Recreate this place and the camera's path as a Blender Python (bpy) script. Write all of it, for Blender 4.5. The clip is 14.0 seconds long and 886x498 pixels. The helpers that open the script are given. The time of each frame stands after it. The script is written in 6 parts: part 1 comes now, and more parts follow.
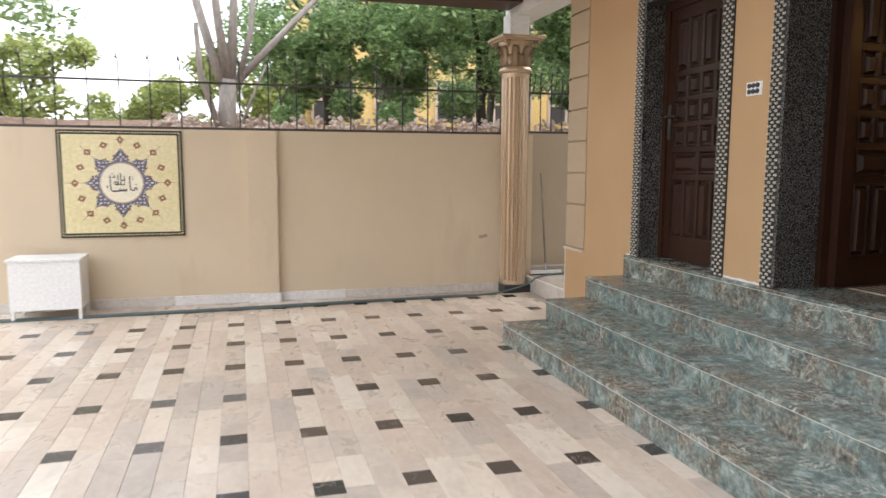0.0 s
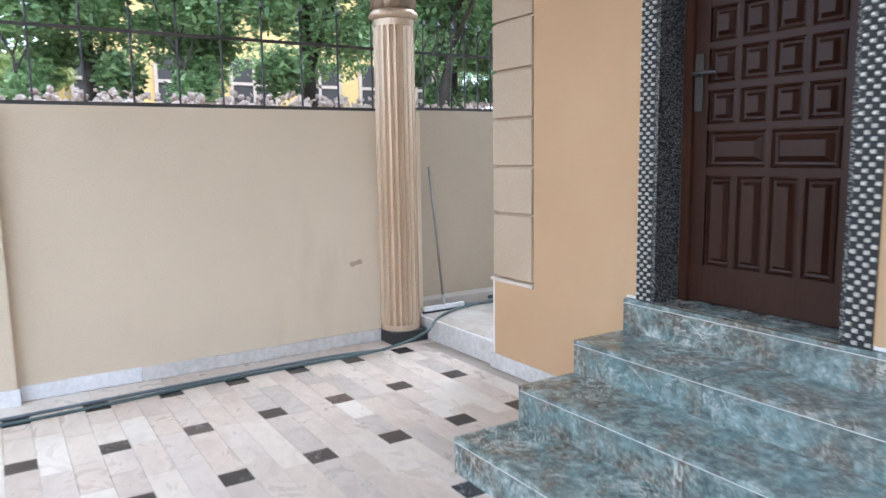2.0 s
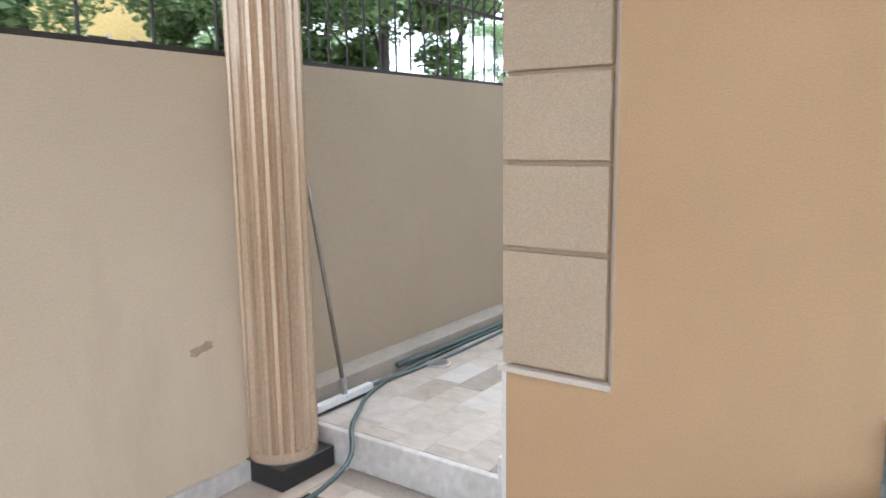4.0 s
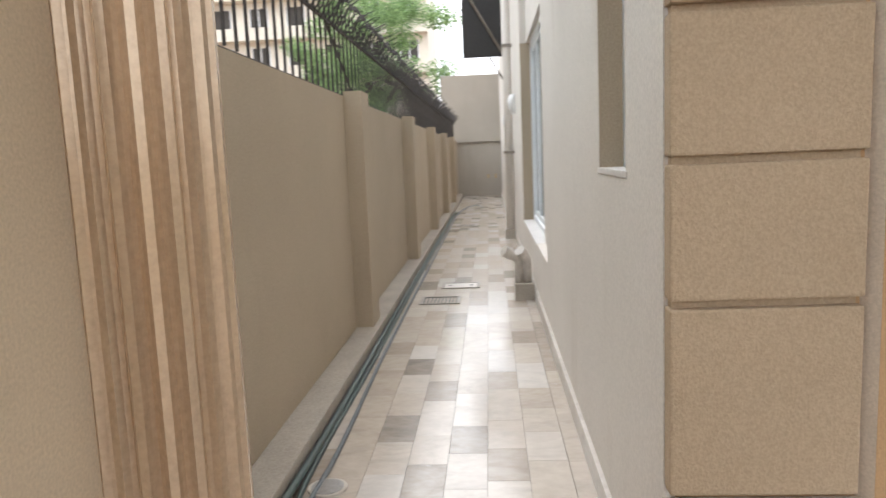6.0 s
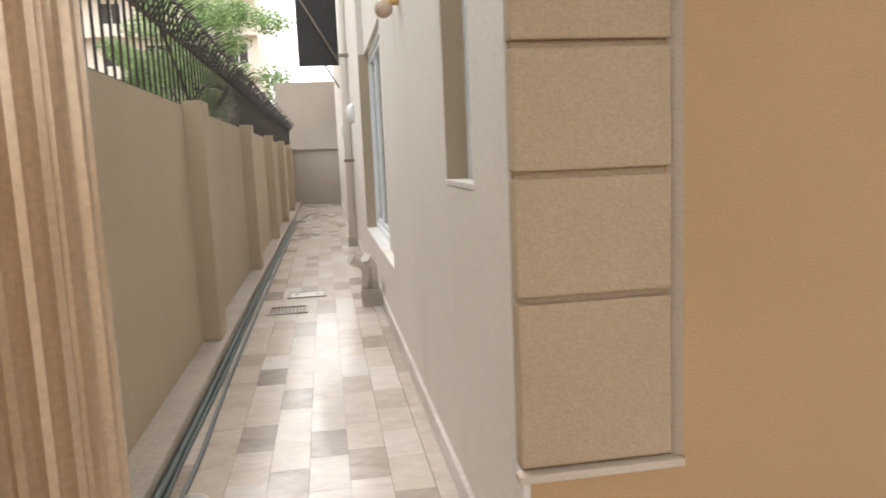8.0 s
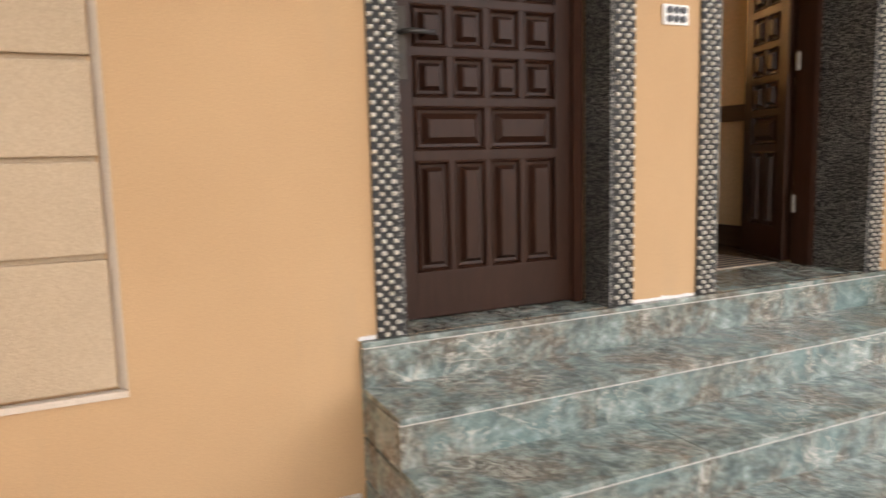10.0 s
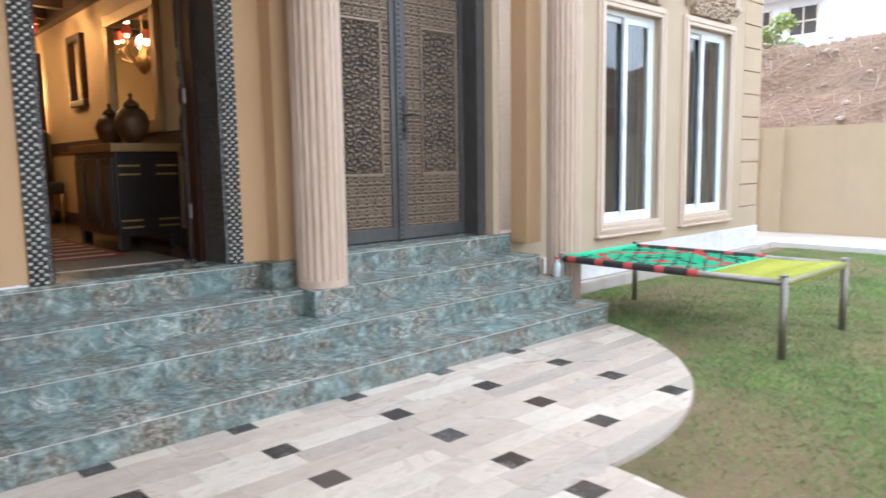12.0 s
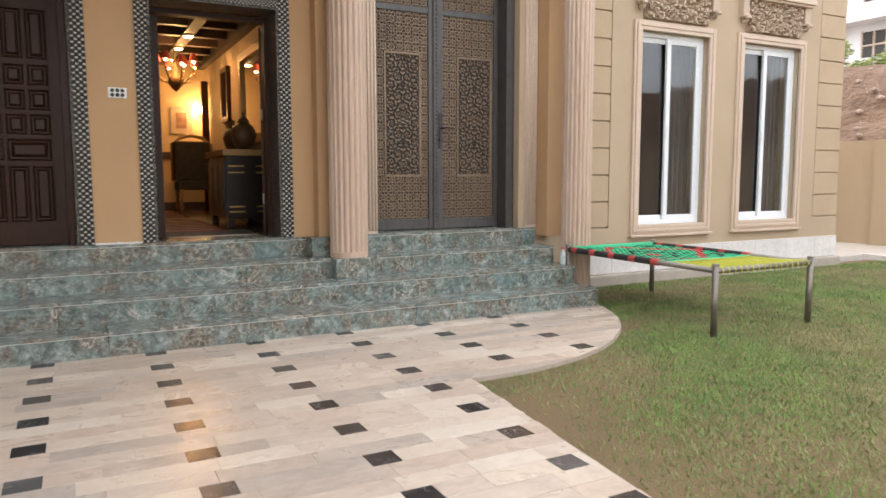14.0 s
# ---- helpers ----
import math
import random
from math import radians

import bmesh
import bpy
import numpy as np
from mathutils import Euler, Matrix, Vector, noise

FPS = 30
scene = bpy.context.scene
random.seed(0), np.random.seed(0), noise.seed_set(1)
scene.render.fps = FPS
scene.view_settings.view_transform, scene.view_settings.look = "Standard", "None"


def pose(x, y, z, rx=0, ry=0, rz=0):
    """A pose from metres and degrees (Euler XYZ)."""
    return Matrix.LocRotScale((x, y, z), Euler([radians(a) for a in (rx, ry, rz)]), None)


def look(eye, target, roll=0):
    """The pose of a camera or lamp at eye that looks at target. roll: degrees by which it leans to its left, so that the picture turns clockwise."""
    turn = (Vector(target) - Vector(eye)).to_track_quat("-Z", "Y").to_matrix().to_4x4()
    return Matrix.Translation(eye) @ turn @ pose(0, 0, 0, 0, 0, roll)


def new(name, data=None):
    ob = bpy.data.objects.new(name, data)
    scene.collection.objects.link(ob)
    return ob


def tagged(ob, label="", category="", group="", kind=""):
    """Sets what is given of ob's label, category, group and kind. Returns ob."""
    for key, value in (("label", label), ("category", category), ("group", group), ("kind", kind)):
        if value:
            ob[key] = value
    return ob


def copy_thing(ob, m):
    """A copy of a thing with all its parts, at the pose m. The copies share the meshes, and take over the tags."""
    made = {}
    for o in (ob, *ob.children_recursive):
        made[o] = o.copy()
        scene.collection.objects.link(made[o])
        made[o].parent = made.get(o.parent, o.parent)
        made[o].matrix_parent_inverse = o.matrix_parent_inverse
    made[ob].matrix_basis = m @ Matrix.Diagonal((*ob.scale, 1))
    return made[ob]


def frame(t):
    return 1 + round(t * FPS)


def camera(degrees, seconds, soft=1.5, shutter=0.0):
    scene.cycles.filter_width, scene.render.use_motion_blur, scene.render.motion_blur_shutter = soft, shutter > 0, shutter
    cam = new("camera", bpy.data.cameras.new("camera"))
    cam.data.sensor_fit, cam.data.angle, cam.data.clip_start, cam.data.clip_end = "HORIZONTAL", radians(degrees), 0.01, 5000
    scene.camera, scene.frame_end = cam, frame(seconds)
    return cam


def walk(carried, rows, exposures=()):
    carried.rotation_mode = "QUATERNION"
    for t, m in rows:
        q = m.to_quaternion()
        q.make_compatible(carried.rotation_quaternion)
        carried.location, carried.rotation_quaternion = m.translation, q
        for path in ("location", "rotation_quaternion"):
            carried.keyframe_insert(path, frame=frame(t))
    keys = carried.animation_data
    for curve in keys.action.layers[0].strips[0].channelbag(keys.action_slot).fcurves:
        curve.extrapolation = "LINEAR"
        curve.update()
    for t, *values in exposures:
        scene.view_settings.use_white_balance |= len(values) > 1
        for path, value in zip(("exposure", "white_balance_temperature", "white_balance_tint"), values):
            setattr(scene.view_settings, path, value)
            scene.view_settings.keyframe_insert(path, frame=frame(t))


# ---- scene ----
cam = camera(64.1, 14.0, shutter=0.4)
PATH = [
    (0, (0.022, 0.371, 1.445), (0.569, 2.281, 1.211), 0.2),
    (0.5, (0.018, 1.02, 1.434), (0.695, 2.887, 1.198), -0.3),
    (1, (0.122, 1.718, 1.426), (0.934, 3.528, 1.177), -0.3),
    (1.5, (0.221, 2.455, 1.429), (1.186, 4.188, 1.172), -0.7),
    (2, (0.363, 3.109, 1.474), (1.426, 4.782, 1.205), -0.9),
    (2.5, (0.484, 3.78, 1.515), (1.646, 5.381, 1.221), -1.3),
    (3, (0.616, 4.453, 1.501), (1.948, 5.914, 1.197), -0.9),
    (3.2, (0.687, 4.696, 1.503), (2.07, 6.106, 1.188), -0.8),
    (5.3, (1.535, 6.922, 1.388), (3.444, 7.465, 1.139), -1.9),
    (5.5, (1.606, 7.046, 1.398), (3.537, 7.5, 1.147), -2.1),
    (6, (1.71, 7.317, 1.408), (3.688, 7.454, 1.147), -2.4),
    (6.5, (1.717, 7.432, 1.408), (3.699, 7.376, 1.147), -2.7),
    (7, (1.687, 7.457, 1.425), (3.668, 7.342, 1.17), -2.8),
    (7.2, (1.681, 7.453, 1.438), (3.659, 7.318, 1.179), -2.8),
    (9.5, (1.026, 6.858, 1.384), (2.864, 6.109, 1.133), -1.5),
    (10, (0.751, 6.505, 1.354), (2.554, 5.677, 1.098), -1.5),
    (10.5, (0.328, 6.092, 1.337), (2.09, 5.172, 1.111), -1.8),
    (11, (-0.209, 5.684, 1.347), (1.504, 4.677, 1.117), -1.7),
    (11.5, (-0.755, 5.338, 1.334), (0.835, 4.147, 1.108), -1.4),
    (12, (-1.292, 5.032, 1.349), (0.175, 3.694, 1.108), -0.9),
    (12.5, (-1.793, 4.767, 1.358), (-0.355, 3.395, 1.128), -0.5),
    (13, (-2.272, 4.735, 1.329), (-0.786, 3.413, 1.122), 0.2),
    (13.5, (-2.79, 4.738, 1.288), (-1.135, 3.634, 1.081), 0.0),
    (14, (-3.298, 4.598, 1.251), (-1.532, 3.682, 1.047), -0.1),
]
# the clip's own brightness and white balance along the way
EXPOSURES = [(0, 1.65, 6150, 10), (1.0, 2.0, 6150, 11), (1.6, 2.15, 5250, 9), (2.5, 2.2, 4950, 6), (3.2, 2.2, 4950, 6), (5.3, 1.6, 6150, 9), (7.2, 1.55, 6100, 9), (9.3, 1.9, 7500, 15), (10.0, 2.35, 6600, 13), (10.6, 2.6, 5000, 5), (11.5, 2.35, 5200, 6), (12, 1.95, 5450, 7), (13, 1.7, 5850, 9), (14, 1.52, 6350, 12)]
walk(cam, [(t, look(eye, target, roll)) for t, eye, target, roll in PATH], EXPOSURES)

# ---- world, sun, exposure ----
world = bpy.data.worlds.new("evening_sky")
scene.world = world
world.use_nodes = True
wn, wl = world.node_tree.nodes, world.node_tree.links
sky = wn.new("ShaderNodeTexSky")
sky.sky_type = "NISHITA"
sky.sun_disc = False
sky.sun_elevation = radians(49)
sky.sun_rotation = radians(74)
sky.air_density, sky.dust_density = 1.0, 4.5
wn["Background"].inputs[1].default_value = 0.15
# high white haze over the clear sky
pale = wn.new("ShaderNodeHueSaturation")
pale.inputs["Saturation"].default_value = 0.5
wl.new(sky.outputs[0], pale.inputs["Color"])
haze = wn.new("ShaderNodeMix")
haze.data_type = "RGBA"
haze.inputs[0].default_value = 0.8
haze.inputs[7].default_value = (6.4, 6.4, 6.5, 1)
wl.new(pale.outputs[0], haze.inputs[6])
wl.new(haze.outputs[2], wn["Background"].inputs[0])


def lamp(name, kind, m, energy, color, label, category, size=0.1):
    data = bpy.data.lights.new(name, kind)
    data.energy, data.color = energy, color
    if kind == "SUN":
        data.angle = size
    else:
        data.shadow_soft_size = size
    ob = new(name, data)
    ob.matrix_world = m
    return tagged(ob, label, category)


# soft light through high haze
lamp("sun", "SUN", look((5.5, 1.6, 6.5), (0, 0, 0)), 0.3, (1.0, 0.92, 0.82), "soft sun behind high haze", "sun", radians(60))

# ---- materials ----
MATS = {}


def nodes_of(name, rough=0.6, metal=0.0):
    m = bpy.data.materials.new(name)
    m.use_nodes = True
    nt = m.node_tree
    b = nt.nodes["Principled BSDF"]
    b.inputs["Roughness"].default_value = rough
    b.inputs["Metallic"].default_value = metal
    MATS[name] = m
    return m, nt, b


def ramp(nt, fac, stops):
    r = nt.nodes.new("ShaderNodeValToRGB")
    while len(r.color_ramp.elements) < len(stops):
        r.color_ramp.elements.new(0.5)
    for e, (p, c) in zip(r.color_ramp.elements, stops):
        e.position, e.color = p, (*c, 1)
    nt.links.new(fac, r.inputs[0])
    return r.outputs[0]


def noise_tex(nt, vec, scale, detail=4.0, rough=0.55, distortion=0.0):
    n = nt.nodes.new("ShaderNodeTexNoise")
    n.inputs["Scale"].default_value, n.inputs["Detail"].default_value = scale, detail
    n.inputs["Roughness"].default_value, n.inputs["Distortion"].default_value = rough, distortion
    nt.links.new(vec, n.inputs["Vector"])
    return n.outputs["Fac"]


def coords(nt, stretch=(1, 1, 1), kind="Object", shift=None):
    tc = nt.nodes.new("ShaderNodeTexCoord")
    mp = nt.nodes.new("ShaderNodeMapping")
    mp.inputs["Scale"].default_value = stretch
    nt.links.new(tc.outputs[kind], mp.inputs["Vector"])
    if shift is not None:
        nt.links.new(shift, mp.inputs["Location"])
    return mp.outputs[0]


def mix(nt, fac, a, b, mode="MIX"):
    m = nt.nodes.new("ShaderNodeMix")
    m.data_type, m.blend_type = "RGBA", mode
    for sock, v in ((m.inputs[0], fac), (m.inputs[6], a), (m.inputs[7], b)):
        if isinstance(v, (int, float)):
            sock.default_value = v
        elif isinstance(v, tuple):
            sock.default_value = (*v, 1)
        else:
            nt.links.new(v, sock)
    return m.outputs[2]


def bump(nt, b, height, strength=0.3, distance=0.01):
    n = nt.nodes.new("ShaderNodeBump")
    n.inputs["Strength"].default_value, n.inputs["Distance"].default_value = strength, distance
    nt.links.new(height, n.inputs["Height"])
    nt.links.new(n.outputs[0], b.inputs["Normal"])


def two_tone(name, c1, c2, rough=0.6, metal=0.0, big=1.2, fine=60, bumpy=0.25, dist=0.004, stretch=(1, 1, 1), stain=None):
    """A surface with slow stains, fine grain and a light relief."""
    m, nt, b = nodes_of(name, rough, metal)
    v = coords(nt, stretch)
    n1 = noise_tex(nt, v, big, 5)
    n2 = noise_tex(nt, v, fine, 3)
    col = ramp(nt, n1, [(0.32, c1), (0.7, c2)])
    col = mix(nt, 0.35, col, ramp(nt, n2, [(0.3, tuple(x * 0.72 for x in c1)), (0.7, tuple(min(1, x * 1.15) for x in c2))]))
    if stain:
        n3 = noise_tex(nt, coords(nt, (stretch[0], stretch[1], stretch[2] * 0.25)), 2.3, 6, 0.65)
        col = mix(nt, ramp(nt, n3, [(0.56, (0, 0, 0)), (0.75, (0.55, 0.55, 0.55))]), col, stain)
    nt.links.new(col, b.inputs["Base Color"])
    bump(nt, b, n2, bumpy, dist)
    return m


two_tone("plaster_orange", (0.455, 0.29, 0.15), (0.525, 0.343, 0.183), 0.85, fine=180, bumpy=0.35, dist=0.003, stain=(0.40, 0.28, 0.165))
two_tone("plaster_chamfer", (0.56, 0.47, 0.37), (0.64, 0.55, 0.45), 0.85, fine=150, bumpy=0.4, dist=0.003, stain=(0.46, 0.37, 0.27))
two_tone("scuff", (0.36, 0.27, 0.19), (0.45, 0.35, 0.25), 0.9, big=20, fine=120)
# darker copy of the tan paint, with the passage's shade put into it
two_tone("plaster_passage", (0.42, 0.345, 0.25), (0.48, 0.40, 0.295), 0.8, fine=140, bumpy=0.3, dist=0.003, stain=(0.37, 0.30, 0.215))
two_tone("plaster_end", (0.42, 0.38, 0.32), (0.49, 0.45, 0.385), 0.8, fine=140, stain=(0.36, 0.32, 0.26))
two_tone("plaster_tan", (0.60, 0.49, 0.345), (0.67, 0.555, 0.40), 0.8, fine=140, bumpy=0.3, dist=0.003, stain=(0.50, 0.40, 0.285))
two_tone("plaster_front", (0.43, 0.335, 0.225), (0.49, 0.385, 0.265), 0.8, fine=140, bumpy=0.3, dist=0.003, stain=(0.40, 0.315, 0.22))
two_tone("plaster_grey", (0.68, 0.635, 0.58), (0.75, 0.705, 0.65), 0.6, fine=120, bumpy=0.25, dist=0.003, stain=(0.52, 0.46, 0.39))
two_tone("quoin_cream", (0.43, 0.325, 0.215), (0.51, 0.395, 0.27), 0.9, fine=150, bumpy=0.55, dist=0.006)
two_tone("column_bronze", (0.51, 0.375, 0.25), (0.58, 0.44, 0.305), 0.27, 0.45, big=1.6, fine=70, bumpy=0.15, dist=0.002)
two_tone("column_paint", (0.47, 0.345, 0.255), (0.58, 0.445, 0.345), 0.45, big=4, fine=40, bumpy=0.25, dist=0.003, stretch=(1, 1, 0.15))
two_tone("trim_cream", (0.55, 0.43, 0.325), (0.63, 0.505, 0.395), 0.5, fine=70, bumpy=0.2, dist=0.002)
two_tone("skirting_marble", (0.50, 0.46, 0.41), (0.66, 0.62, 0.57), 0.35, big=3, fine=25, bumpy=0.1)
two_tone("plinth_white", (0.66, 0.64, 0.62), (0.78, 0.76, 0.74), 0.35, big=4, fine=30, bumpy=0.08)
two_tone("concrete", (0.36, 0.32, 0.27), (0.48, 0.43, 0.36), 0.85, big=4, fine=90, bumpy=0.4, dist=0.006)
two_tone("grout", (0.38, 0.32, 0.26), (0.46, 0.39, 0.32), 0.8, fine=80)
two_tone("white_paint", (0.78, 0.78, 0.77), (0.84, 0.84, 0.83), 0.45, fine=40, bumpy=0.05)
two_tone("upvc", (0.78, 0.82, 0.86), (0.84, 0.87, 0.90), 0.3, fine=40, bumpy=0.03)
two_tone("iron", (0.035, 0.033, 0.032), (0.075, 0.065, 0.06), 0.5, 0.3, fine=60, bumpy=0.3, dist=0.002)
two_tone("steel", (0.40, 0.40, 0.40), (0.55, 0.55, 0.56), 0.3, 0.9, fine=80, bumpy=0.1, dist=0.001)
two_tone("old_steel", (0.20, 0.18, 0.155), (0.34, 0.31, 0.27), 0.5, 0.8, big=6, fine=90, bumpy=0.2, dist=0.001)
two_tone("brass", (0.50, 0.33, 0.12), (0.62, 0.43, 0.17), 0.35, 0.9, fine=60, bumpy=0.1, dist=0.001)
two_tone("hose_green", (0.055, 0.082, 0.078), (0.085, 0.12, 0.112), 0.45, fine=40, bumpy=0.1)
two_tone("hose_grey", (0.10, 0.12, 0.13), (0.16, 0.18, 0.19), 0.45, fine=40, bumpy=0.1)
two_tone("black_rubber", (0.012, 0.012, 0.012), (0.025, 0.025, 0.025), 0.5, fine=60)
two_tone("switch_black", (0.01, 0.01, 0.012), (0.02, 0.02, 0.02), 0.3)
two_tone("soil", (0.12, 0.075, 0.045), (0.20, 0.13, 0.085), 0.95, big=1.5, fine=25, bumpy=0.8, dist=0.04)
two_tone("bank_soil", (0.13, 0.078, 0.05), (0.28, 0.18, 0.12), 0.95, big=0.8, fine=9, bumpy=1.0, dist=0.12)
two_tone("rubble", (0.36, 0.27, 0.215), (0.54, 0.44, 0.37), 0.9, big=5, fine=40, bumpy=0.5, dist=0.02)
two_tone("bark_pale", (0.22, 0.19, 0.17), (0.40, 0.36, 0.32), 0.85, big=6, fine=40, bumpy=0.7, dist=0.02, stretch=(1, 1, 0.3))
two_tone("bark_dark", (0.06, 0.05, 0.04), (0.13, 0.11, 0.09), 0.9, big=6, fine=40, bumpy=0.7, dist=0.02, stretch=(1, 1, 0.3))
two_tone("house_yellow", (0.72, 0.50, 0.18), (0.80, 0.58, 0.24), 0.85, fine=12)
two_tone("house_cream", (0.70, 0.63, 0.52), (0.78, 0.71, 0.60), 0.85, fine=12)
two_tone("house_white", (0.74, 0.73, 0.72), (0.80, 0.79, 0.78), 0.85, fine=12)
two_tone("awning_black", (0.015, 0.014, 0.014), (0.03, 0.028, 0.027), 0.6, fine=30)
two_tone("rope_green", (0.02, 0.42, 0.19), (0.04, 0.52, 0.26), 0.55, fine=300)
two_tone("rope_red", (0.45, 0.05, 0.05), (0.56, 0.09, 0.08), 0.6, fine=300)
two_tone("rope_black", (0.02, 0.02, 0.02), (0.04, 0.04, 0.04), 0.6, fine=300)
two_tone("rope_yellow", (0.50, 0.52, 0.06), (0.62, 0.62, 0.10), 0.55, fine=300)
two_tone("panel_yellow", (0.72, 0.62, 0.34), (0.79, 0.71, 0.46), 0.25, big=2.5, fine=30, bumpy=0.03)
two_tone("ink_dark", (0.03, 0.03, 0.05), (0.06, 0.05, 0.08), 0.3)
two_tone("ink_brown", (0.22, 0.09, 0.05), (0.30, 0.14, 0.08), 0.35)
two_tone("ink_blue", (0.10, 0.10, 0.17), (0.16, 0.15, 0.23), 0.35)
two_tone("disc_cream", (0.78, 0.72, 0.55), (0.84, 0.79, 0.64), 0.3)
two_tone("room_wall", (0.68, 0.50, 0.28), (0.74, 0.56, 0.33), 0.8, fine=60, bumpy=0.1)
two_tone("beam_wood", (0.045, 0.025, 0.016), (0.085, 0.05, 0.03), 0.5, fine=30, stretch=(0.2, 1, 1))
two_tone("room_floor", (0.10, 0.06, 0.04), (0.22, 0.15, 0.10), 0.25, big=9, fine=25, bumpy=0.05)
two_tone("rug_red", (0.16, 0.03, 0.025), (0.25, 0.06, 0.045), 0.95, big=7, fine=120, bumpy=0.4)
two_tone("rug_pale", (0.42, 0.32, 0.24), (0.52, 0.42, 0.32), 0.95, big=7, fine=120, bumpy=0.4)
two_tone("cabinet_black", (0.012, 0.009, 0.008), (0.03, 0.022, 0.018), 0.3, fine=20, stretch=(0.3, 1, 1))
two_tone("gilt", (0.32, 0.20, 0.08), (0.46, 0.30, 0.13), 0.45, 0.6, fine=60)
two_tone("jar_brown", (0.10, 0.06, 0.028), (0.17, 0.105, 0.05), 0.4, 0.3, big=9, fine=60)
two_tone("dark_cloth", (0.02, 0.018, 0.016), (0.06, 0.05, 0.035), 0.9, big=14, fine=120)
two_tone("picture_paint", (0.16, 0.06, 0.04), (0.34, 0.22, 0.13), 0.4, big=6, fine=20)
two_tone("shade_red", (0.45, 0.06, 0.03), (0.55, 0.09, 0.05), 0.7, fine=60)
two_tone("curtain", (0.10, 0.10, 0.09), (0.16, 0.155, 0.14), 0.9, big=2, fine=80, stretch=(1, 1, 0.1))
# one dark colour for the gloom behind window openings, near and far
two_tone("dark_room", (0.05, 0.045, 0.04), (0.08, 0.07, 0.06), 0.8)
two_tone("bottle_plastic", (0.45, 0.5, 0.5), (0.6, 0.65, 0.65), 0.15)


def wood(name, dark, light, rough=0.32):
    m, nt, b = nodes_of(name, rough)
    b.inputs["Specular IOR Level"].default_value = 0.22
    oi = nt.nodes.new("ShaderNodeObjectInfo")
    v = coords(nt, (14, 14, 1.1), shift=oi.outputs["Random"])
    n1 = noise_tex(nt, v, 3.5, 6, 0.6, 1.2)
    n2 = noise_tex(nt, coords(nt, (90, 90, 4)), 6, 3)
    col = ramp(nt, n1, [(0.3, dark), (0.72, light)])
    col = mix(nt, 0.3, col, ramp(nt, n2, [(0.3, tuple(x * 0.5 for x in dark)), (0.7, light)]))
    nt.links.new(col, b.inputs["Base Color"])
    bump(nt, b, n2, 0.18, 0.002)


wood("door_wood", (0.020, 0.008, 0.0045), (0.046, 0.0185, 0.0105), 0.38)
wood("frame_wood", (0.030, 0.012, 0.0075), (0.060, 0.025, 0.0145), 0.32)


def green_marble():
    m, nt, b = nodes_of("green_marble", 0.22)
    oi = nt.nodes.new("ShaderNodeObjectInfo")
    sc = nt.nodes.new("ShaderNodeVectorMath")
    sc.operation = "SCALE"
    sc.inputs["Scale"].default_value = 17.0
    nt.links.new(oi.outputs["Random"], sc.inputs[0])
    v = coords(nt, (1, 1, 1), shift=sc.outputs[0])
    n1 = noise_tex(nt, v, 10.5, 10, 0.82, 0.25)
    n2 = noise_tex(nt, v, 3.6, 8, 0.72, 0.35)
    n3 = noise_tex(nt, v, 34, 6, 0.78, 0.2)
    base = ramp(nt, n1, [(0.32, (0.030, 0.043, 0.041)), (0.44, (0.092, 0.116, 0.106)), (0.53, (0.19, 0.235, 0.215)), (0.65, (0.46, 0.50, 0.46))])
    brown = ramp(nt, n3, [(0.36, (0.030, 0.024, 0.018)), (0.50, (0.15, 0.122, 0.088)), (0.64, (0.38, 0.33, 0.26))])
    col = mix(nt, ramp(nt, n2, [(0.46, (0, 0, 0)), (0.58, (0.85, 0.85, 0.85))]), base, brown)
    col = mix(nt, ramp(nt, n3, [(0.52, (0, 0, 0)), (0.70, (0.6, 0.6, 0.6))]), col, (0.30, 0.36, 0.35))
    # clear blue green clouds here and there
    n5 = noise_tex(nt, v, 2.3, 3, 0.5, 0.8)
    col = mix(nt, ramp(nt, n5, [(0.57, (0, 0, 0)), (0.68, (0.42, 0.42, 0.42))]), col, (0.13, 0.225, 0.225))
    # thin pale veins along the zero line of a warped field, only in some places
    n4 = noise_tex(nt, v, 3.4, 4, 0.6, 2.6)
    vein = ramp(nt, n4, [(0.480, (0, 0, 0)), (0.5, (0.95, 0.95, 0.95)), (0.517, (0, 0, 0))])
    gate = ramp(nt, noise_tex(nt, v, 1.9, 2), [(0.51, (0, 0, 0)), (0.59, (1, 1, 1))])
    col = mix(nt, mix(nt, 1.0, vein, gate, "MULTIPLY"), col, (0.56, 0.52, 0.45))
    nt.links.new(col, b.inputs["Base Color"])
    rr = ramp(nt, n1, [(0.3, (0.13, 0.13, 0.13)), (0.7, (0.30, 0.30, 0.30))])
    nt.links.new(rr, b.inputs["Roughness"])


green_marble()


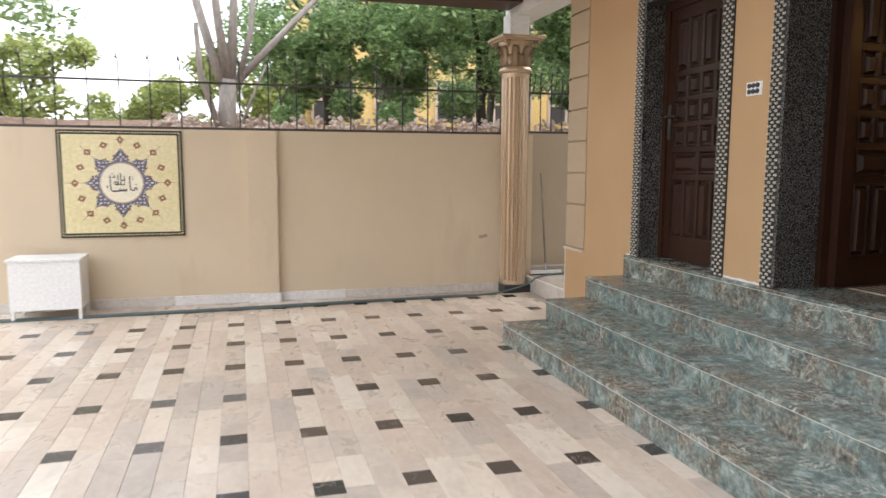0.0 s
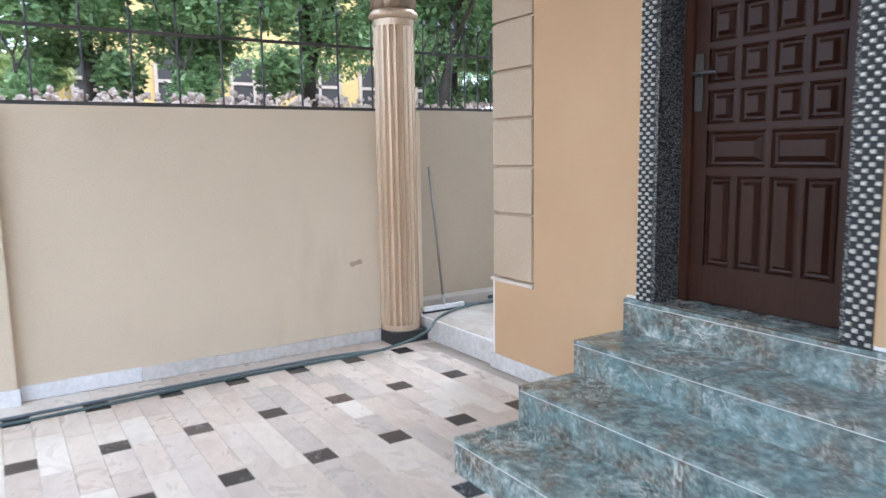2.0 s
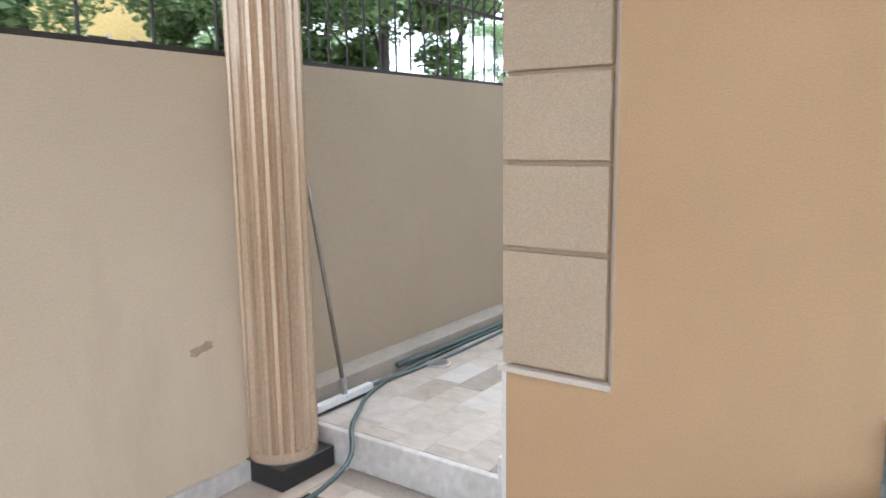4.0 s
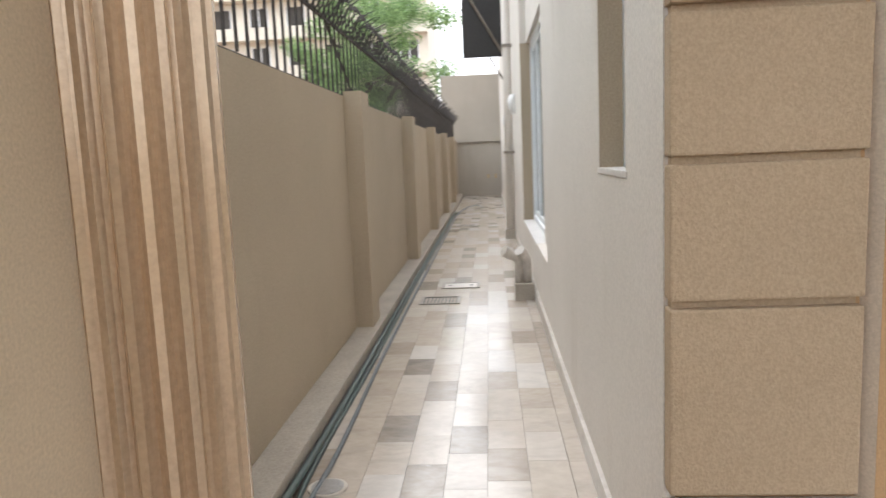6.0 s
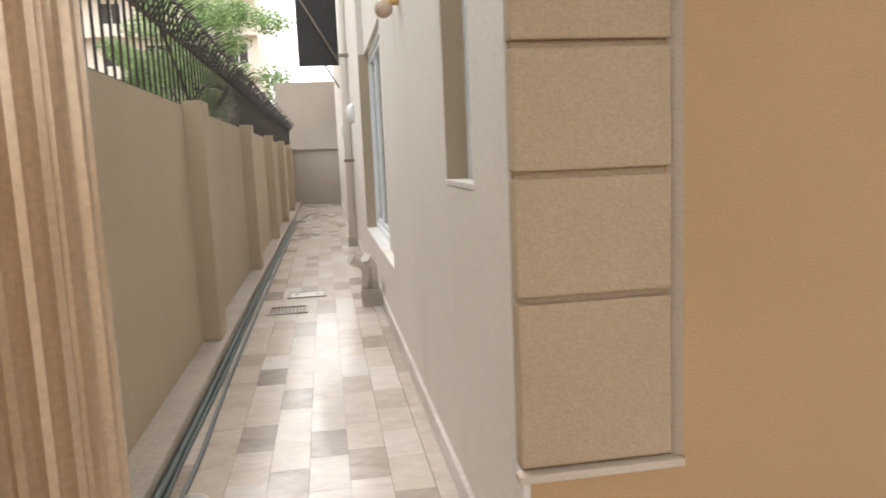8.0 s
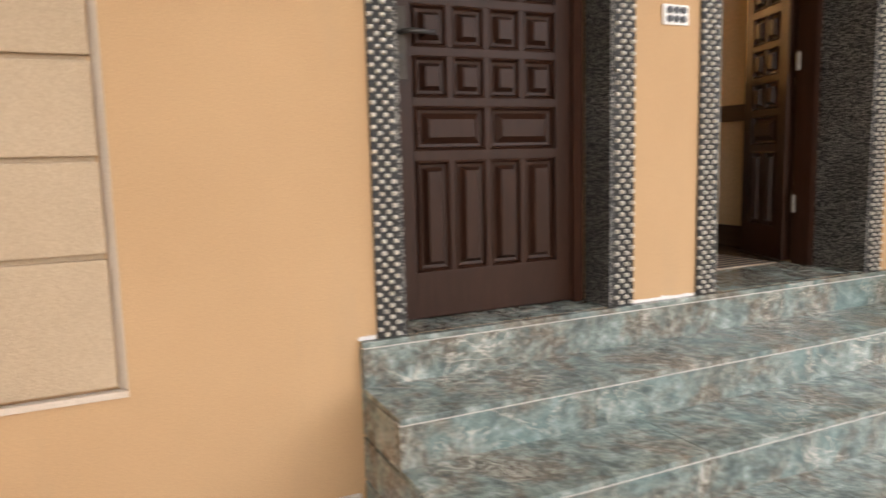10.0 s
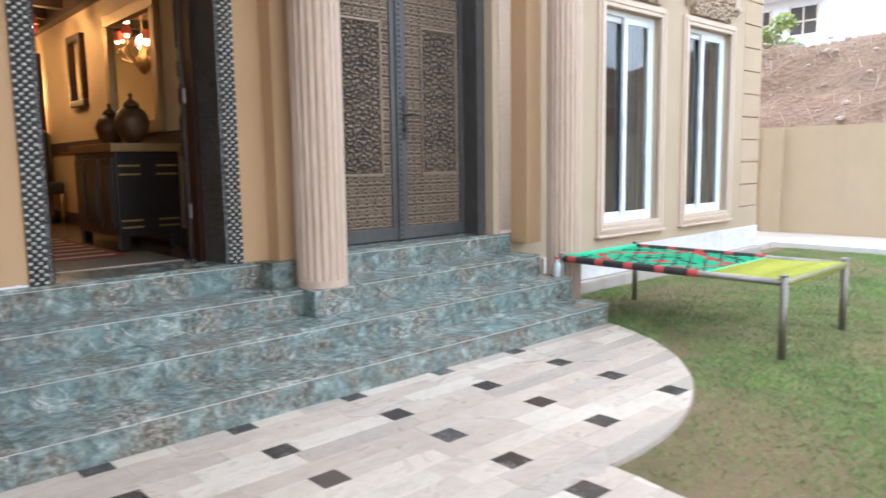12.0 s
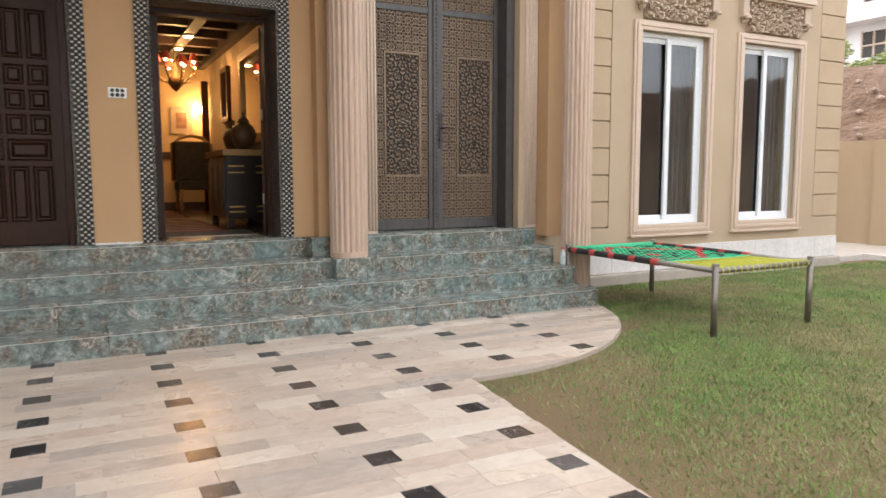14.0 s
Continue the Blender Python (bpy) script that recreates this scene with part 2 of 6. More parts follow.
def plank_marble(name, stops, island=False, rough=0.28):
    """Beige marble planks: each piece takes a tone of its own, with soft veins."""
    m, nt, b = nodes_of(name, rough)
    if island:
        g = nt.nodes.new("ShaderNodeNewGeometry")
        rnd = g.outputs["Random Per Island"]
    else:
        rnd = nt.nodes.new("ShaderNodeObjectInfo").outputs["Random"]
    sc = nt.nodes.new("ShaderNodeVectorMath")
    sc.operation = "SCALE"
    sc.inputs["Scale"].default_value = 40.0
    nt.links.new(rnd, sc.inputs[0])
    v = coords(nt, (1, 0.6, 1), shift=sc.outputs[0])
    col = ramp(nt, rnd, stops)
    n1 = noise_tex(nt, v, 4.0, 7, 0.68, 1.4)
    n2 = noise_tex(nt, v, 30, 4)
    col = mix(nt, 0.36, col, ramp(nt, n1, [(0.30, (0.30, 0.235, 0.185)), (0.5, (0.60, 0.50, 0.41)), (0.72, (0.78, 0.69, 0.58))]), "MIX")
    col = mix(nt, 0.12, col, ramp(nt, n2, [(0.3, (0.3, 0.25, 0.2)), (0.7, (0.8, 0.75, 0.7))]))
    nt.links.new(col, b.inputs["Base Color"])
    nt.links.new(ramp(nt, n1, [(0.3, (rough + 0.14,) * 3), (0.7, (rough - 0.06,) * 3)]), b.inputs["Roughness"])


TONES = [(0.0, (0.37, 0.32, 0.275)), (0.16, (0.49, 0.385, 0.305)), (0.40, (0.58, 0.45, 0.345)), (0.60, (0.56, 0.465, 0.385)), (0.80, (0.68, 0.57, 0.45)), (0.93, (0.76, 0.68, 0.57))]
plank_marble("plank_marble", TONES)
plank_marble("plank_marble_rest", TONES, True)
GTONES = [(0.0, (0.055, 0.055, 0.053)), (0.06, (0.156, 0.144, 0.129)), (0.15, (0.281, 0.242, 0.199)), (0.27, (0.468, 0.413, 0.343)), (0.55, (0.53, 0.484, 0.421)), (0.8, (0.577, 0.53, 0.468)), (0.95, (0.686, 0.679, 0.655))]
plank_marble("side_marble", GTONES, False, 0.14)
plank_marble("side_marble_rest", GTONES, True, 0.14)


def dark_marble():
    m, nt, b = nodes_of("dark_marble", 0.25)
    rnd = nt.nodes.new("ShaderNodeObjectInfo").outputs["Random"]
    sc = nt.nodes.new("ShaderNodeVectorMath")
    sc.operation = "SCALE"
    sc.inputs["Scale"].default_value = 60.0
    nt.links.new(rnd, sc.inputs[0])
    v = coords(nt, (1, 1, 1), shift=sc.outputs[0])
    n1 = noise_tex(nt, v, 9, 6, 0.6, 2.0)
    col = ramp(nt, rnd, [(0.0, (0.020, 0.020, 0.022)), (0.55, (0.045, 0.038, 0.036)), (0.85, (0.085, 0.060, 0.050)), (1.0, (0.10, 0.10, 0.10))])
    vein = ramp(nt, n1, [(0.485, (0, 0, 0)), (0.5, (0.75, 0.75, 0.75)), (0.515, (0, 0, 0))])
    gate = ramp(nt, noise_tex(nt, v, 5, 2), [(0.5, (0, 0, 0)), (0.58, (1, 1, 1))])
    col = mix(nt, mix(nt, 1.0, vein, gate, "MULTIPLY"), col, (0.5, 0.46, 0.42))
    nt.links.new(col, b.inputs["Base Color"])


dark_marble()


def hammered(name, c1, c2, scale, rough, metal):
    m, nt, b = nodes_of(name, rough, metal)
    v = coords(nt)
    vo = nt.nodes.new("ShaderNodeTexVoronoi")
    vo.inputs["Scale"].default_value = scale
    nt.links.new(v, vo.inputs["Vector"])
    n1 = noise_tex(nt, v, 3, 4)
    col = ramp(nt, vo.outputs["Distance"], [(0.26, c2), (0.50, c1)])
    col = mix(nt, ramp(nt, n1, [(0.4, (0, 0, 0)), (0.75, (0.5, 0.5, 0.5))]), col, c1)
    nt.links.new(col, b.inputs["Base Color"])
    inv = nt.nodes.new("ShaderNodeMath")
    inv.operation = "SUBTRACT"
    inv.inputs[0].default_value = 1.0
    nt.links.new(vo.outputs["Distance"], inv.inputs[1])
    bump(nt, b, inv.outputs[0], 0.8, 0.006)


hammered("mosaic_reveal", (0.018, 0.018, 0.018), (0.42, 0.40, 0.36), 115, 0.3, 0.35)
two_tone("mosaic_dark", (0.008, 0.008, 0.008), (0.018, 0.017, 0.016), 0.6, fine=60)
two_tone("mosaic_pale", (0.56, 0.52, 0.45), (0.70, 0.66, 0.58), 0.3, 0.25, fine=90, bumpy=0.1, dist=0.001)
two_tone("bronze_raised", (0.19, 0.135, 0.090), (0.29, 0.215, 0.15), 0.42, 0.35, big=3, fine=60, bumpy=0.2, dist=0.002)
# darker bronze: shade put in the relief's hollows, also the dark handle plates
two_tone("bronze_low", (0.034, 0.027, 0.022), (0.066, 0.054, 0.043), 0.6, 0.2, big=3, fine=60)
two_tone("door_frame_grey", (0.060, 0.058, 0.056), (0.115, 0.11, 0.105), 0.42, 0.3, big=2, fine=50, bumpy=0.3, dist=0.002, stretch=(1, 1, 0.2))
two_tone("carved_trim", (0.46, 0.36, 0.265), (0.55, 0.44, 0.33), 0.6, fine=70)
# darker copy of the crest plaster, holding the shade of its hollows
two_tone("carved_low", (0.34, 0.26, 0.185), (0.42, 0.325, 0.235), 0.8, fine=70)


def glass():
    m, nt, b = nodes_of("glass", 0.02)
    b.inputs["Base Color"].default_value = (0.9, 0.94, 0.95, 1)
    b.inputs["Transmission Weight"].default_value = 1.0
    b.inputs["IOR"].default_value = 1.5


glass()
m_, nt_, b_ = nodes_of("mirror", 0.03, 1.0)
b_.inputs["Base Color"].default_value = (0.78, 0.78, 0.76, 1)


def glow(name, color, strength):
    m, nt, b = nodes_of(name, 0.5)
    b.inputs["Base Color"].default_value = (*color, 1)
    b.inputs["Emission Color"].default_value = (*color, 1)
    b.inputs["Emission Strength"].default_value = strength


glow("bulb_warm", (1.0, 0.62, 0.25), 30)


def grass_mat():
    m, nt, b = nodes_of("grass_blade", 0.6)
    g = nt.nodes.new("ShaderNodeNewGeometry")
    v = coords(nt)
    n1 = noise_tex(nt, v, 0.55, 5, 0.65)
    n2 = noise_tex(nt, v, 2.4, 6, 0.72)
    col = ramp(nt, g.outputs["Random Per Island"], [(0.0, (0.15, 0.27, 0.06)), (0.6, (0.21, 0.35, 0.085)), (1.0, (0.32, 0.43, 0.13))])
    dry = ramp(nt, g.outputs["Random Per Island"], [(0.0, (0.30, 0.25, 0.12)), (1.0, (0.44, 0.37, 0.20))])
    col = mix(nt, ramp(nt, n1, [(0.44, (0, 0, 0)), (0.62, (0.85, 0.85, 0.85))]), col, dry)
    col = mix(nt, ramp(nt, n2, [(0.40, (0, 0, 0)), (0.62, (0.75, 0.75, 0.75))]), col, (0.10, 0.19, 0.05))
    nt.links.new(col, b.inputs["Base Color"])


grass_mat()
two_tone("turf_soil", (0.15, 0.103, 0.047), (0.23, 0.162, 0.082), 0.95, big=0.8, fine=90, bumpy=0.8, dist=0.015, stain=(0.21, 0.145, 0.085))


def leaf_mat(name, a, c):
    m, nt, b = nodes_of(name, 0.5)
    g = nt.nodes.new("ShaderNodeNewGeometry")
    col = ramp(nt, g.outputs["Random Per Island"], [(0.0, a), (0.7, c), (1.0, tuple(x * 1.5 for x in c))])
    nt.links.new(col, b.inputs["Base Color"])
    tr = nt.nodes.new("ShaderNodeBsdfTranslucent")
    nt.links.new(col, tr.inputs["Color"])
    mx = nt.nodes.new("ShaderNodeMixShader")
    mx.inputs[0].default_value = 0.4
    nt.links.new(b.outputs[0], mx.inputs[1])
    nt.links.new(tr.outputs[0], mx.inputs[2])
    nt.links.new(mx.outputs[0], nt.nodes["Material Output"].inputs[0])


leaf_mat("leaf_green", (0.15, 0.25, 0.10), (0.30, 0.41, 0.18))
leaf_mat("leaf_light", (0.18, 0.24, 0.07), (0.34, 0.38, 0.13))

# ---- builders ----
def thing(name, at, label, category, group="", kind=""):
    ob = new(name)
    ob.empty_display_size = 0.1
    ob.location = at
    return tagged(ob, label, category, group, kind)


def world_of(ob):
    p = Vector((0, 0, 0))
    while ob is not None:
        p = p + Vector(ob.location)
        ob = ob.parent
    return p


def part(name, bm, material, parent=None, label="", smooth=False):
    """Links a bmesh, built in the world's metres, as one mesh object, under a thing or a part."""
    if parent is not None:
        bmesh.ops.translate(bm, verts=bm.verts, vec=-world_of(parent))
    me = bpy.data.meshes.new(name)
    bm.normal_update()
    bm.to_mesh(me)
    bm.free()
    for mt in (material if isinstance(material, (list, tuple)) else [material]):
        me.materials.append(MATS[mt])
    if smooth:
        for p in me.polygons:
            p.use_smooth = True
    ob = new(name, me)
    ob.parent = parent
    if label:
        tagged(ob, label)
    return ob


def mesh_part(name, verts, faces, material, parent=None, label="", smooth=False, mats=None):
    v = np.asarray(verts, dtype=float)
    if parent is not None:
        v = v - np.array(world_of(parent))
    me = bpy.data.meshes.new(name)
    me.from_pydata(v.tolist(), [], faces if isinstance(faces, list) else faces.tolist())
    for mt in (material if isinstance(material, (list, tuple)) else [material]):
        me.materials.append(MATS[mt])
    if mats is not None:
        me.polygons.foreach_set("material_index", np.asarray(mats, dtype=np.int32))
    if smooth:
        me.polygons.foreach_set("use_smooth", [True] * len(me.polygons))
    ob = new(name, me)
    ob.parent = parent
    if label:
        tagged(ob, label)
    return ob


def box(bm, x0, x1, y0, y1, z0, z1, bevel=0.0):
    m = Matrix.Translation(((x0 + x1) / 2, (y0 + y1) / 2, (z0 + z1) / 2)) @ Matrix.Diagonal((abs(x1 - x0), abs(y1 - y0), abs(z1 - z0), 1))
    vs = bmesh.ops.create_cube(bm, size=1.0, matrix=m)["verts"]
    if bevel:
        es = {e for v in vs for e in v.link_edges}
        bmesh.ops.bevel(bm, geom=list(es), offset=bevel, segments=2, affect="EDGES", profile=0.6)
    return bm


def boxes(*specs, bevel=0.0):
    bm = bmesh.new()
    for s in specs:
        box(bm, *s, bevel=bevel)
    return bm


def tube(bm, pts, r, n=8, r2=None, cap=True):
    """A tapered tube through the points."""
    pts = [Vector(p) for p in pts]
    rings = []
    for i, p in enumerate(pts):
        d = (pts[min(i + 1, len(pts) - 1)] - pts[max(i - 1, 0)]).normalized()
        a = d.orthogonal().normalized() if abs(d.z) > 0.95 else d.cross(Vector((0, 0, 1))).normalized()
        b = d.cross(a)
        rr = r if r2 is None else r + (r2 - r) * i / (len(pts) - 1)
        rings.append([bm.verts.new(p + (a * math.cos(2 * math.pi * k / n) + b * math.sin(2 * math.pi * k / n)) * rr) for k in range(n)])
    for u, w in zip(rings, rings[1:]):
        for k in range(n):
            bm.faces.new((u[k], u[(k + 1) % n], w[(k + 1) % n], w[k]))
    if cap:
        bm.faces.new(rings[0][::-1])
        bm.faces.new(rings[-1])
    return bm


def lathe(bm, cx, cy, profile, n=24, flutes=0, depth=0.0):
    """Turns (radius, z) pairs round the upright axis; flutes cuts hollows."""
    rings = []
    for r, z in profile:
        ring = []
        for k in range(n):
            a = 2 * math.pi * k / n
            rr = r - depth * max(0.0, math.cos(a * flutes)) ** 0.6 if flutes else r
            ring.append(bm.verts.new((cx + rr * math.cos(a), cy + rr * math.sin(a), z)))
        rings.append(ring)
    for u, w in zip(rings, rings[1:]):
        for k in range(n):
            bm.faces.new((u[k], u[(k + 1) % n], w[(k + 1) % n], w[k]))
    bm.faces.new(rings[0][::-1])
    bm.faces.new(rings[-1])
    return bm


def setting(name, bm, material, label, category):
    return tagged(part(name, bm, material), label, category, kind="structure")


# ---- the plan: x into the house, y along its front, z up ----
FX = 3.20          # face of the house front
NY = 6.945         # north corner of the house
SY = -5.22         # south corner
# height of the unseen upper walls, raised to shade the side passage
TOP = 6.8
BW = 8.05          # yard wall
PW = 8.27          # wall along the side passage
FL = 0.69          # porch level
ST = (2.07, 2.45, 2.81, 3.165)   # fronts of the four steps
SN, SS = 5.73, 0.10

# ground and paving
ground = setting("ground", boxes((-120, 160, -140, 160, -0.40, -0.06)), "soil", "bare brown earth under and round the plot", "ground")

CIR, RAD = (2.75, 2.28), 2.30


def inside_paving(x, y):
    if x > ST[0] + 0.05 and y < SN:
        return False
    if y >= 2.45 - 0.11 * (x - 0.47):
        return True
    return x > 0.4 and math.hypot(x - CIR[0], y - CIR[1]) < RAD


# bed of the paving, one sheet with the rounded end
bm = bmesh.new()
edge = [(-9, 3.49), (0.47, 2.45)]
a0 = math.atan2(2.40 - CIR[1], 0.47 - CIR[0])
for k in range(0, 25):
    a = math.pi * 0.982 + (math.pi * 1.42 - math.pi * 0.982) * k / 24
    edge.append((CIR[0] + RAD * math.cos(a), CIR[1] + RAD * math.sin(a)))
edge += [(2.6, 0.12), (3.3, 0.12), (3.3, BW), (-9, BW)]
vs = [bm.verts.new((x, y, -0.006)) for x, y in edge]
f = bm.faces.new(vs)
ex = bmesh.ops.extrude_face_region(bm, geom=[f])
bmesh.ops.translate(bm, verts=[v for v in ex["geom"] if isinstance(v, bmesh.types.BMVert)], vec=(0, 0, -0.12))
bmesh.ops.recalc_face_normals(bm, faces=bm.faces)
floor = setting("floor", bm, "grout", "beige marble plank paving with dark square insets", "floor")

lawn = setting("lawn", boxes((-30, 3.3, -6.2, 3.6, -0.2, -0.035)), "turf_soil", "short garden lawn with dry brown patches", "lawn")
setting("kerb", boxes((-30, 3.4, -6.35, -6.2, -0.2, 0.05), bevel=0.01), "plinth_white", "low pale stone kerb along the lawn", "kerb")
setting("pavement", boxes((-30, 9, -7.95, -6.35, -0.2, 0.03), (3.4, 9, -6.35, SY, -0.2, 0.03)), "skirting_marble", "pale paved strip along the garden wall", "pavement")

# yard wall, side passage wall and garden wall
wall_bounds = setting("wall_north", boxes((-12, 3.30, BW, BW + 0.23, -0.3, 1.80)), "plaster_tan", "painted tan boundary wall with slight stains", "wall")
setting("wall_passage", boxes((3.30, 24.5, PW, PW + 0.23, -0.3, 1.83)), "plaster_passage", "tan boundary wall along the side passage with shade in its colour", "wall")
for k, x in enumerate((0.10, -4.2)):
    setting("wall_pier", boxes((x, x + 0.295, BW - 0.07, BW + 0.0, 0.10, 1.79)), "plaster_tan", "shallow tan pier on the boundary wall", "pier")
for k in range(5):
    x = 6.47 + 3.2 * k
    setting("wall_pier", boxes((x, x + 0.28, PW - 0.12, PW, 0.25, 1.86)), "plaster_passage", "tan pier standing proud of the passage wall with shade in its colour", "pier")
setting("wall_south", boxes((-30, 9.2, -8.2, -7.95, -0.3, 1.88)), "plaster_front", "painted tan garden wall below the earth bank", "wall")
for x in (3.95, -2.0, -8.0):
    setting("wall_pier", boxes((x, x + 0.36, -7.95, -7.87, 0.03, 1.86)), "plaster_front", "shallow tan pier on the garden wall", "pier")
setting("wall_east_garden", boxes((9.0, 9.2, -7.95, SY, -0.3, 1.88)), "plaster_tan", "tan wall closing the garden strip", "wall")
setting("wall_west", boxes((-12.3, -12, -8.2, BW + 0.23, -0.3, 2.2)), "plaster_tan", "tan street wall of the plot", "wall")
setting("wall_end", boxes((23.2, 23.45, 5.5, PW + 0.4, 0.0, 3.75), (23.12, 23.2, 5.5, PW, 1.78, 1.84)), "plaster_end", "plain grey beige wall closing the side passage with a thin ledge", "wall")

# passage floor, one step up
side_floor = setting("passage_floor", boxes((3.24, 23.2, NY, PW - 0.12, -0.1, 0.158)), "grout", "passage floor of pale polished marble tiles", "floor")
setting("passage_kerb", boxes((3.30, 23.2, PW - 0.16, PW, 0.0, 0.25), bevel=0.006), "concrete", "raised cement strip along the passage wall", "kerb")
setting("passage_step", boxes((3.215, 3.25, NY + 0.0, PW - 0.05, 0.0, 0.166), bevel=0.004), "skirting_marble", "worn marble riser at the mouth of the passage", "step")

# house: front wall with openings, side wall, roof, back
D1 = (4.575, 5.565)
D2 = (2.90, 4.00)
MD = (0.30, 1.97)
W1 = (-2.50, -1.40)
W2 = (-4.23, -3.13)
T = 0.42
DT = 2.76
front = boxes(
    (FX, FX + T, 6.515, NY - 0.02, 0, 0.63), (FX + 0.035, FX + T, 6.515, NY - 0.02, 0.63, TOP),
    (FX, FX + T, D1[1], 6.515, 0, TOP), (FX, FX + T, D1[0], D1[1], DT, TOP), (FX, FX + T, D1[0], D1[1], 0, FL),
    (FX, FX + T, D2[1], D1[0], 0, TOP), (FX, FX + T, D2[0], D2[1], DT, TOP), (FX, FX + T, D2[0], D2[1], 0, FL),
    (FX, FX + T, MD[1] + 0.1, D2[0], 0, TOP), (FX + 0.1, FX + T, MD[0], MD[1] + 0.1, 3.45, TOP), (FX, FX + T, MD[0], MD[1] + 0.1, 0, FL))
wall_front = setting("wall_front_doors", front, "plaster_orange", "warm orange painted front wall round the doors", "wall")
south = boxes(
    (FX, FX + T, -0.70, MD[0], 0, TOP), (FX + 0.04, FX + T, -0.97, -0.70, 0.64, TOP), (FX, FX + T, -0.97, -0.70, 0, 0.64),
    (FX, FX + T, W1[1], -0.97, 0, TOP), (FX, FX + T, W1[0], W1[1], 0, 0.66), (FX, FX + T, W1[0], W1[1], 2.96, TOP),
    (FX, FX + T, W2[1], W1[0], 0, TOP), (FX, FX + T, W2[0], W2[1], 0, 0.66), (FX, FX + T, W2[0], W2[1], 2.96, TOP),
    (FX, FX + T, -4.66, W2[0], 0, TOP), (FX + 0.035, FX + T, SY, -4.66, 0.67, TOP), (FX, FX + T, SY, -4.66, 0, 0.67))
wall_front_s = setting("wall_front_windows", south, "plaster_front", "tan painted front wall round the tall windows", "wall")
S1 = (3.68, 4.15)
S2 = (7.55, 9.65)
side = boxes(
    (FX + 0.061, FX + T, NY - 0.02, NY, 0.63, TOP), (FX + 0.002, FX + T, NY - 0.02, NY, 0, 0.63), (FX + T, S1[0], NY - 0.3, NY, 0, TOP), (S1[0], S1[1], NY - 0.3, NY, 0, 1.345), (S1[0], S1[1], NY - 0.3, NY, 3.2, TOP),
    (S1[1], 6.47, NY - 0.3, NY, 0, TOP), (6.47, S2[0], NY - 0.3, NY - 0.07, 0, TOP), (6.47, S2[1], NY - 0.07, NY, 0, 0.66),
    (S2[0], S2[1], NY - 0.3, NY - 0.07, 0, 0.66), (S2[0], S2[1], NY - 0.3, NY - 0.07, 2.58, TOP), (S2[1], 23.2, NY - 0.3, NY - 0.001, 0, TOP))
wall_side = setting("wall_side", side, "plaster_grey", "pale grey beige side wall with a faint sheen", "wall")
setting("wall_side_south", boxes((FX + T, 12.0, SY, SY + 0.3, 0, TOP)), "plaster_tan", "tan side wall of the house towards the garden", "wall")
setting("wall_back", boxes((14.0, 14.3, SY, NY - 0.3, 0, TOP), (12.0, 14.0, SY, SY + 0.3, 0, TOP)), "plaster_tan", "plain back wall of the house", "wall")
setting("roof", boxes((FX - 0.1, 14.4, SY - 0.1, NY, TOP, TOP + 0.2)), "concrete", "flat concrete roof of the house", "roof")
# porch slab over the drive, with its edge beams
setting("porch_ceiling", boxes((-1.4, FX, 2.75, BW + 0.1, 3.55, 3.75)), "white_paint", "plain slab over the drive", "ceiling")
setting("porch_beam_north", boxes((-1.4, 3.02, BW - 0.32, BW + 0.12, 3.20, 3.55)), "beam_wood", "dark brown edge beam of the porch", "beam")
setting("porch_beam_house", boxes((3.02, 3.34, NY, BW + 0.2, 3.10, 3.55)), "white_paint", "pale beam from the column to the house", "beam")

# steps: each tread and riser in slabs
stairs = thing("stairs", (2.6, 2.9, 0), "four broad steps clad in polished green veined marble", "stairs", kind="structure")
LEV = (0.172, 0.345, 0.517, FL)
SPL = ((5.73, 4.44, 3.30, 2.07, 1.02, 0.10), (5.73, 4.75, 3.65, 2.60, 1.50, 0.10), (5.73, 4.95, 3.80, 2.69, 1.45, 0.10), (5.73, 4.44, 3.55, 2.69, 1.60, 0.10))
for i in range(4):
    x0 = ST[i]
    x1 = ST[i + 1] + 0.03 if i < 3 else FX + 0.55
    zlo = LEV[i - 1] if i else 0.0
    ys = SPL[i]
    for y1, y0 in zip(ys, ys[1:]):
        g = 0.0015
        bm = boxes((x0 + 0.003, x0 + 0.05, y0 + g, y1 - g, zlo - 0.01, LEV[i] - 0.024))
        part("riser", bm, "green_marble", stairs)
        if i < 3:
            part("tread", boxes((x0, x1, y0 + g, y1 - g, LEV[i] - 0.022, LEV[i]), bevel=0.003), "green_marble", stairs)
        else:
            for u0, u1 in ((y0 + g, y1 - g),):
                part("tread", boxes((x0, FX + 0.002, u0, u1, LEV[i] - 0.022, LEV[i]), bevel=0.003), "green_marble", stairs)
    part("joint", boxes((x0 - 0.0005, x0 + 0.05, SS + 0.002, SN - 0.002, LEV[i] - 0.0245, LEV[i] - 0.0215)), "skirting_marble", stairs, "pale grout line")
    part("core", boxes((x0 + 0.05, FX, SS + 0.02, SN - 0.02, 0.0 if i == 0 else LEV[i - 1] - 0.02, LEV[i] - 0.022)), "grout", stairs)
    for yy in (SN - 0.02, SS):
        part("end_slab", boxes((x0 + 0.051, FX - 0.004, yy, yy + 0.02, zlo - 0.01, LEV[i] - 0.022)), "green_marble", stairs)
for y0, y1 in (D1, D2, MD):
    part("threshold", boxes((FX + 0.0025, FX + T + (0.0 if y0 != D2[0] else 0.1), y0 + 0.002, y1 - 0.002, FL - 0.02, FL + 0.001)), "green_marble", stairs)
part("pedestal", boxes((2.665, 3.06, 2.18, 2.57, LEV[1], LEV[2] + 0.004), bevel=0.003), "green_marble", stairs)
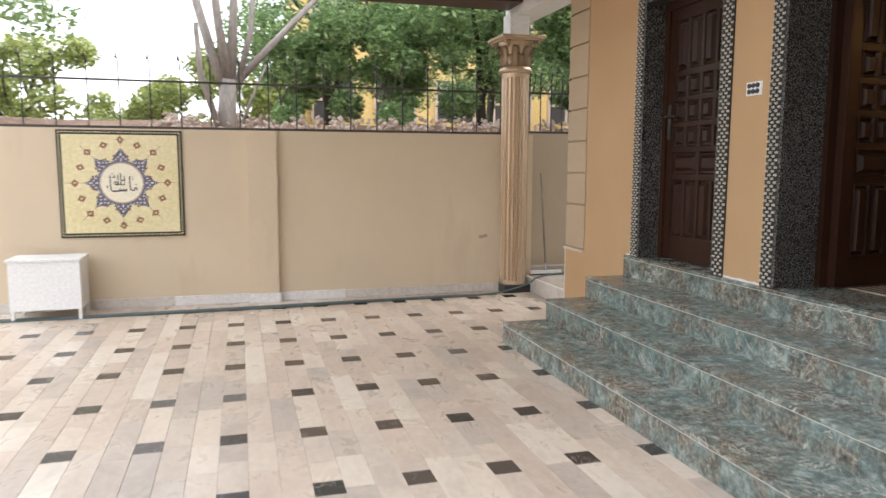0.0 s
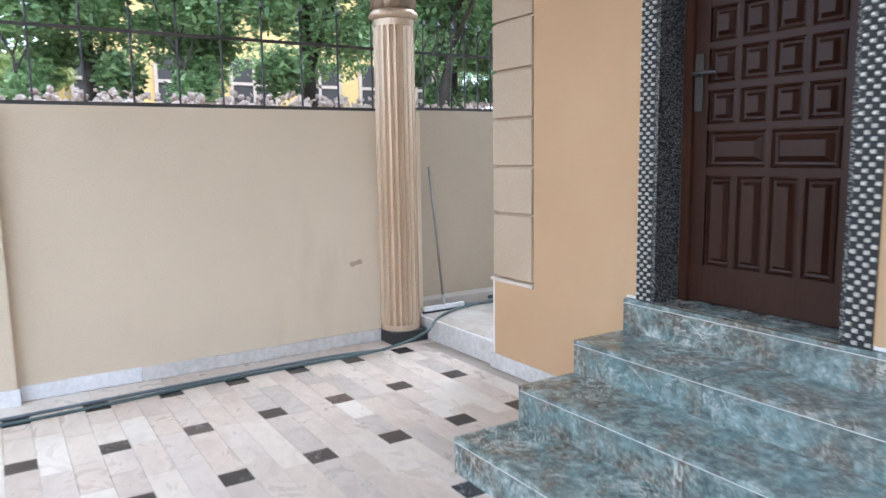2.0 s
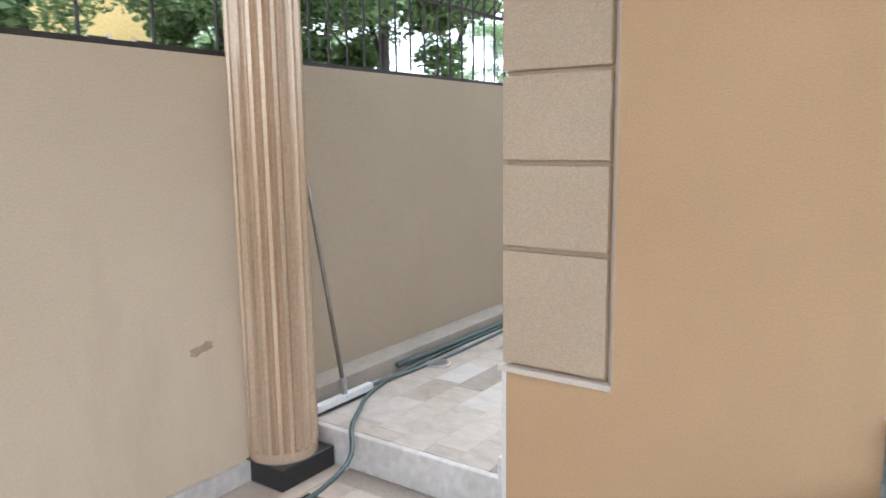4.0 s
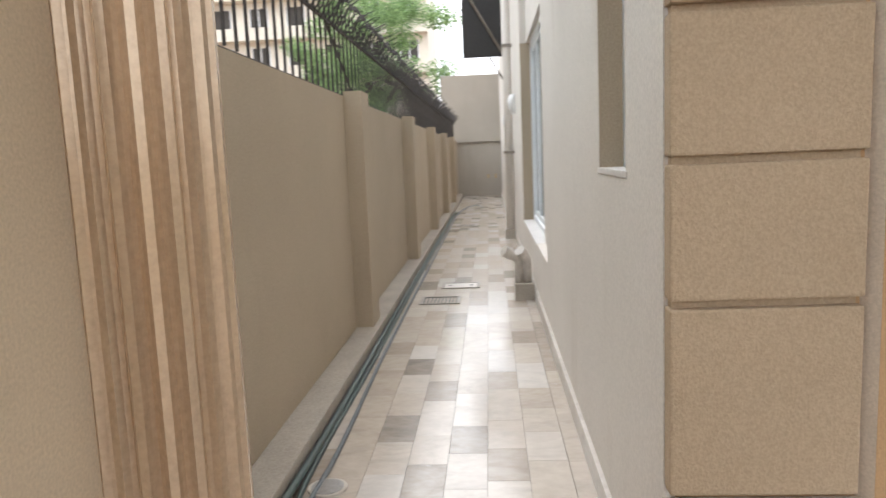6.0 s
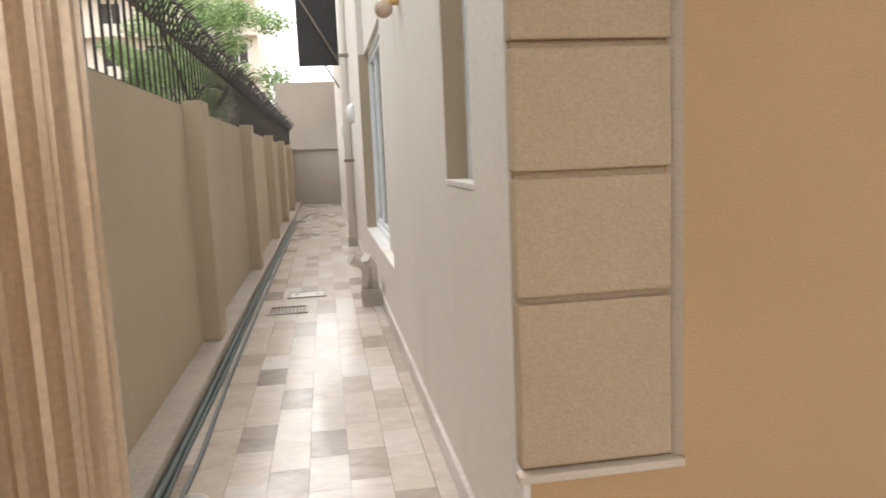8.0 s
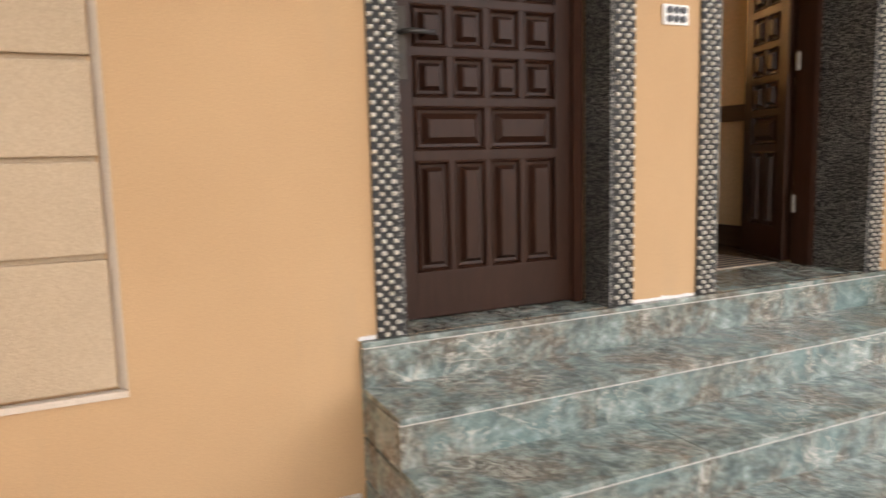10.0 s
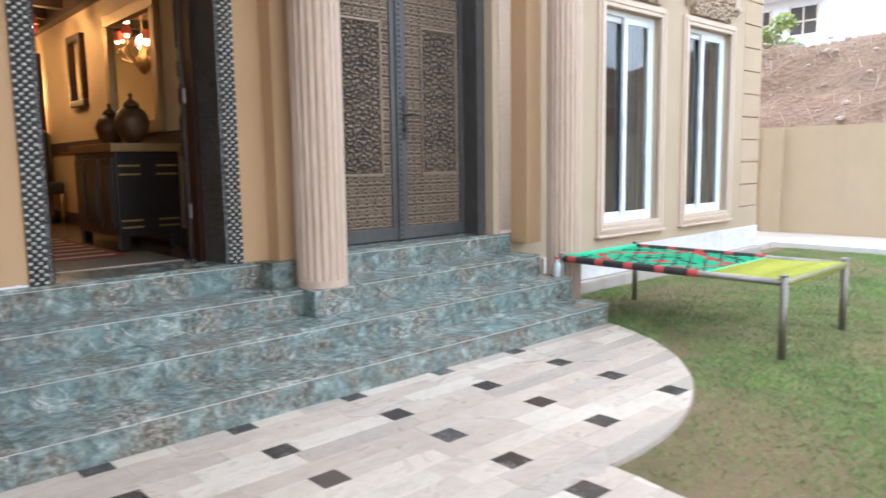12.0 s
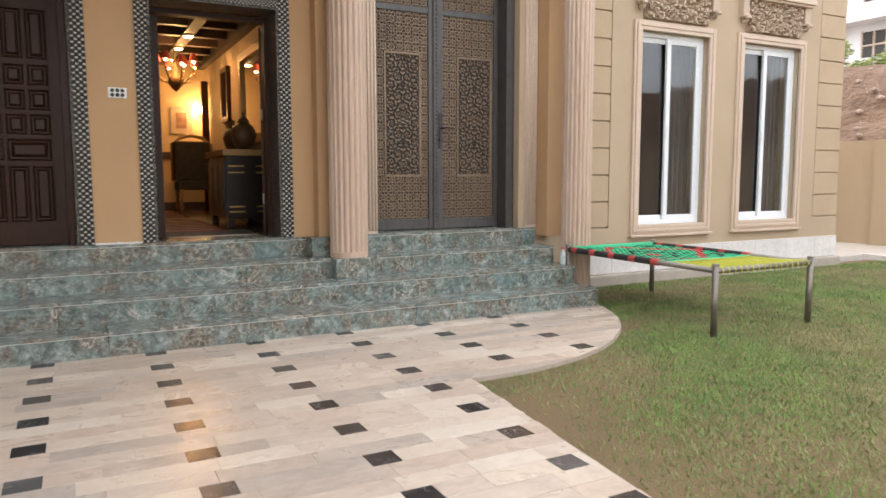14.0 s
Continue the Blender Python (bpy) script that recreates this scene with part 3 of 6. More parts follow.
part("pilaster_foot", boxes((2.99, 3.17, 2.26, 2.69, LEV[2], FL + 0.003), bevel=0.003), "green_marble", stairs)

# ---- fluted columns and pilasters ----
def fluted_column(cx, cy, z0, z1, r, label, capital=False, foot=None, paint="column_paint"):
    col = thing("column", (cx, cy, z0), label, "column", "fluted columns of the porch", "structure")
    n = 120
    shaft = bmesh.new()
    a, b = z0 + 0.05, z1 - 0.05
    lathe(shaft, cx, cy, [(r * 1.0, z0), (r * 1.0, a)], 60)
    lathe(shaft, cx, cy, [(r, a), (r, a + 0.03), (r, (a + b) / 2), (r, b)], n, 20, 0.020 if capital else 0.014)
    lathe(shaft, cx, cy, [(r, b), (r * 1.02, z1)], 60)
    part("shaft", shaft, paint, col)
    if foot is not None:
        part("foot", boxes((cx - r * 1.02, cx + r * 1.02, cy - r * 1.02, cy + r * 1.02 - 0.06, foot, z0 + 0.005), bevel=0.006), "black_rubber", col, "black painted foot block")
    if capital:
        bm = bmesh.new()
        lathe(bm, cx, cy, [(r * 0.98, z1), (r * 1.18, z1 + 0.015), (r * 1.22, z1 + 0.04), (r * 1.05, z1 + 0.07), (r * 0.95, z1 + 0.08)], 40)
        part("neck_ring", bm, paint, col, smooth=True)
        bm = bmesh.new()
        zb = z1 + 0.07
        lathe(bm, cx, cy, [(r * 0.92, zb), (r * 0.95, zb + 0.12), (r * 1.1, zb + 0.22), (r * 1.4, zb + 0.29)], 32)
        part("bell", bm, paint, col, smooth=True)
        for ring, (h, out, cnt, ph) in enumerate(((0.13, 0.055, 8, 0.0), (0.22, 0.07, 8, math.pi / 8))):
            for k in range(cnt):
                an = 2 * math.pi * k / cnt + ph
                leaf = bmesh.new()
                rows = []
                for i in range(7):
                    u = i / 6
                    w = 0.055 * (1 - u * 0.55) * (1.0 + 0.16 * (i % 2))
                    rr = r * 0.97 + out * u ** 2 + ring * 0.01
                    zz = zb + h * math.sin(u * 1.9) / math.sin(1.57)
                    row = []
                    for s_, d in ((-1, -0.012), (-0.35, 0.012), (0, 0.004), (0.35, 0.012), (1, -0.012)):
                        t_ = an + s_ * w / rr
                        row.append(leaf.verts.new((cx + (rr + d) * math.cos(t_), cy + (rr + d) * math.sin(t_), zz)))
                    rows.append(row)
                for p, q in zip(rows, rows[1:]):
                    for i in range(4):
                        leaf.faces.new((p[i], p[i + 1], q[i + 1], q[i]))
                bmesh.ops.solidify(leaf, geom=leaf.faces[:], thickness=0.012)
                part("acanthus_leaf", leaf, paint, col, smooth=True)
        for sx in (-1, 1):
            for sy in (-1, 1):
                bm = bmesh.new()
                pts = []
                for i in range(16):
                    th = i * 0.62
                    rad = 0.055 * (1 - i / 18)
                    d = 0.215 + rad * math.cos(th) * 0.8
                    pts.append((cx + sx * d * 0.78, cy + sy * d * 0.78, zb + 0.245 + rad * math.sin(th)))
                tube(bm, pts, 0.018, 6, 0.008)
                part("volute", bm, paint, col, smooth=True)
        part("abacus", boxes((cx - 0.25, cx + 0.25, cy - 0.25, cy + 0.25, zb + 0.29, zb + 0.325), (cx - 0.23, cx + 0.23, cy - 0.23, cy + 0.23, zb + 0.27, zb + 0.292), bevel=0.008), paint, col)
        part("block", boxes((cx - 0.11, cx + 0.11, cy - 0.11, cy + 0.11, zb + 0.324, 3.11)), "white_paint", col, "pale block under the beam")
    return col


fluted_column(3.045, 7.982, 0.09, 2.47, 0.155, "satin bronze fluted column with a leafy capital beside the passage", True, 0.0, "column_bronze")
fluted_column(2.865, 2.375, 0.521, 4.25, 0.174, "pinkish fluted column on a green marble pedestal on the steps")
fluted_column(2.70, -0.10, 0.0, 4.25, 0.157, "pinkish fluted column beside the end of the steps")
setting("portico_slab", boxes((2.3, FX - 0.1, -0.6, 2.75, 4.25, 4.5)), "trim_cream", "slab carried by the two front columns", "ceiling")


def pilaster(y0, y1, x0, z0, label, fl=True):
    p = thing("pilaster", (x0, (y0 + y1) / 2, z0), label, "pilaster", kind="structure")
    part("body", boxes((x0 + 0.012, FX + 0.12, y0, y1, z0, 4.25)), "trim_cream" if fl else "plaster_orange", p)
    if fl:
        n = 4
        w = (y1 - y0) / n
        for k in range(n):
            bm = bmesh.new()
            tube(bm, [(x0 + 0.014, y0 + w * (k + 0.5), z0 + 0.03), (x0 + 0.014, y0 + w * (k + 0.5), 4.2)], w * 0.36, 10)
            part("reed", bm, "trim_cream", p, smooth=True)
    return p


pilaster(0.075, 0.235, 3.17, FL + 0.001, "cream reeded pilaster beside the carved double door")
pilaster(1.96, 2.10, 3.17, FL + 0.001, "cream reeded pilaster beside the carved double door")
pilaster(2.30, 2.60, 3.04, FL + 0.005, "plain orange pilaster behind the column", False)
setting("pier", boxes((2.99, FX, -0.13, 0.07, 0.60, 4.25), bevel=0.006), "plaster_orange", "orange pier ending above the steps", "pier")


# ---- quoins ----
def quoins(name, y0, y1, z0, first, pitch, xf, mat, label):
    q = thing(name, (FX + 0.035, (y0 + y1) / 2, z0), label, "quoin", kind="structure")
    z = z0
    h = first
    while z < TOP - 0.05:
        part("quoin_block", boxes((xf, FX + 0.06, y0, y1, z + 0.009, min(z + h, TOP) - 0.009), bevel=0.006), mat, q)
        if z > z0:
            part("groove", boxes((FX + 0.031, FX + 0.058, y0 + 0.008, y1 - 0.008, z - 0.014, z + 0.014)), mat, q)
        z += h
        h = pitch
    return q


quoins("corner_quoins", 6.545, NY - 0.001, 0.637, 0.435, 0.306, FX + 0.006, "quoin_cream", "cream roughcast corner blocks with grooved joints")
quoins("quoin_strip", -0.965, -0.705, 0.645, 0.305, 0.311, FX + 0.006, "quoin_cream", "narrow strip of grooved cream blocks")
quoins("corner_quoins", SY + 0.002, -4.68, 0.675, 0.31, 0.311, FX + 0.006, "quoin_cream", "cream grooved blocks at the garden corner of the house")
# sloped edge that catches light: its brightness is put into a pale colour
bm = bmesh.new()
ring = [[bm.verts.new((x, y, z)) for x, y in ((FX + 0.0005, 6.5152), (FX + 0.036, 6.544), (FX + 0.036, 6.5152))] for z in (0.634, TOP - 0.01)]
bm.faces.new(ring[0])
bm.faces.new(ring[1][::-1])
for k in range(3):
    bm.faces.new((ring[0][k], ring[1][k], ring[1][(k + 1) % 3], ring[0][(k + 1) % 3]))
bmesh.ops.recalc_face_normals(bm, faces=bm.faces)
setting("trim", bm, "plaster_chamfer", "sloped plaster edge beside the corner blocks coloured pale as if lit", "trim")
setting("ledge", boxes((FX - 0.012, FX + 0.03, 6.515, NY + 0.012, 0.612, 0.634), bevel=0.004), "plaster_chamfer", "thin worn ledge under the corner blocks", "ledge")


# ---- wooden panelled doors ----
def raised_panel(bm, ya, yb, za, zb, x, d):
    """A framed pillow panel that rises out of a sunk field."""
    def ring(m, xx):
        return [bm.verts.new((xx, y, z)) for y, z in ((ya + m, za + m), (yb - m, za + m), (yb - m, zb - m), (ya + m, zb - m))]
    w = min(yb - ya, zb - za)
    rings = [ring(0, x), ring(0.008, x - 0.006), ring(0.016, x + 0.010), ring(0.028, x + 0.012), ring(min(0.055, w * 0.30), x - d), ring(min(0.06, w * 0.33), x - d)]
    for u, v in zip(rings, rings[1:]):
        for k in range(4):
            bm.faces.new((u[k], u[(k + 1) % 4], v[(k + 1) % 4], v[k]))
    bm.faces.new(rings[-1])
    return bm


def door_leaf(parent, y0, y1, x, z0, z1, across=4):
    """Builds stiles, rails and panels in the plane x, facing -x."""
    w, h = y1 - y0, z1 - z0
    part("back_board", boxes((x + 0.012, x + 0.045, y0, y1, z0, z1)), "door_wood", parent)
    sw = 0.38 * w / across
    rows = [(0.095, 0.325, across), (0.345, 0.435, across // 2), (0.452, 0.535, across), (0.552, 0.635, across), (0.652, 0.735, across), (0.757, 0.955, across)]
    bars = [(x - 0.004, x + 0.013, y0, y0 + sw, z0, z1), (x - 0.004, x + 0.013, y1 - sw, y1, z0, z1)]
    prev = 0.0
    for a, b, n in rows:
        bars.append((x - 0.003, x + 0.013, y0 + sw, y1 - sw, z0 + prev * h, z0 + a * h))
        prev = b
    bars.append((x - 0.003, x + 0.013, y0 + sw, y1 - sw, z0 + prev * h, z1))
    for s in bars:
        part("rail", boxes(s, bevel=0.002), "door_wood", parent)
    for a, b, n in rows:
        pw = (w - 2 * sw) / n
        for k in range(n):
            ya, yb = y0 + sw + pw * k, y0 + sw + pw * (k + 1)
            g = 0.011
            part("panel", raised_panel(bmesh.new(), ya + g, yb - g, z0 + a * h, z0 + b * h, x - 0.002, 0.016), "door_wood", parent)
            if k:
                part("muntin", boxes((x - 0.003, x + 0.013, ya - g, ya + g, z0 + a * h, z0 + b * h)), "door_wood", parent)


def lever_handle(parent, x, y, z, way):
    h = part("handle_plate", boxes((x - 0.012, x - 0.003, y - 0.024, y + 0.024, z - 0.14, z + 0.14), bevel=0.003), "bronze_low", parent, "dark bronze handle plate")
    bm = bmesh.new()
    tube(bm, [(x - 0.008, y, z + 0.04), (x - 0.055, y, z + 0.04)], 0.010, 10)
    tube(bm, [(x - 0.05, y, z + 0.04), (x - 0.054, y + 0.03 * way, z + 0.042), (x - 0.052, y + 0.13 * way, z + 0.040)], 0.0095, 10)
    part("lever", bm, "iron", h, "dark worn lever", True)
    bm = bmesh.new()
    tube(bm, [(x - 0.016, y, z - 0.05), (x - 0.004, y, z - 0.05)], 0.011, 12)
    part("lock", bm, "iron", h)


d1 = thing("door_1", (FX + 0.2, (D1[0] + D1[1]) / 2, FL), "closed dark brown panelled wooden door with a steel lever", "door", kind="structure")
part("door_frame", boxes((FX + 0.17, FX + 0.26, D1[1] - 0.075, D1[1] - 0.025, FL, DT - 0.03), (FX + 0.17, FX + 0.26, D1[0] + 0.03, D1[0] + 0.08, FL, DT - 0.03), (FX + 0.17, FX + 0.26, D1[0] + 0.08, D1[1] - 0.075, DT - 0.08, DT - 0.03)), "frame_wood", d1, "reddish wooden frame")
leaf = part("leaf_edge", boxes((FX + 0.20, FX + 0.21, D1[0] + 0.082, D1[1] - 0.077, FL + 0.006, FL + 0.016)), "door_wood", d1)
door_leaf(d1, D1[0] + 0.082, D1[1] - 0.077, FX + 0.195, FL + 0.01, DT - 0.082)
lever_handle(d1, FX + 0.19, D1[1] - 0.108, 1.80, -1)

d2 = thing("door_2", (FX + T, D2[0] + 0.03, FL), "open dark brown panelled wooden door swung into the room", "door", kind="structure")
part("door_frame", boxes((FX + 0.30, FX + 0.42, D2[1] - 0.06, D2[1] - 0.02, FL, DT - 0.03), (FX + 0.30, FX + 0.42, D2[0] + 0.02, D2[0] + 0.06, FL, DT - 0.03), (FX + 0.30, FX + 0.42, D2[0] + 0.06, D2[1] - 0.06, DT - 0.08, DT - 0.03)), "door_wood", d2)
# two narrow leaves, both swung into the room about their hinges
for hx, hy, turn, flip in ((0.05, 0.035, -111, 1), (-0.06, D2[1] - D2[0] - 0.145, -86, -1)):
    lf2 = part("leaf", boxes((-0.028, -0.002, 0.0, 0.50, 0.006, 0.012)), "door_wood", None)
    door_leaf(lf2, 0.0, 0.50, 0.0, 0.012, DT - FL - 0.09, 2)
    part("face_board", boxes((0.046, 0.052, 0.0, 0.50, 0.012, DT - FL - 0.09)), "door_wood", lf2)
    lf2.parent = d2
    lf2.location = (hx, hy, 0.0)
    lf2.rotation_euler = (0, 0, radians(turn))
    lf2.scale = (1, 1, 1) if flip > 0 else (-1, 1, 1)
bm = bmesh.new()
tube(bm, [(FX + 0.40, D2[0] + 0.075, FL + 0.3), (FX + 0.40, D2[0] + 0.075, FL + 0.4)], 0.012, 8)
part("hinge", bm, "old_steel", d2)
bm = bmesh.new()
tube(bm, [(FX + 0.40, D2[0] + 0.075, FL + 1.1), (FX + 0.40, D2[0] + 0.075, FL + 1.2)], 0.012, 8)
part("hinge", bm, "old_steel", d2)


# ---- mosaic surrounds: staggered pale studs on a dark backing ----
def studs(y0, y1, z0, z1, x, across):
    """Verts and faces of low pyramids in a chequer on the plane x."""
    w = (y1 - y0) / across
    hgt = w * 0.92
    rows = int((z1 - z0) / hgt)
    vs, fs = [], []
    for r in range(rows):
        for c in range(across):
            if (r + c) % 2:
                continue
            y, z = y0 + w * (c + 0.5), z0 + hgt * (r + 0.5)
            k = len(vs)
            a, b = w * 0.39, hgt * 0.36
            vs += [(x, y - a, z - b), (x, y + a, z - b), (x, y + a, z + b), (x, y - a, z + b),
                   (x - 0.012, y - a * 0.7, z - b * 0.45), (x - 0.012, y + a * 0.7, z - b * 0.45), (x - 0.012, y + a * 0.7, z + b * 0.45), (x - 0.012, y - a * 0.7, z + b * 0.45)]
            fs += [(k, k + 1, k + 5, k + 4), (k + 1, k + 2, k + 6, k + 5), (k + 2, k + 3, k + 7, k + 6), (k + 3, k, k + 4, k + 7), (k + 4, k + 5, k + 6, k + 7)]
    return vs, fs


def mosaic_frame(name, ya, yb, oa, ob, top, label):
    """Bands round an opening ya..yb, out to oa..ob, with a studded face and a hammered reveal."""
    t = thing(name, (FX, (oa + ob) / 2, FL), label, "door surround", "mosaic door surrounds", "structure")
    zt = DT + 0.10
    for y0, y1 in ((yb, ob), (oa, ya)):
        band = part("band", boxes((FX - 0.012, FX + 0.002, y0, y1, FL + 0.001, zt)), "mosaic_dark", t)
        v, f = studs(y0, y1, FL + 0.003, zt, FX - 0.012, 4)
        tagged(mesh_part("stud", v, f, "mosaic_pale", band, "pale staggered mosaic studs"), kind="stuff")
    band = part("band", boxes((FX - 0.012, FX + 0.002, ya, yb, DT - 0.001, zt)), "mosaic_dark", t)
    v, f = studs(ya, yb, DT, zt, FX - 0.012, int((yb - ya) / 0.0165) // 2 * 2)
    tagged(mesh_part("stud", v, f, "mosaic_pale", band), kind="stuff")
    dp = FX + (0.168 if name.endswith("surround") and ya > 4.2 else 0.298)
    part("reveal", boxes((FX - 0.010, dp, yb - 0.022, yb + 0.0, FL + 0.002, DT)), "mosaic_reveal", t, "dark hammered mosaic reveal")
    part("reveal", boxes((FX - 0.010, dp, ya, ya + 0.022, FL + 0.002, DT)), "mosaic_reveal", t, "dark hammered mosaic reveal")
    part("reveal", boxes((FX - 0.010, dp, ya + 0.022, yb - 0.022, DT - 0.022, DT)), "mosaic_reveal", t)


mosaic_frame("door_surround", D1[0], D1[1], 4.47, 5.66, DT, "black and silver mosaic surround of the closed door")
mosaic_frame("door_surround", D2[0], D2[1], 2.80, 4.10, DT, "black and silver mosaic surround of the open door")

# switch plate
sw = thing("switch_plate", (FX - 0.012, 4.248, 1.94), "white switch plate with six round black switches", "switch")
part("plate", boxes((FX - 0.012, FX, 4.178, 4.318, 1.897, 1.983), bevel=0.004), "white_paint", sw)
for i in range(3):
    for j in range(2):
        bm = bmesh.new()
        yy, zz = 4.21 + 0.038 * i, 1.922 + 0.037 * j
        tube(bm, [(FX - 0.010, yy, zz), (FX - 0.019, yy, zz)], 0.0155, 16)
        part("button", bm, "switch_black", sw, "round black switch")


# ---- carved double door ----
def relief(name, parent, ya, yb, za, zb, x, fn, nx, nz, depth, mats, label=""):
    """A carved plate: a grid whose height follows fn(u, v) in 0..1 of metres from the corner."""
    u = np.linspace(0, yb - ya, nx)
    v = np.linspace(0, zb - za, nz)
    U, V = np.meshgrid(u, v)
    H = np.clip(fn(U, V), 0, 1)
    verts = np.stack([x - depth * H, ya + U, za + V], -1).reshape(-1, 3)
    i = np.arange((nz - 1) * nx).reshape(nz - 1, nx)[:, :-1].ravel()
    faces = np.stack([i, i + nx, i + nx + 1, i + 1], -1)
    # faces below mid height get the dark copy: hollow shade put in colour
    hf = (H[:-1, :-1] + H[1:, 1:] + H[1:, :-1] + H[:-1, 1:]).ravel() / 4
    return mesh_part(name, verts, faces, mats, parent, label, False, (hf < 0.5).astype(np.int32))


def lattice(U, V, s=0.092):
    """Eight-point stars of two crossed squares in each cell, tied by small rings between them."""
    x, y = np.abs((U / s) % 1.0 - 0.5), np.abs((V / s) % 1.0 - 0.5)
    sq, di = np.maximum(x, y), (x + y) / math.sqrt(2)
    f = np.minimum(np.abs(sq - 0.30), np.abs(di - 0.30))
    f = np.minimum(f, np.abs(np.hypot(x - 0.5, y - 0.5) - 0.15))
    f = np.minimum(f, np.abs(np.hypot(x, y) - 0.11))
    return 1.0 - np.clip((f - 0.045) * 22, 0, 1)


def scrolls(x, y, centres, pitch):
    """Leafy spirals, each round the nearest of the given centres."""
    best = np.full_like(x, 9.0)
    h = np.zeros_like(x)
    for k, (cx, cy) in enumerate(centres):
        r = np.hypot(x - cx, y - cy)
        a = np.arctan2(y - cy, x - cx) * (1 if k % 2 else -1)
        arm = 0.5 + 0.5 * np.cos(a + 2 * math.pi * r / pitch)
        petal = 0.5 + 0.5 * np.cos(5 * a + k)
        v = np.where(r < pitch * 0.55, petal, arm * (0.62 + 0.38 * np.cos(6 * a + 40 * r)))
        h = np.where(r < best, v, h)
        best = np.minimum(best, r)
    return np.clip((h - 0.16) * 3.2, 0, 1)


def arabesque(W, Hh):
    n = 13
    centres = [(W * (0.12 + 0.20 * (k % 2)), Hh * (k + 0.5) / n) for k in range(n)] + [(0.0, Hh / 2), (0.0, Hh * 0.1), (0.0, Hh * 0.9)]

    def fn(U, V):
        h = scrolls(np.abs(U - W / 2), V, centres, 0.036)
        edge = np.minimum.reduce([U, W - U, V, Hh - V])
        h = np.where(edge < 0.018, 1.0, h)
        return np.where((edge >= 0.018) & (edge < 0.026), 0.1, h)
    return fn


main_door = thing("door_3", (3.52, 1.17, FL), "closed double door of carved bronze lattice in dark grey frames", "double door", kind="structure")
DX = 3.50
part("door_frame", boxes((3.30, 3.56, MD[0] - 0.0, MD[0] + 0.10, FL + 0.001, 3.45), (3.30, 3.56, MD[1] - 0.06, MD[1] + 0.06, FL + 0.001, 3.45), (3.30, 3.56, MD[0] + 0.10, MD[1] - 0.06, 3.32, 3.45)), "door_frame_grey", main_door)
for y0, y1, pa, pb in ((1.17, 1.91, 1.345, 1.755), (0.40, 1.17, 0.487, 0.912)):
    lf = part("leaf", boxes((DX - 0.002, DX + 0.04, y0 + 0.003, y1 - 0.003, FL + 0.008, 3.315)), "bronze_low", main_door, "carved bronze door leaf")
    st = 0.06
    ca, cb = y0 + (0.055 if y0 < 1 else 0.085), y1 - (0.085 if y0 < 1 else 0.055)
    for s in ((DX - 0.03, DX, y0 + 0.003, ca, FL + 0.008, 3.315), (DX - 0.03, DX, cb, y1 - 0.003, FL + 0.008, 3.315),
              (DX - 0.029, DX, ca, cb, FL + 0.008, 0.805), (DX - 0.029, DX, ca, cb, 2.93, 2.99), (DX - 0.029, DX, ca, cb, 3.26, 3.315)):
        part("stile", boxes(s, bevel=0.004), "door_frame_grey", lf)
    ZA, ZB = 1.25, 2.52
    for s in ((ca, cb, 0.805, ZA), (ca, pa, ZA, ZB), (pb, cb, ZA, ZB), (ca, cb, ZB, 2.93), (ca, cb, 2.99, 3.26)):
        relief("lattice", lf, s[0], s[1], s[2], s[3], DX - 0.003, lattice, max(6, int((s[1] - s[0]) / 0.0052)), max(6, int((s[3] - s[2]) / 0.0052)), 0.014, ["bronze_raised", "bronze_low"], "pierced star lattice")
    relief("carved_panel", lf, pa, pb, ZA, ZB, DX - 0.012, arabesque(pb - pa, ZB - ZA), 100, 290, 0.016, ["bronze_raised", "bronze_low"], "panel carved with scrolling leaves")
bm = boxes((DX - 0.05, DX - 0.029, 1.135, 1.205, FL + 0.01, 3.31), bevel=0.006)
astragal = part("astragal", bm, "door_frame_grey", main_door)
for k in range(60):
    z = FL + 0.05 + k * 0.043
    bm = bmesh.new()
    bmesh.ops.create_icosphere(bm, subdivisions=1, radius=0.015, matrix=Matrix.Translation((DX - 0.052, 1.17, z)))
    part("bead", bm, "door_frame_grey", astragal)
hp = part("handle_plate", boxes((DX - 0.065, DX - 0.05, 1.108, 1.150, 1.55, 1.92), bevel=0.006), "iron", main_door, "black iron handle plate")
bm = bmesh.new()
tube(bm, [(DX - 0.06, 1.13, 1.76), (DX - 0.12, 1.13, 1.76), (DX - 0.125, 1.09, 1.765), (DX - 0.12, 1.0, 1.755)], 0.012, 8)
part("lever", bm, "iron", hp, smooth=True)
bm = bmesh.new()
tube(bm, [(DX - 0.055, 1.13, 1.64), (DX - 0.085, 1.13, 1.64)], 0.02, 10)
part("lock", bm, "iron", hp)


# ---- tall windows with moulded surrounds and carved crests ----
def crest(U, V):
    x = np.abs(U - 0.51)
    c = [(0.07, 0.10), (0.0, 0.26), (0.17, 0.29), (0.20, 0.09), (0.31, 0.21), (0.36, 0.06), (0.43, 0.29), (0.09, 0.40), (0.30, 0.38), (0.46, 0.13)]
    return 0.12 + 0.88 * scrolls(x, V, c, 0.068)


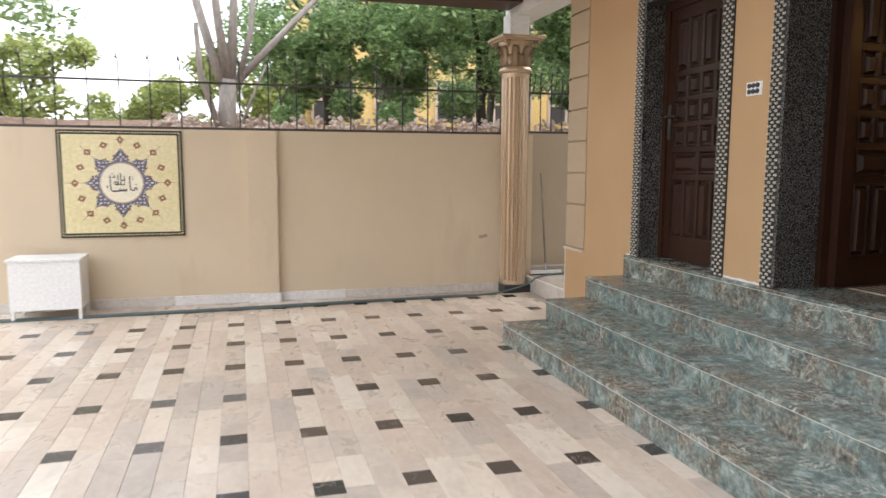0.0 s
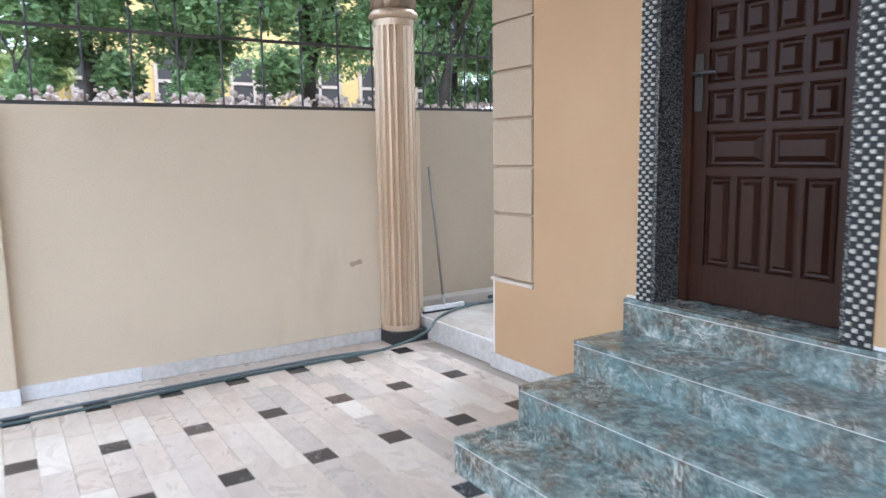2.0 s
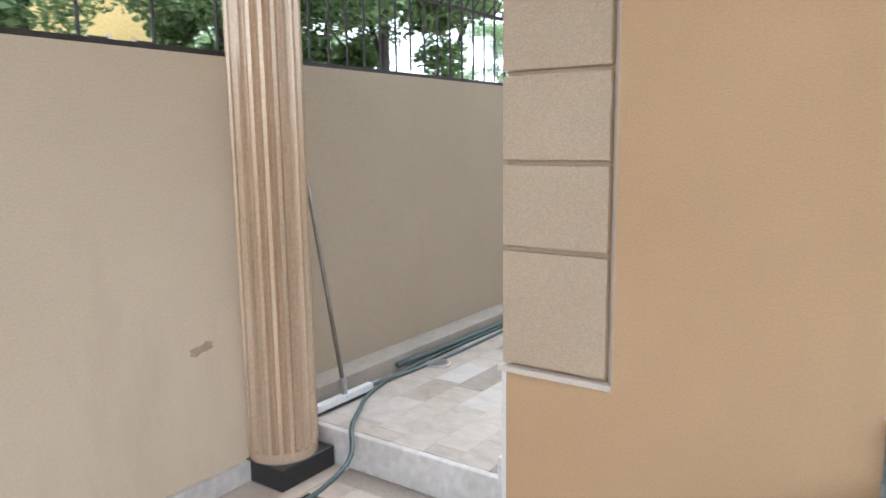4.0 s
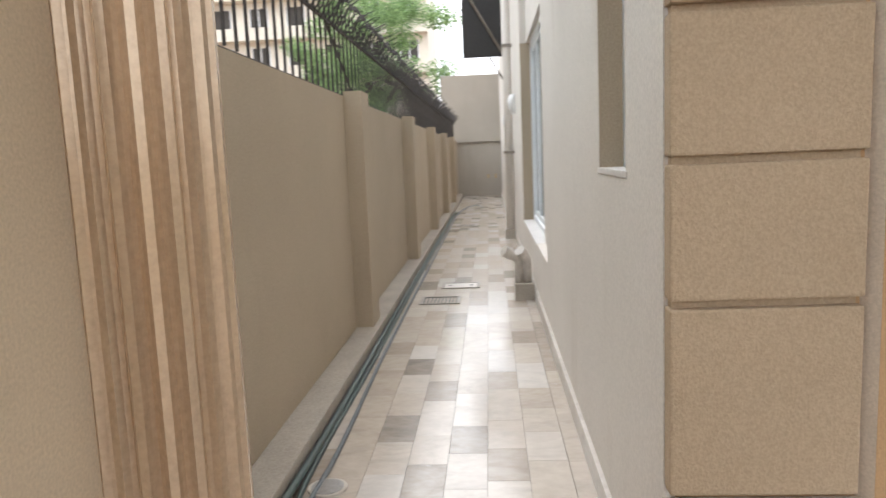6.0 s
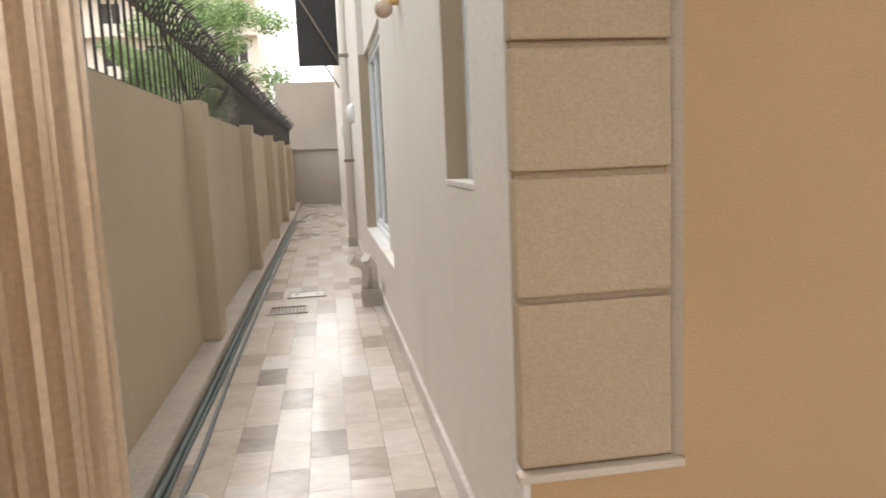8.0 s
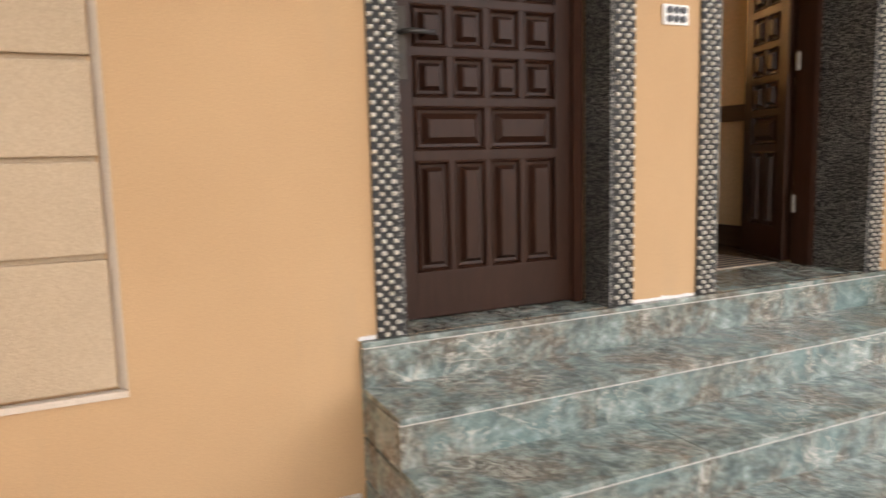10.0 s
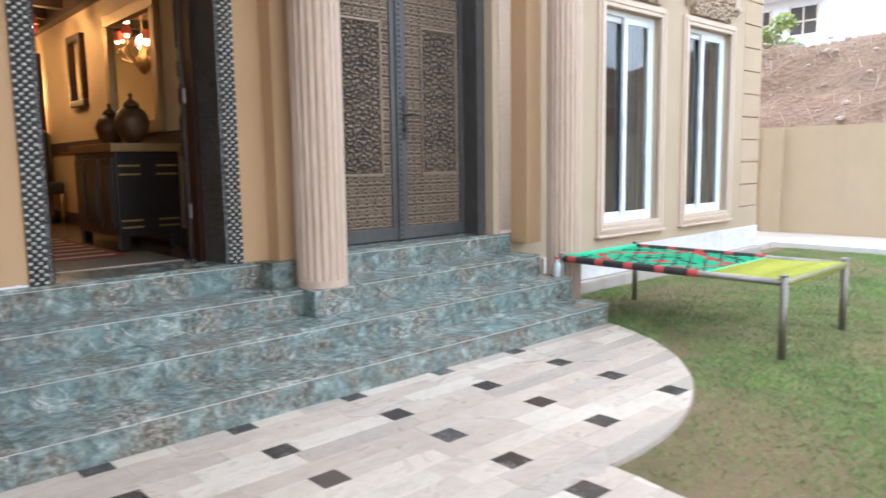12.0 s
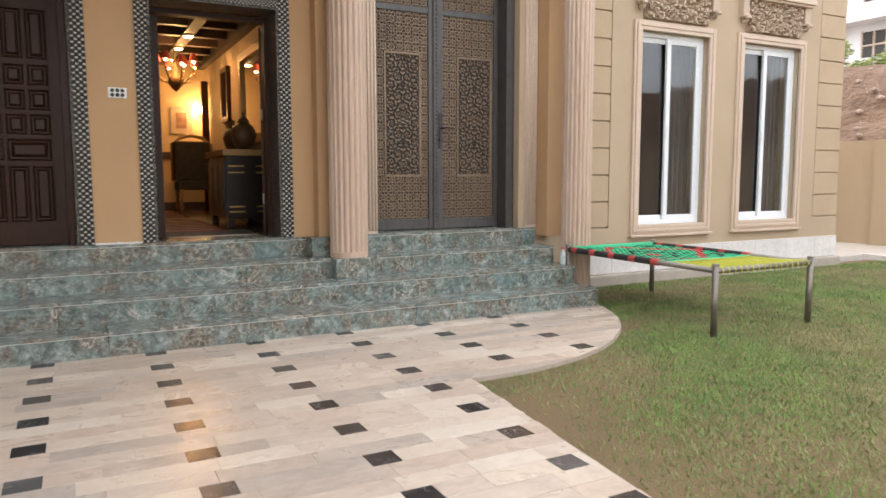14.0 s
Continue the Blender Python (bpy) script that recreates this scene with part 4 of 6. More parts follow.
def tall_window(ya, yb, name, za=0.66, zb=2.96):
    w = thing(name, (FX, (ya + yb) / 2, za), "tall white sliding window in a moulded cream surround", "window", "tall front windows", "structure")
    for j, (m, d, c) in enumerate(((0.115, 0.030, 0.075), (0.085, 0.048, 0.045), (0.045, 0.038, 0.0))):
        x0, x1 = FX - d, FX + 0.02
        for s in ((x0, x1, ya - m, ya - c, za - m, zb + m), (x0, x1, yb + c, yb + m, za - m, zb + m), (x0, x1, ya - c, yb + c, za - m, za - c), (x0, x1, ya - c, yb + c, zb + c, zb + m)):
            part("moulding", boxes(s, bevel=0.008), "trim_cream", w)
    part("sill", boxes((FX - 0.065, FX + 0.02, ya - 0.13, yb + 0.13, za - 0.145, za - 0.116), bevel=0.008), "trim_cream", w)
    fr = part("window_frame", boxes((FX + 0.07, FX + 0.17, ya + 0.002, ya + 0.05, za, zb), (FX + 0.07, FX + 0.17, yb - 0.05, yb - 0.002, za, zb), (FX + 0.07, FX + 0.17, ya + 0.05, yb - 0.05, za, za + 0.05), (FX + 0.07, FX + 0.17, ya + 0.05, yb - 0.05, zb - 0.05, zb), bevel=0.004), "upvc", w, "white plastic frame")
    mid = (ya + yb) / 2
    for y0, y1, x in ((mid - 0.05, yb - 0.048, FX + 0.115), (ya + 0.048, mid + 0.05, FX + 0.075)):
        b = 0.065
        s = part("sash", boxes((x, x + 0.035, y0, y0 + b, za + 0.045, zb - 0.045), (x, x + 0.035, y1 - b, y1, za + 0.045, zb - 0.045), (x, x + 0.035, y0 + b, y1 - b, za + 0.045, za + 0.045 + b), (x, x + 0.035, y0 + b, y1 - b, zb - 0.045 - b, zb - 0.045), bevel=0.004), "upvc", w, "white sliding sash")
        g = part("pane", boxes((x + 0.014, x + 0.020, y0 + b, y1 - b, za + 0.045 + b, zb - 0.045 - b)), "glass", s, "clear pane reflecting trees and sky")
        g.visible_shadow = False
    part("pull", boxes((FX + 0.062, FX + 0.076, mid + 0.02, mid + 0.04, 1.72, 1.84), bevel=0.003), "upvc", w)
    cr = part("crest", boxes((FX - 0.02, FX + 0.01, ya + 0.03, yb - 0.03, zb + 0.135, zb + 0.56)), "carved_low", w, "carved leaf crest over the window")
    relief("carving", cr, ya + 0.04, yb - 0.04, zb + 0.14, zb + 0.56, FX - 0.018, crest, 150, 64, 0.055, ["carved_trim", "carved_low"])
    for yy in (ya - 0.045, yb + 0.045):
        bm = bmesh.new()
        pts = []
        for i in range(14):
            th = i * 0.5
            pts.append((FX - 0.06 - 0.05 * math.cos(th) * (1 - i / 22), yy, zb + 0.27 + 0.05 * math.sin(th) * (1 - i / 22)))
        tube(bm, pts, 0.034, 8, 0.02)
        box(bm, FX - 0.075, FX + 0.01, yy - 0.055, yy + 0.055, zb + 0.30, zb + 0.56, 0.012)
        part("console", bm, "carved_trim", w, smooth=False)
    part("cornice", boxes((FX - 0.14, FX + 0.01, ya - 0.14, yb + 0.14, zb + 0.56, zb + 0.63), (FX - 0.11, FX + 0.01, ya - 0.11, yb + 0.11, zb + 0.53, zb + 0.562), bevel=0.01), "trim_cream", w)


tall_window(W1[0], W1[1], "window_1")
tall_window(W2[0], W2[1], "window_2")
# box added to stop light leaks, its unlit look put in the colour
setting("window_room", boxes((FX + T + 1.6, FX + T + 1.7, -4.9, -0.2, 0.3, TOP), (FX + T, FX + T + 1.6, -0.3, -0.2, 0.3, TOP), (FX + T, FX + T + 1.7, -4.9, -0.2, 0.2, 0.3)), "dark_room", "dark-coloured box behind the tall windows standing in for an unlit room", "room")
# added curtains, none known there, coloured dark to dull the panes
for ya, yb in (W1, W2):
    for c0, c1 in ((ya - 0.05, ya + 0.42), (yb - 0.22, yb + 0.05)):
        cu = bmesh.new()
        n = 40
        top = [cu.verts.new((FX + 0.30 + 0.03 * math.sin(k * 0.9), c0 + (c1 - c0) * k / n, 3.05)) for k in range(n + 1)]
        bot = [cu.verts.new((FX + 0.30 + 0.04 * math.sin(k * 0.9 + 0.3), c0 + (c1 - c0) * k / n, 0.68)) for k in range(n + 1)]
        for k in range(n):
            cu.faces.new((top[k], top[k + 1], bot[k + 1], bot[k]))
        tagged(part("curtain", cu, "curtain", None, "", True), "dark pleated curtain added behind the window to dull the panes", "curtain", "window curtains")

# pale marble plinth under the windows
plinth = thing("plinth", (FX, -2.6, 0.0), "pale grey marble plinth slabs along the house", "plinth", kind="structure")
y = -0.40
while y > SY + 0.01:
    y1 = max(SY + 0.002, y - 0.62)
    part("slab", boxes((FX - 0.018, FX + 0.001, y1 + 0.0015, y - 0.0015, 0.10, 0.392), bevel=0.002), "plinth_white", plinth)
    y = y1
setting("plinth_foot", boxes((FX - 0.10, FX, SY, -0.40, -0.1, 0.095), bevel=0.02), "concrete", "rough cement footing below the plinth", "footing")


# ---- skirting stones along the yard wall ----
sk = thing("skirting", (0, BW, 0), "uneven pale marble skirting along the yard wall", "skirting", kind="structure")
x = -6.0
while x < 2.95:
    L = random.uniform(0.42, 0.75)
    x1 = min(x + L, 2.96)
    if x < 0.10 < x1:
        x1 = 0.098
    if 0.09 < x < 0.40:
        part("stone", boxes((0.085, 0.41, BW - 0.095, BW - 0.07, 0.0, 0.10), bevel=0.003), "plinth_white", sk)
        x = 0.412
        continue
    if x1 - x > 0.02:
        part("stone", boxes((x + 0.001, x1 - 0.001, BW - random.uniform(0.024, 0.030), BW, 0.0, random.uniform(0.088, 0.098)), bevel=0.003), random.choice(["plinth_white", "skirting_marble", "skirting_marble", "skirting_marble"]), sk)
    x = x1 if x1 != 0.098 else 0.1
hs = thing("house_skirting", (FX, 6.3, 0), "pale worn marble skirting at the foot of the orange wall", "skirting", kind="structure")
for y0, y1 in ((5.75, 6.15), (6.15, 6.58), (6.58, NY + 0.015)):
    part("stone", boxes((FX - 0.02, FX, y0 + 0.001, y1 - 0.001, 0.0, 0.105), bevel=0.003), "skirting_marble", hs)
ps = thing("passage_skirting", (9, NY, 0.16), "grey marble skirting along the passage wall", "skirting", kind="structure")
x = FX
while x < 23.1:
    x1 = min(23.2, x + random.uniform(0.5, 0.8))
    part("stone", boxes((x + 0.001, x1 - 0.001, NY, NY + 0.018, 0.16, 0.262), bevel=0.002), "skirting_marble", ps)
    x = x1

# flaking pale plaster where the orange wall meets the steps
for nm, y0, y1 in (("plaster_flake", 4.105, 4.465), ("plaster_flake", 5.665, 5.733)):
    bm = bmesh.new()
    n = 30
    lo = [bm.verts.new((FX - 0.004, y0 + (y1 - y0) * k / n, FL + 0.001)) for k in range(n + 1)]
    hi = [bm.verts.new((FX - 0.004, y0 + (y1 - y0) * k / n, FL + 0.012 + 0.020 * abs(noise.noise(Vector((k * 0.35, y0, 0)))))) for k in range(n + 1)]
    for k in range(n):
        bm.faces.new((lo[k], hi[k], hi[k + 1], lo[k + 1]))
    setting(nm, bm, "plinth_white", "pale flaking plaster line at the wall foot", "plaster")

# brown scuff on the yard wall
bm = bmesh.new()
bm.faces.new([bm.verts.new((2.70 + 0.05 * math.cos(k * 0.524) * (1 + 0.3 * (k % 2)), BW - 0.003, 0.64 + 0.014 * math.sin(k * 0.524) * (1 + 0.5 * (k % 3)) + 0.008 * math.cos(k * 0.524))) for k in range(12)])
setting("wall_stain", bm, "scuff", "small brown scuff on the tan wall", "stain")

# ---- spiked iron fence on the boundary walls ----
def fence_run(name, x0, x1, y, zbase, step, label, lean=0.0):
    f = thing(name, ((x0 + x1) / 2, y, zbase), label, "fence")
    part("rail", boxes((x0, x1, y - 0.012, y + 0.012, zbase + 0.002, zbase + 0.027)), "iron", f)
    part("rail", boxes((x0, x1, y - 0.010, y + 0.010, zbase + 0.465, zbase + 0.485)), "iron", f)
    bar = None
    n = int((x1 - x0) / step)
    for k in range(n + 1):
        x = x0 + 0.02 + k * step
        if bar is None:
            bm = bmesh.new()
            tube(bm, [(x, y, zbase + 0.027), (x, y, zbase + 0.64), (x - 0.004, y - 0.02, zbase + 0.69), (x - 0.012, y - 0.045, zbase + 0.70)], 0.0075, 6)
            tube(bm, [(x - 0.008, y - 0.03, zbase + 0.735), (x - 0.012, y - 0.055, zbase + 0.685)], 0.004, 6, 0.016)
            bar = part("bar", bm, "iron", f)
        else:
            b = bar.copy()
            scene.collection.objects.link(b)
            b.location = Vector(bar.location) + Vector((k * step, 0, 0))
            b.location.z += random.uniform(-0.03, 0.012) if lean else 0
    return f


fence_run("fence", -6.0, 3.2, BW + 0.06, 1.80, 0.287, "black iron fence with hooked spear tips on the wall")
fence_run("fence", 3.35, 22.9, PW + 0.06, 1.83, 0.14, "dense rusty iron fence with bent spikes along the passage", 1)
sp = thing("spike_row", (13, PW + 0.05, 2.31), "row of long bent anti-climb spikes on the fence rail", "spikes")
bm = bmesh.new()
for k in range(210):
    x = 3.4 + k * 0.093
    l = random.uniform(0.13, 0.22)
    tube(bm, [(x, PW + 0.05, 2.30), (x + random.uniform(-0.03, 0.03), PW - 0.03, 2.30 + l * 0.75), (x + random.uniform(-0.06, 0.06), PW - 0.02 - l * 0.55, 2.30 + l)], 0.007, 5, 0.003)
tagged(part("spike", bm, "iron", sp), kind="stuff")
bm = bmesh.new()
tube(bm, [(7.2, PW + 0.06, 1.86), (6.3, PW + 0.06, 2.3)], 0.01, 6)
part("brace", bm, "iron", sp)

# ---- calligraphy panel ----
art = thing("wall_panel", (-1.10, BW - 0.02, 0.72), "cream glazed panel with a star medallion and black calligraphy", "wall panel")
AX0, AX1, AZ0, AZ1 = -1.675, -0.53, 0.725, 1.782
part("board", boxes((AX0, AX1, BW - 0.018, BW, AZ0, AZ1), bevel=0.002), "mosaic_dark", art)
part("field", boxes((AX0 + 0.045, AX1 - 0.045, BW - 0.022, BW - 0.017, AZ0 + 0.045, AZ1 - 0.045)), "panel_yellow", art, "cream glazed field")
ACX, ACZ = (AX0 + AX1) / 2, (AZ0 + AZ1) / 2 + 0.01
bm = bmesh.new()
for side in range(4):
    n = 44
    for k in range(n):
        u = (k + 0.5) / n
        if side < 2:
            x, z = AX0 + 0.02 + (AX1 - AX0 - 0.04) * u, (AZ0 + 0.022, AZ1 - 0.022)[side]
        else:
            x, z = (AX0 + 0.022, AX1 - 0.022)[side - 2], AZ0 + 0.02 + (AZ1 - AZ0 - 0.04) * u
        s = 0.0085
        vs = [bm.verts.new((x + a * s, BW - 0.0195, z + b * s)) for a, b in ((-1, 0), (0, -1), (1, 0), (0, 1))]
        bm.faces.new(vs)
tagged(part("border_inlay", bm, "panel_yellow", art, "chequered border inlay"), kind="stuff")


def flat_poly(pts, y):
    bm = bmesh.new()
    bm.faces.new([bm.verts.new((x, y, z)) for x, z in pts])
    bmesh.ops.triangulate(bm, faces=bm.faces[:])
    return bm


def disc(cx, cz, r, y, n=48):
    return flat_poly([(cx + r * math.cos(2 * math.pi * k / n), cz + r * math.sin(2 * math.pi * k / n)) for k in range(n)], y)


AY = BW - 0.0225
for k in range(8):
    a = math.pi / 4 * k
    c, s = math.cos(a), math.sin(a)
    def spot(r, t, c=c, s=s):
        return (ACX + c * r - s * t, ACZ + s * r + c * t)
    out = [spot(0.19, -0.085), spot(0.235, -0.078), spot(0.25, -0.05), spot(0.28, -0.048), spot(0.295, -0.022), spot(0.345, 0), spot(0.295, 0.022), spot(0.28, 0.048), spot(0.25, 0.05), spot(0.235, 0.078), spot(0.19, 0.085)]
    part("star_point", flat_poly(out, AY), "ink_blue", art, "blue grey arabesque star point")
    for rr, t, w in ((0.232, -0.045, 0.011), (0.232, 0.045, 0.011), (0.255, -0.022, 0.009), (0.255, 0.022, 0.009), (0.28, 0.0, 0.014), (0.225, 0.0, 0.013), (0.312, 0.0, 0.007), (0.215, -0.07, 0.008), (0.215, 0.07, 0.008)):
        q = [spot(rr + w * 1.5, t), spot(rr, t + w * 0.7), spot(rr - w, t), spot(rr, t - w * 0.7)]
        part("petal", flat_poly(q, AY - 0.001), "disc_cream", art)
    for t in (-0.062, 0.062):
        q = [spot(0.262 + 0.016 * math.cos(x * 1.047), t + 0.011 * math.sin(x * 1.047)) for x in range(6)]
        part("petal", flat_poly(q, AY - 0.001), "ink_brown", art)
    bm = bmesh.new()
    p0, p1 = spot(0.345, 0), spot(0.52, 0)
    tube(bm, [(p0[0], AY, p0[1]), (p1[0], AY, p1[1])], 0.0018, 4)
    part("ray", bm, "ink_brown", art)
    for rr, da in ((0.425, 0.0), (0.40, math.pi / 8)):
        cc, ss = math.cos(a + da), math.sin(a + da)
        px, pz = ACX + cc * rr, ACZ + ss * rr
        sh = []
        for j in range(16):
            th = 2 * math.pi * j / 16
            r_ = 0.042 * (1.0 if j % 4 == 0 else 0.62 if j % 2 else 0.74)
            sh.append((px + r_ * math.cos(th + a + da), pz + r_ * math.sin(th + a + da)))
        part("flower", flat_poly(sh, AY), "ink_brown", art, "small brown flower")
        part("flower_heart", disc(px, pz, 0.011, AY - 0.001, 10), "panel_yellow", art)
part("medallion_rim", disc(ACX, ACZ, 0.205, AY - 0.0015), "rug_pale", art)
part("medallion", disc(ACX, ACZ, 0.192, AY - 0.0025), "disc_cream", art, "round cream medallion")


def pen(pts, r, r2):
    """A flat pen stroke through (x, z) offsets from the medallion's centre, in centimetres."""
    bm = bmesh.new()
    n = len(pts)
    L, R = [], []
    for i, (x, z) in enumerate(pts):
        a, b = pts[max(0, i - 1)], pts[min(n - 1, i + 1)]
        d = Vector((b[0] - a[0], b[1] - a[1])).normalized()
        w = (r + (r2 - r) * i / (n - 1)) * (0.7 + 0.3 * abs(d.x))
        L.append(bm.verts.new((ACX + (x - d.y * w) * 0.01, AY - 0.004, ACZ + (z + d.x * w) * 0.01)))
        R.append(bm.verts.new((ACX + (x + d.y * w) * 0.01, AY - 0.004, ACZ + (z - d.x * w) * 0.01)))
    for i in range(n - 1):
        bm.faces.new((L[i], L[i + 1], R[i + 1], R[i]))
    return bm


STROKES = [
    ([(14, -7.0), (12.5, -4.6), (10.8, -5.6), (11.6, -7.2), (9.5, -7.4), (7.8, -6.6), (7.3, 0), (7.4, 7)], 0.8, 0.7),
    ([(4.2, -6.0), (3.6, -7.6), (1.8, -7.8), (1.2, -6.2), (0.4, -7.8), (-1.2, -7.8), (-1.8, -6.2), (-3.0, -8.0), (-8.0, -8.2), (-10.2, -7.0), (-10.6, 0), (-10.5, 7.5)], 0.9, 0.7),
    ([(2.6, 6.5), (2.4, 0), (2.0, -1.8), (-0.6, -2.0), (-0.8, 5), (-0.9, 10)], 0.7, 0.7),
    ([(-0.9, -1.0), (-3.2, -2.0), (-3.4, 3.0), (-3.5, 8)], 0.7, 0.6),
    ([(-3.4, -1.8), (-5.6, -1.8), (-6.8, -0.2), (-5.6, 1.6), (-4.6, 0.2), (-5.4, -1.6)], 0.6, 0.6),
    ([(-12.4, -3.2), (-14.0, -2.6), (-13.6, -4.4), (-12.2, -4.8)], 0.6, 0.4),
    ([(9.8, 6.5), (10.4, 2.5)], 0.5, 0.3), ([(-6.5, 5.2), (-5.6, 5.9)], 0.8, 0.7), ([(-8.2, 5.2), (-7.3, 5.9)], 0.8, 0.7), ([(-7.3, 6.8), (-6.4, 7.5)], 0.8, 0.7),
    ([(0.4, 3.0), (0.9, 2.0), (1.5, 3.0), (2.0, 2.2)], 0.35, 0.3), ([(12.0, -1.6), (13.8, -0.8)], 0.4, 0.3), ([(-9.4, 8.6), (-7.6, 9.4)], 0.4, 0.3)]
for pts, r, r2 in STROKES:
    part("pen_stroke", pen(pts, r, r2), "ink_dark", art, "black calligraphic stroke")

# ---- white box on legs by the wall ----
bx = thing("box_table", (-1.75, 7.75, 0), "white painted box table standing by the boundary wall", "table")
part("top", boxes((-2.05, -1.42, 7.56, 7.96, 0.555, 0.58), bevel=0.004), "white_paint", bx)
part("body", boxes((-2.035, -1.435, 7.575, 7.95, 0.10, 0.555), bevel=0.003), "white_paint", bx)
for x in (-2.03, -1.465):
    for y in (7.58, 7.92):
        part("leg", boxes((x, x + 0.028, y, y + 0.028, 0.0, 0.10)), "white_paint", bx)

# ---- garden hoses ----
def hose(pts, r, mat, label):
    bm = bmesh.new()
    dense = []
    for i in range(len(pts) - 1):
        p0, p1, p2, p3 = (Vector(pts[max(0, min(len(pts) - 1, i + d))]) for d in (-1, 0, 1, 2))
        for s in range(6):
            t = s / 6
            dense.append(0.5 * ((2 * p1) + (p2 - p0) * t + (2 * p0 - 5 * p1 + 4 * p2 - p3) * t * t + (3 * p1 - p0 - 3 * p2 + p3) * t ** 3))
    dense.append(Vector(pts[-1]))
    tube(bm, dense, r, 8)
    return tagged(part("garden_hose", bm, mat, None, "", True), label, "hose", "garden hoses")


R = 0.0105
hose([(-6, 7.62, R), (-3, 7.58, R), (-1.2, 7.60, R), (0.4, 7.62, R), (1.4, 7.70, R), (2.1, 7.72, R), (2.7, 7.62, 0.05), (3.05, 7.60, 0.13), (3.35, 7.82, 0.185), (4.0, 8.05, 0.175), (6, 8.06, 0.175), (9, 8.07, 0.175), (13, 8.06, 0.175), (16, 8.05, 0.175), (17.6, 7.95, 0.175)], R, "hose_green", "long dull green garden hose lying along the wall")
hose([(-6, 7.70, R), (-2.4, 7.66, R), (-0.4, 7.69, R), (1.2, 7.76, R), (2.3, 7.80, R), (2.75, 7.70, 0.02)], R, "hose_grey", "grey hose lying along the yard wall")
hose([(3.7, 8.06, 0.175), (4.4, 8.0, 0.175), (6, 8.02, 0.175), (9, 8.025, 0.175), (13, 8.02, 0.175), (16.5, 8.0, 0.175), (18.5, 7.85, 0.175), (19.0, 7.6, 0.175), (18.2, 7.5, 0.175)], R, "hose_grey", "grey hose lying along the passage kerb")
hose([(4.0, 8.09, 0.205), (5, 8.085, 0.19), (8, 8.09, 0.19), (12, 8.085, 0.19), (17, 8.08, 0.19)], 0.016, "hose_green", "dark green hose beside the passage kerb")

# ---- floor wiper leaning in the passage mouth ----
wp = thing("floor_wiper", (3.6, 8.0, 0.17), "steel floor wiper leaning against the passage wall", "floor wiper")
bm = bmesh.new()
tube(bm, [(3.47, 8.0, 0.23), (3.50, 8.25, 1.36)], 0.011, 8)
part("handle", bm, "old_steel", wp, smooth=True)
part("blade_holder", boxes((3.27, 3.67, 7.985, 8.02, 0.185, 0.222), bevel=0.004), "white_paint", wp)
part("rubber_blade", boxes((3.27, 3.67, 7.995, 8.01, 0.159, 0.19)), "black_rubber", wp)
bm = bmesh.new()
tube(bm, [(3.47, 8.0, 0.20), (3.472, 8.015, 0.30)], 0.017, 8)
part("socket", bm, "steel", wp)

# ---- rope bed on the lawn ----
BX0, BX1, BY0, BY1, BZ = 0.66, 2.56, -1.06, 0.10, 0.50
bed = thing("rope_bed", ((BX0 + BX1) / 2, (BY0 + BY1) / 2, -0.03), "steel rope bed woven in green red black and yellow", "bed")
for x in (BX0, BX1):
    for y in (BY0, BY1):
        bm = bmesh.new()
        tube(bm, [(x, y, -0.05), (x, y, BZ + 0.045)], 0.026, 14)
        lg = part("leg", bm, "old_steel", bed, smooth=True)
        bm = bmesh.new()
        tube(bm, [(x, y, BZ + 0.044), (x, y, BZ + 0.055)], 0.029, 14)
        part("cap", bm, "steel", lg)
RX = BX0 + 0.62
for y in (BY0, BY1):
    bm = bmesh.new()
    tube(bm, [(BX0, y, BZ), (BX1, y, BZ)], 0.024, 12)
    rl = part("side_rail", bm, "old_steel", bed, smooth=True)
    x, k = RX, 0
    while x < BX1 - 0.04:
        x1 = min(BX1 - 0.03, x + (0.08 if k % 2 == 0 else 0.20))
        bm = bmesh.new()
        nn = 24
        tube(bm, [(x + (x1 - x) * i / nn, y, BZ) for i in range(nn + 1)], 0.030, 12)
        part("wrapping", bm, "rope_red" if k % 2 == 0 else "rope_black", rl, "cord wound round the rail", True)
        x, k = x1, k + 1
for x, mt in ((BX0, "old_steel"), (BX1, "rope_green")):
    bm = bmesh.new()
    tube(bm, [(x, BY0, BZ), (x, BY1, BZ)], 0.024 if mt == "old_steel" else 0.03, 12)
    part("end_rail", bm, mt, bed, smooth=True)
bm = bmesh.new()
for k in range(16):
    y = BY0 + 0.06 + (BY1 - BY0 - 0.12) * k / 15
    tube(bm, [(BX0 + 0.027 * math.cos(a), y + 0.004 * math.sin(a), BZ + 0.027 * math.sin(a)) for a in [i * math.pi / 5 for i in range(11)]], 0.006, 5, cap=False)
tagged(part("lashing", bm, "rope_yellow", bed, "yellow cord turns on the foot rail"), kind="stuff")
# yellow tension ropes in a zigzag at the foot
for k in range(34):
    y = BY0 + 0.05 + (BY1 - BY0 - 0.10) * k / 33
    y2 = min(BY1 - 0.04, max(BY0 + 0.04, y + (0.055 if k % 2 else -0.055)))
    bm = bmesh.new()
    tube(bm, [(BX0 + 0.01, y, BZ + 0.022), ((BX0 + RX) / 2, (y + y2) / 2, BZ + 0.002), (RX, y2, BZ - 0.002)], 0.0052, 6)
    part("tension_rope", bm, "rope_yellow", bed, "yellow tension rope")
bm = bmesh.new()
tube(bm, [(RX, BY0 + 0.02, BZ - 0.002), (RX, BY1 - 0.02, BZ - 0.002)], 0.012, 8)
part("cross_rope", bm, "rope_green", bed)
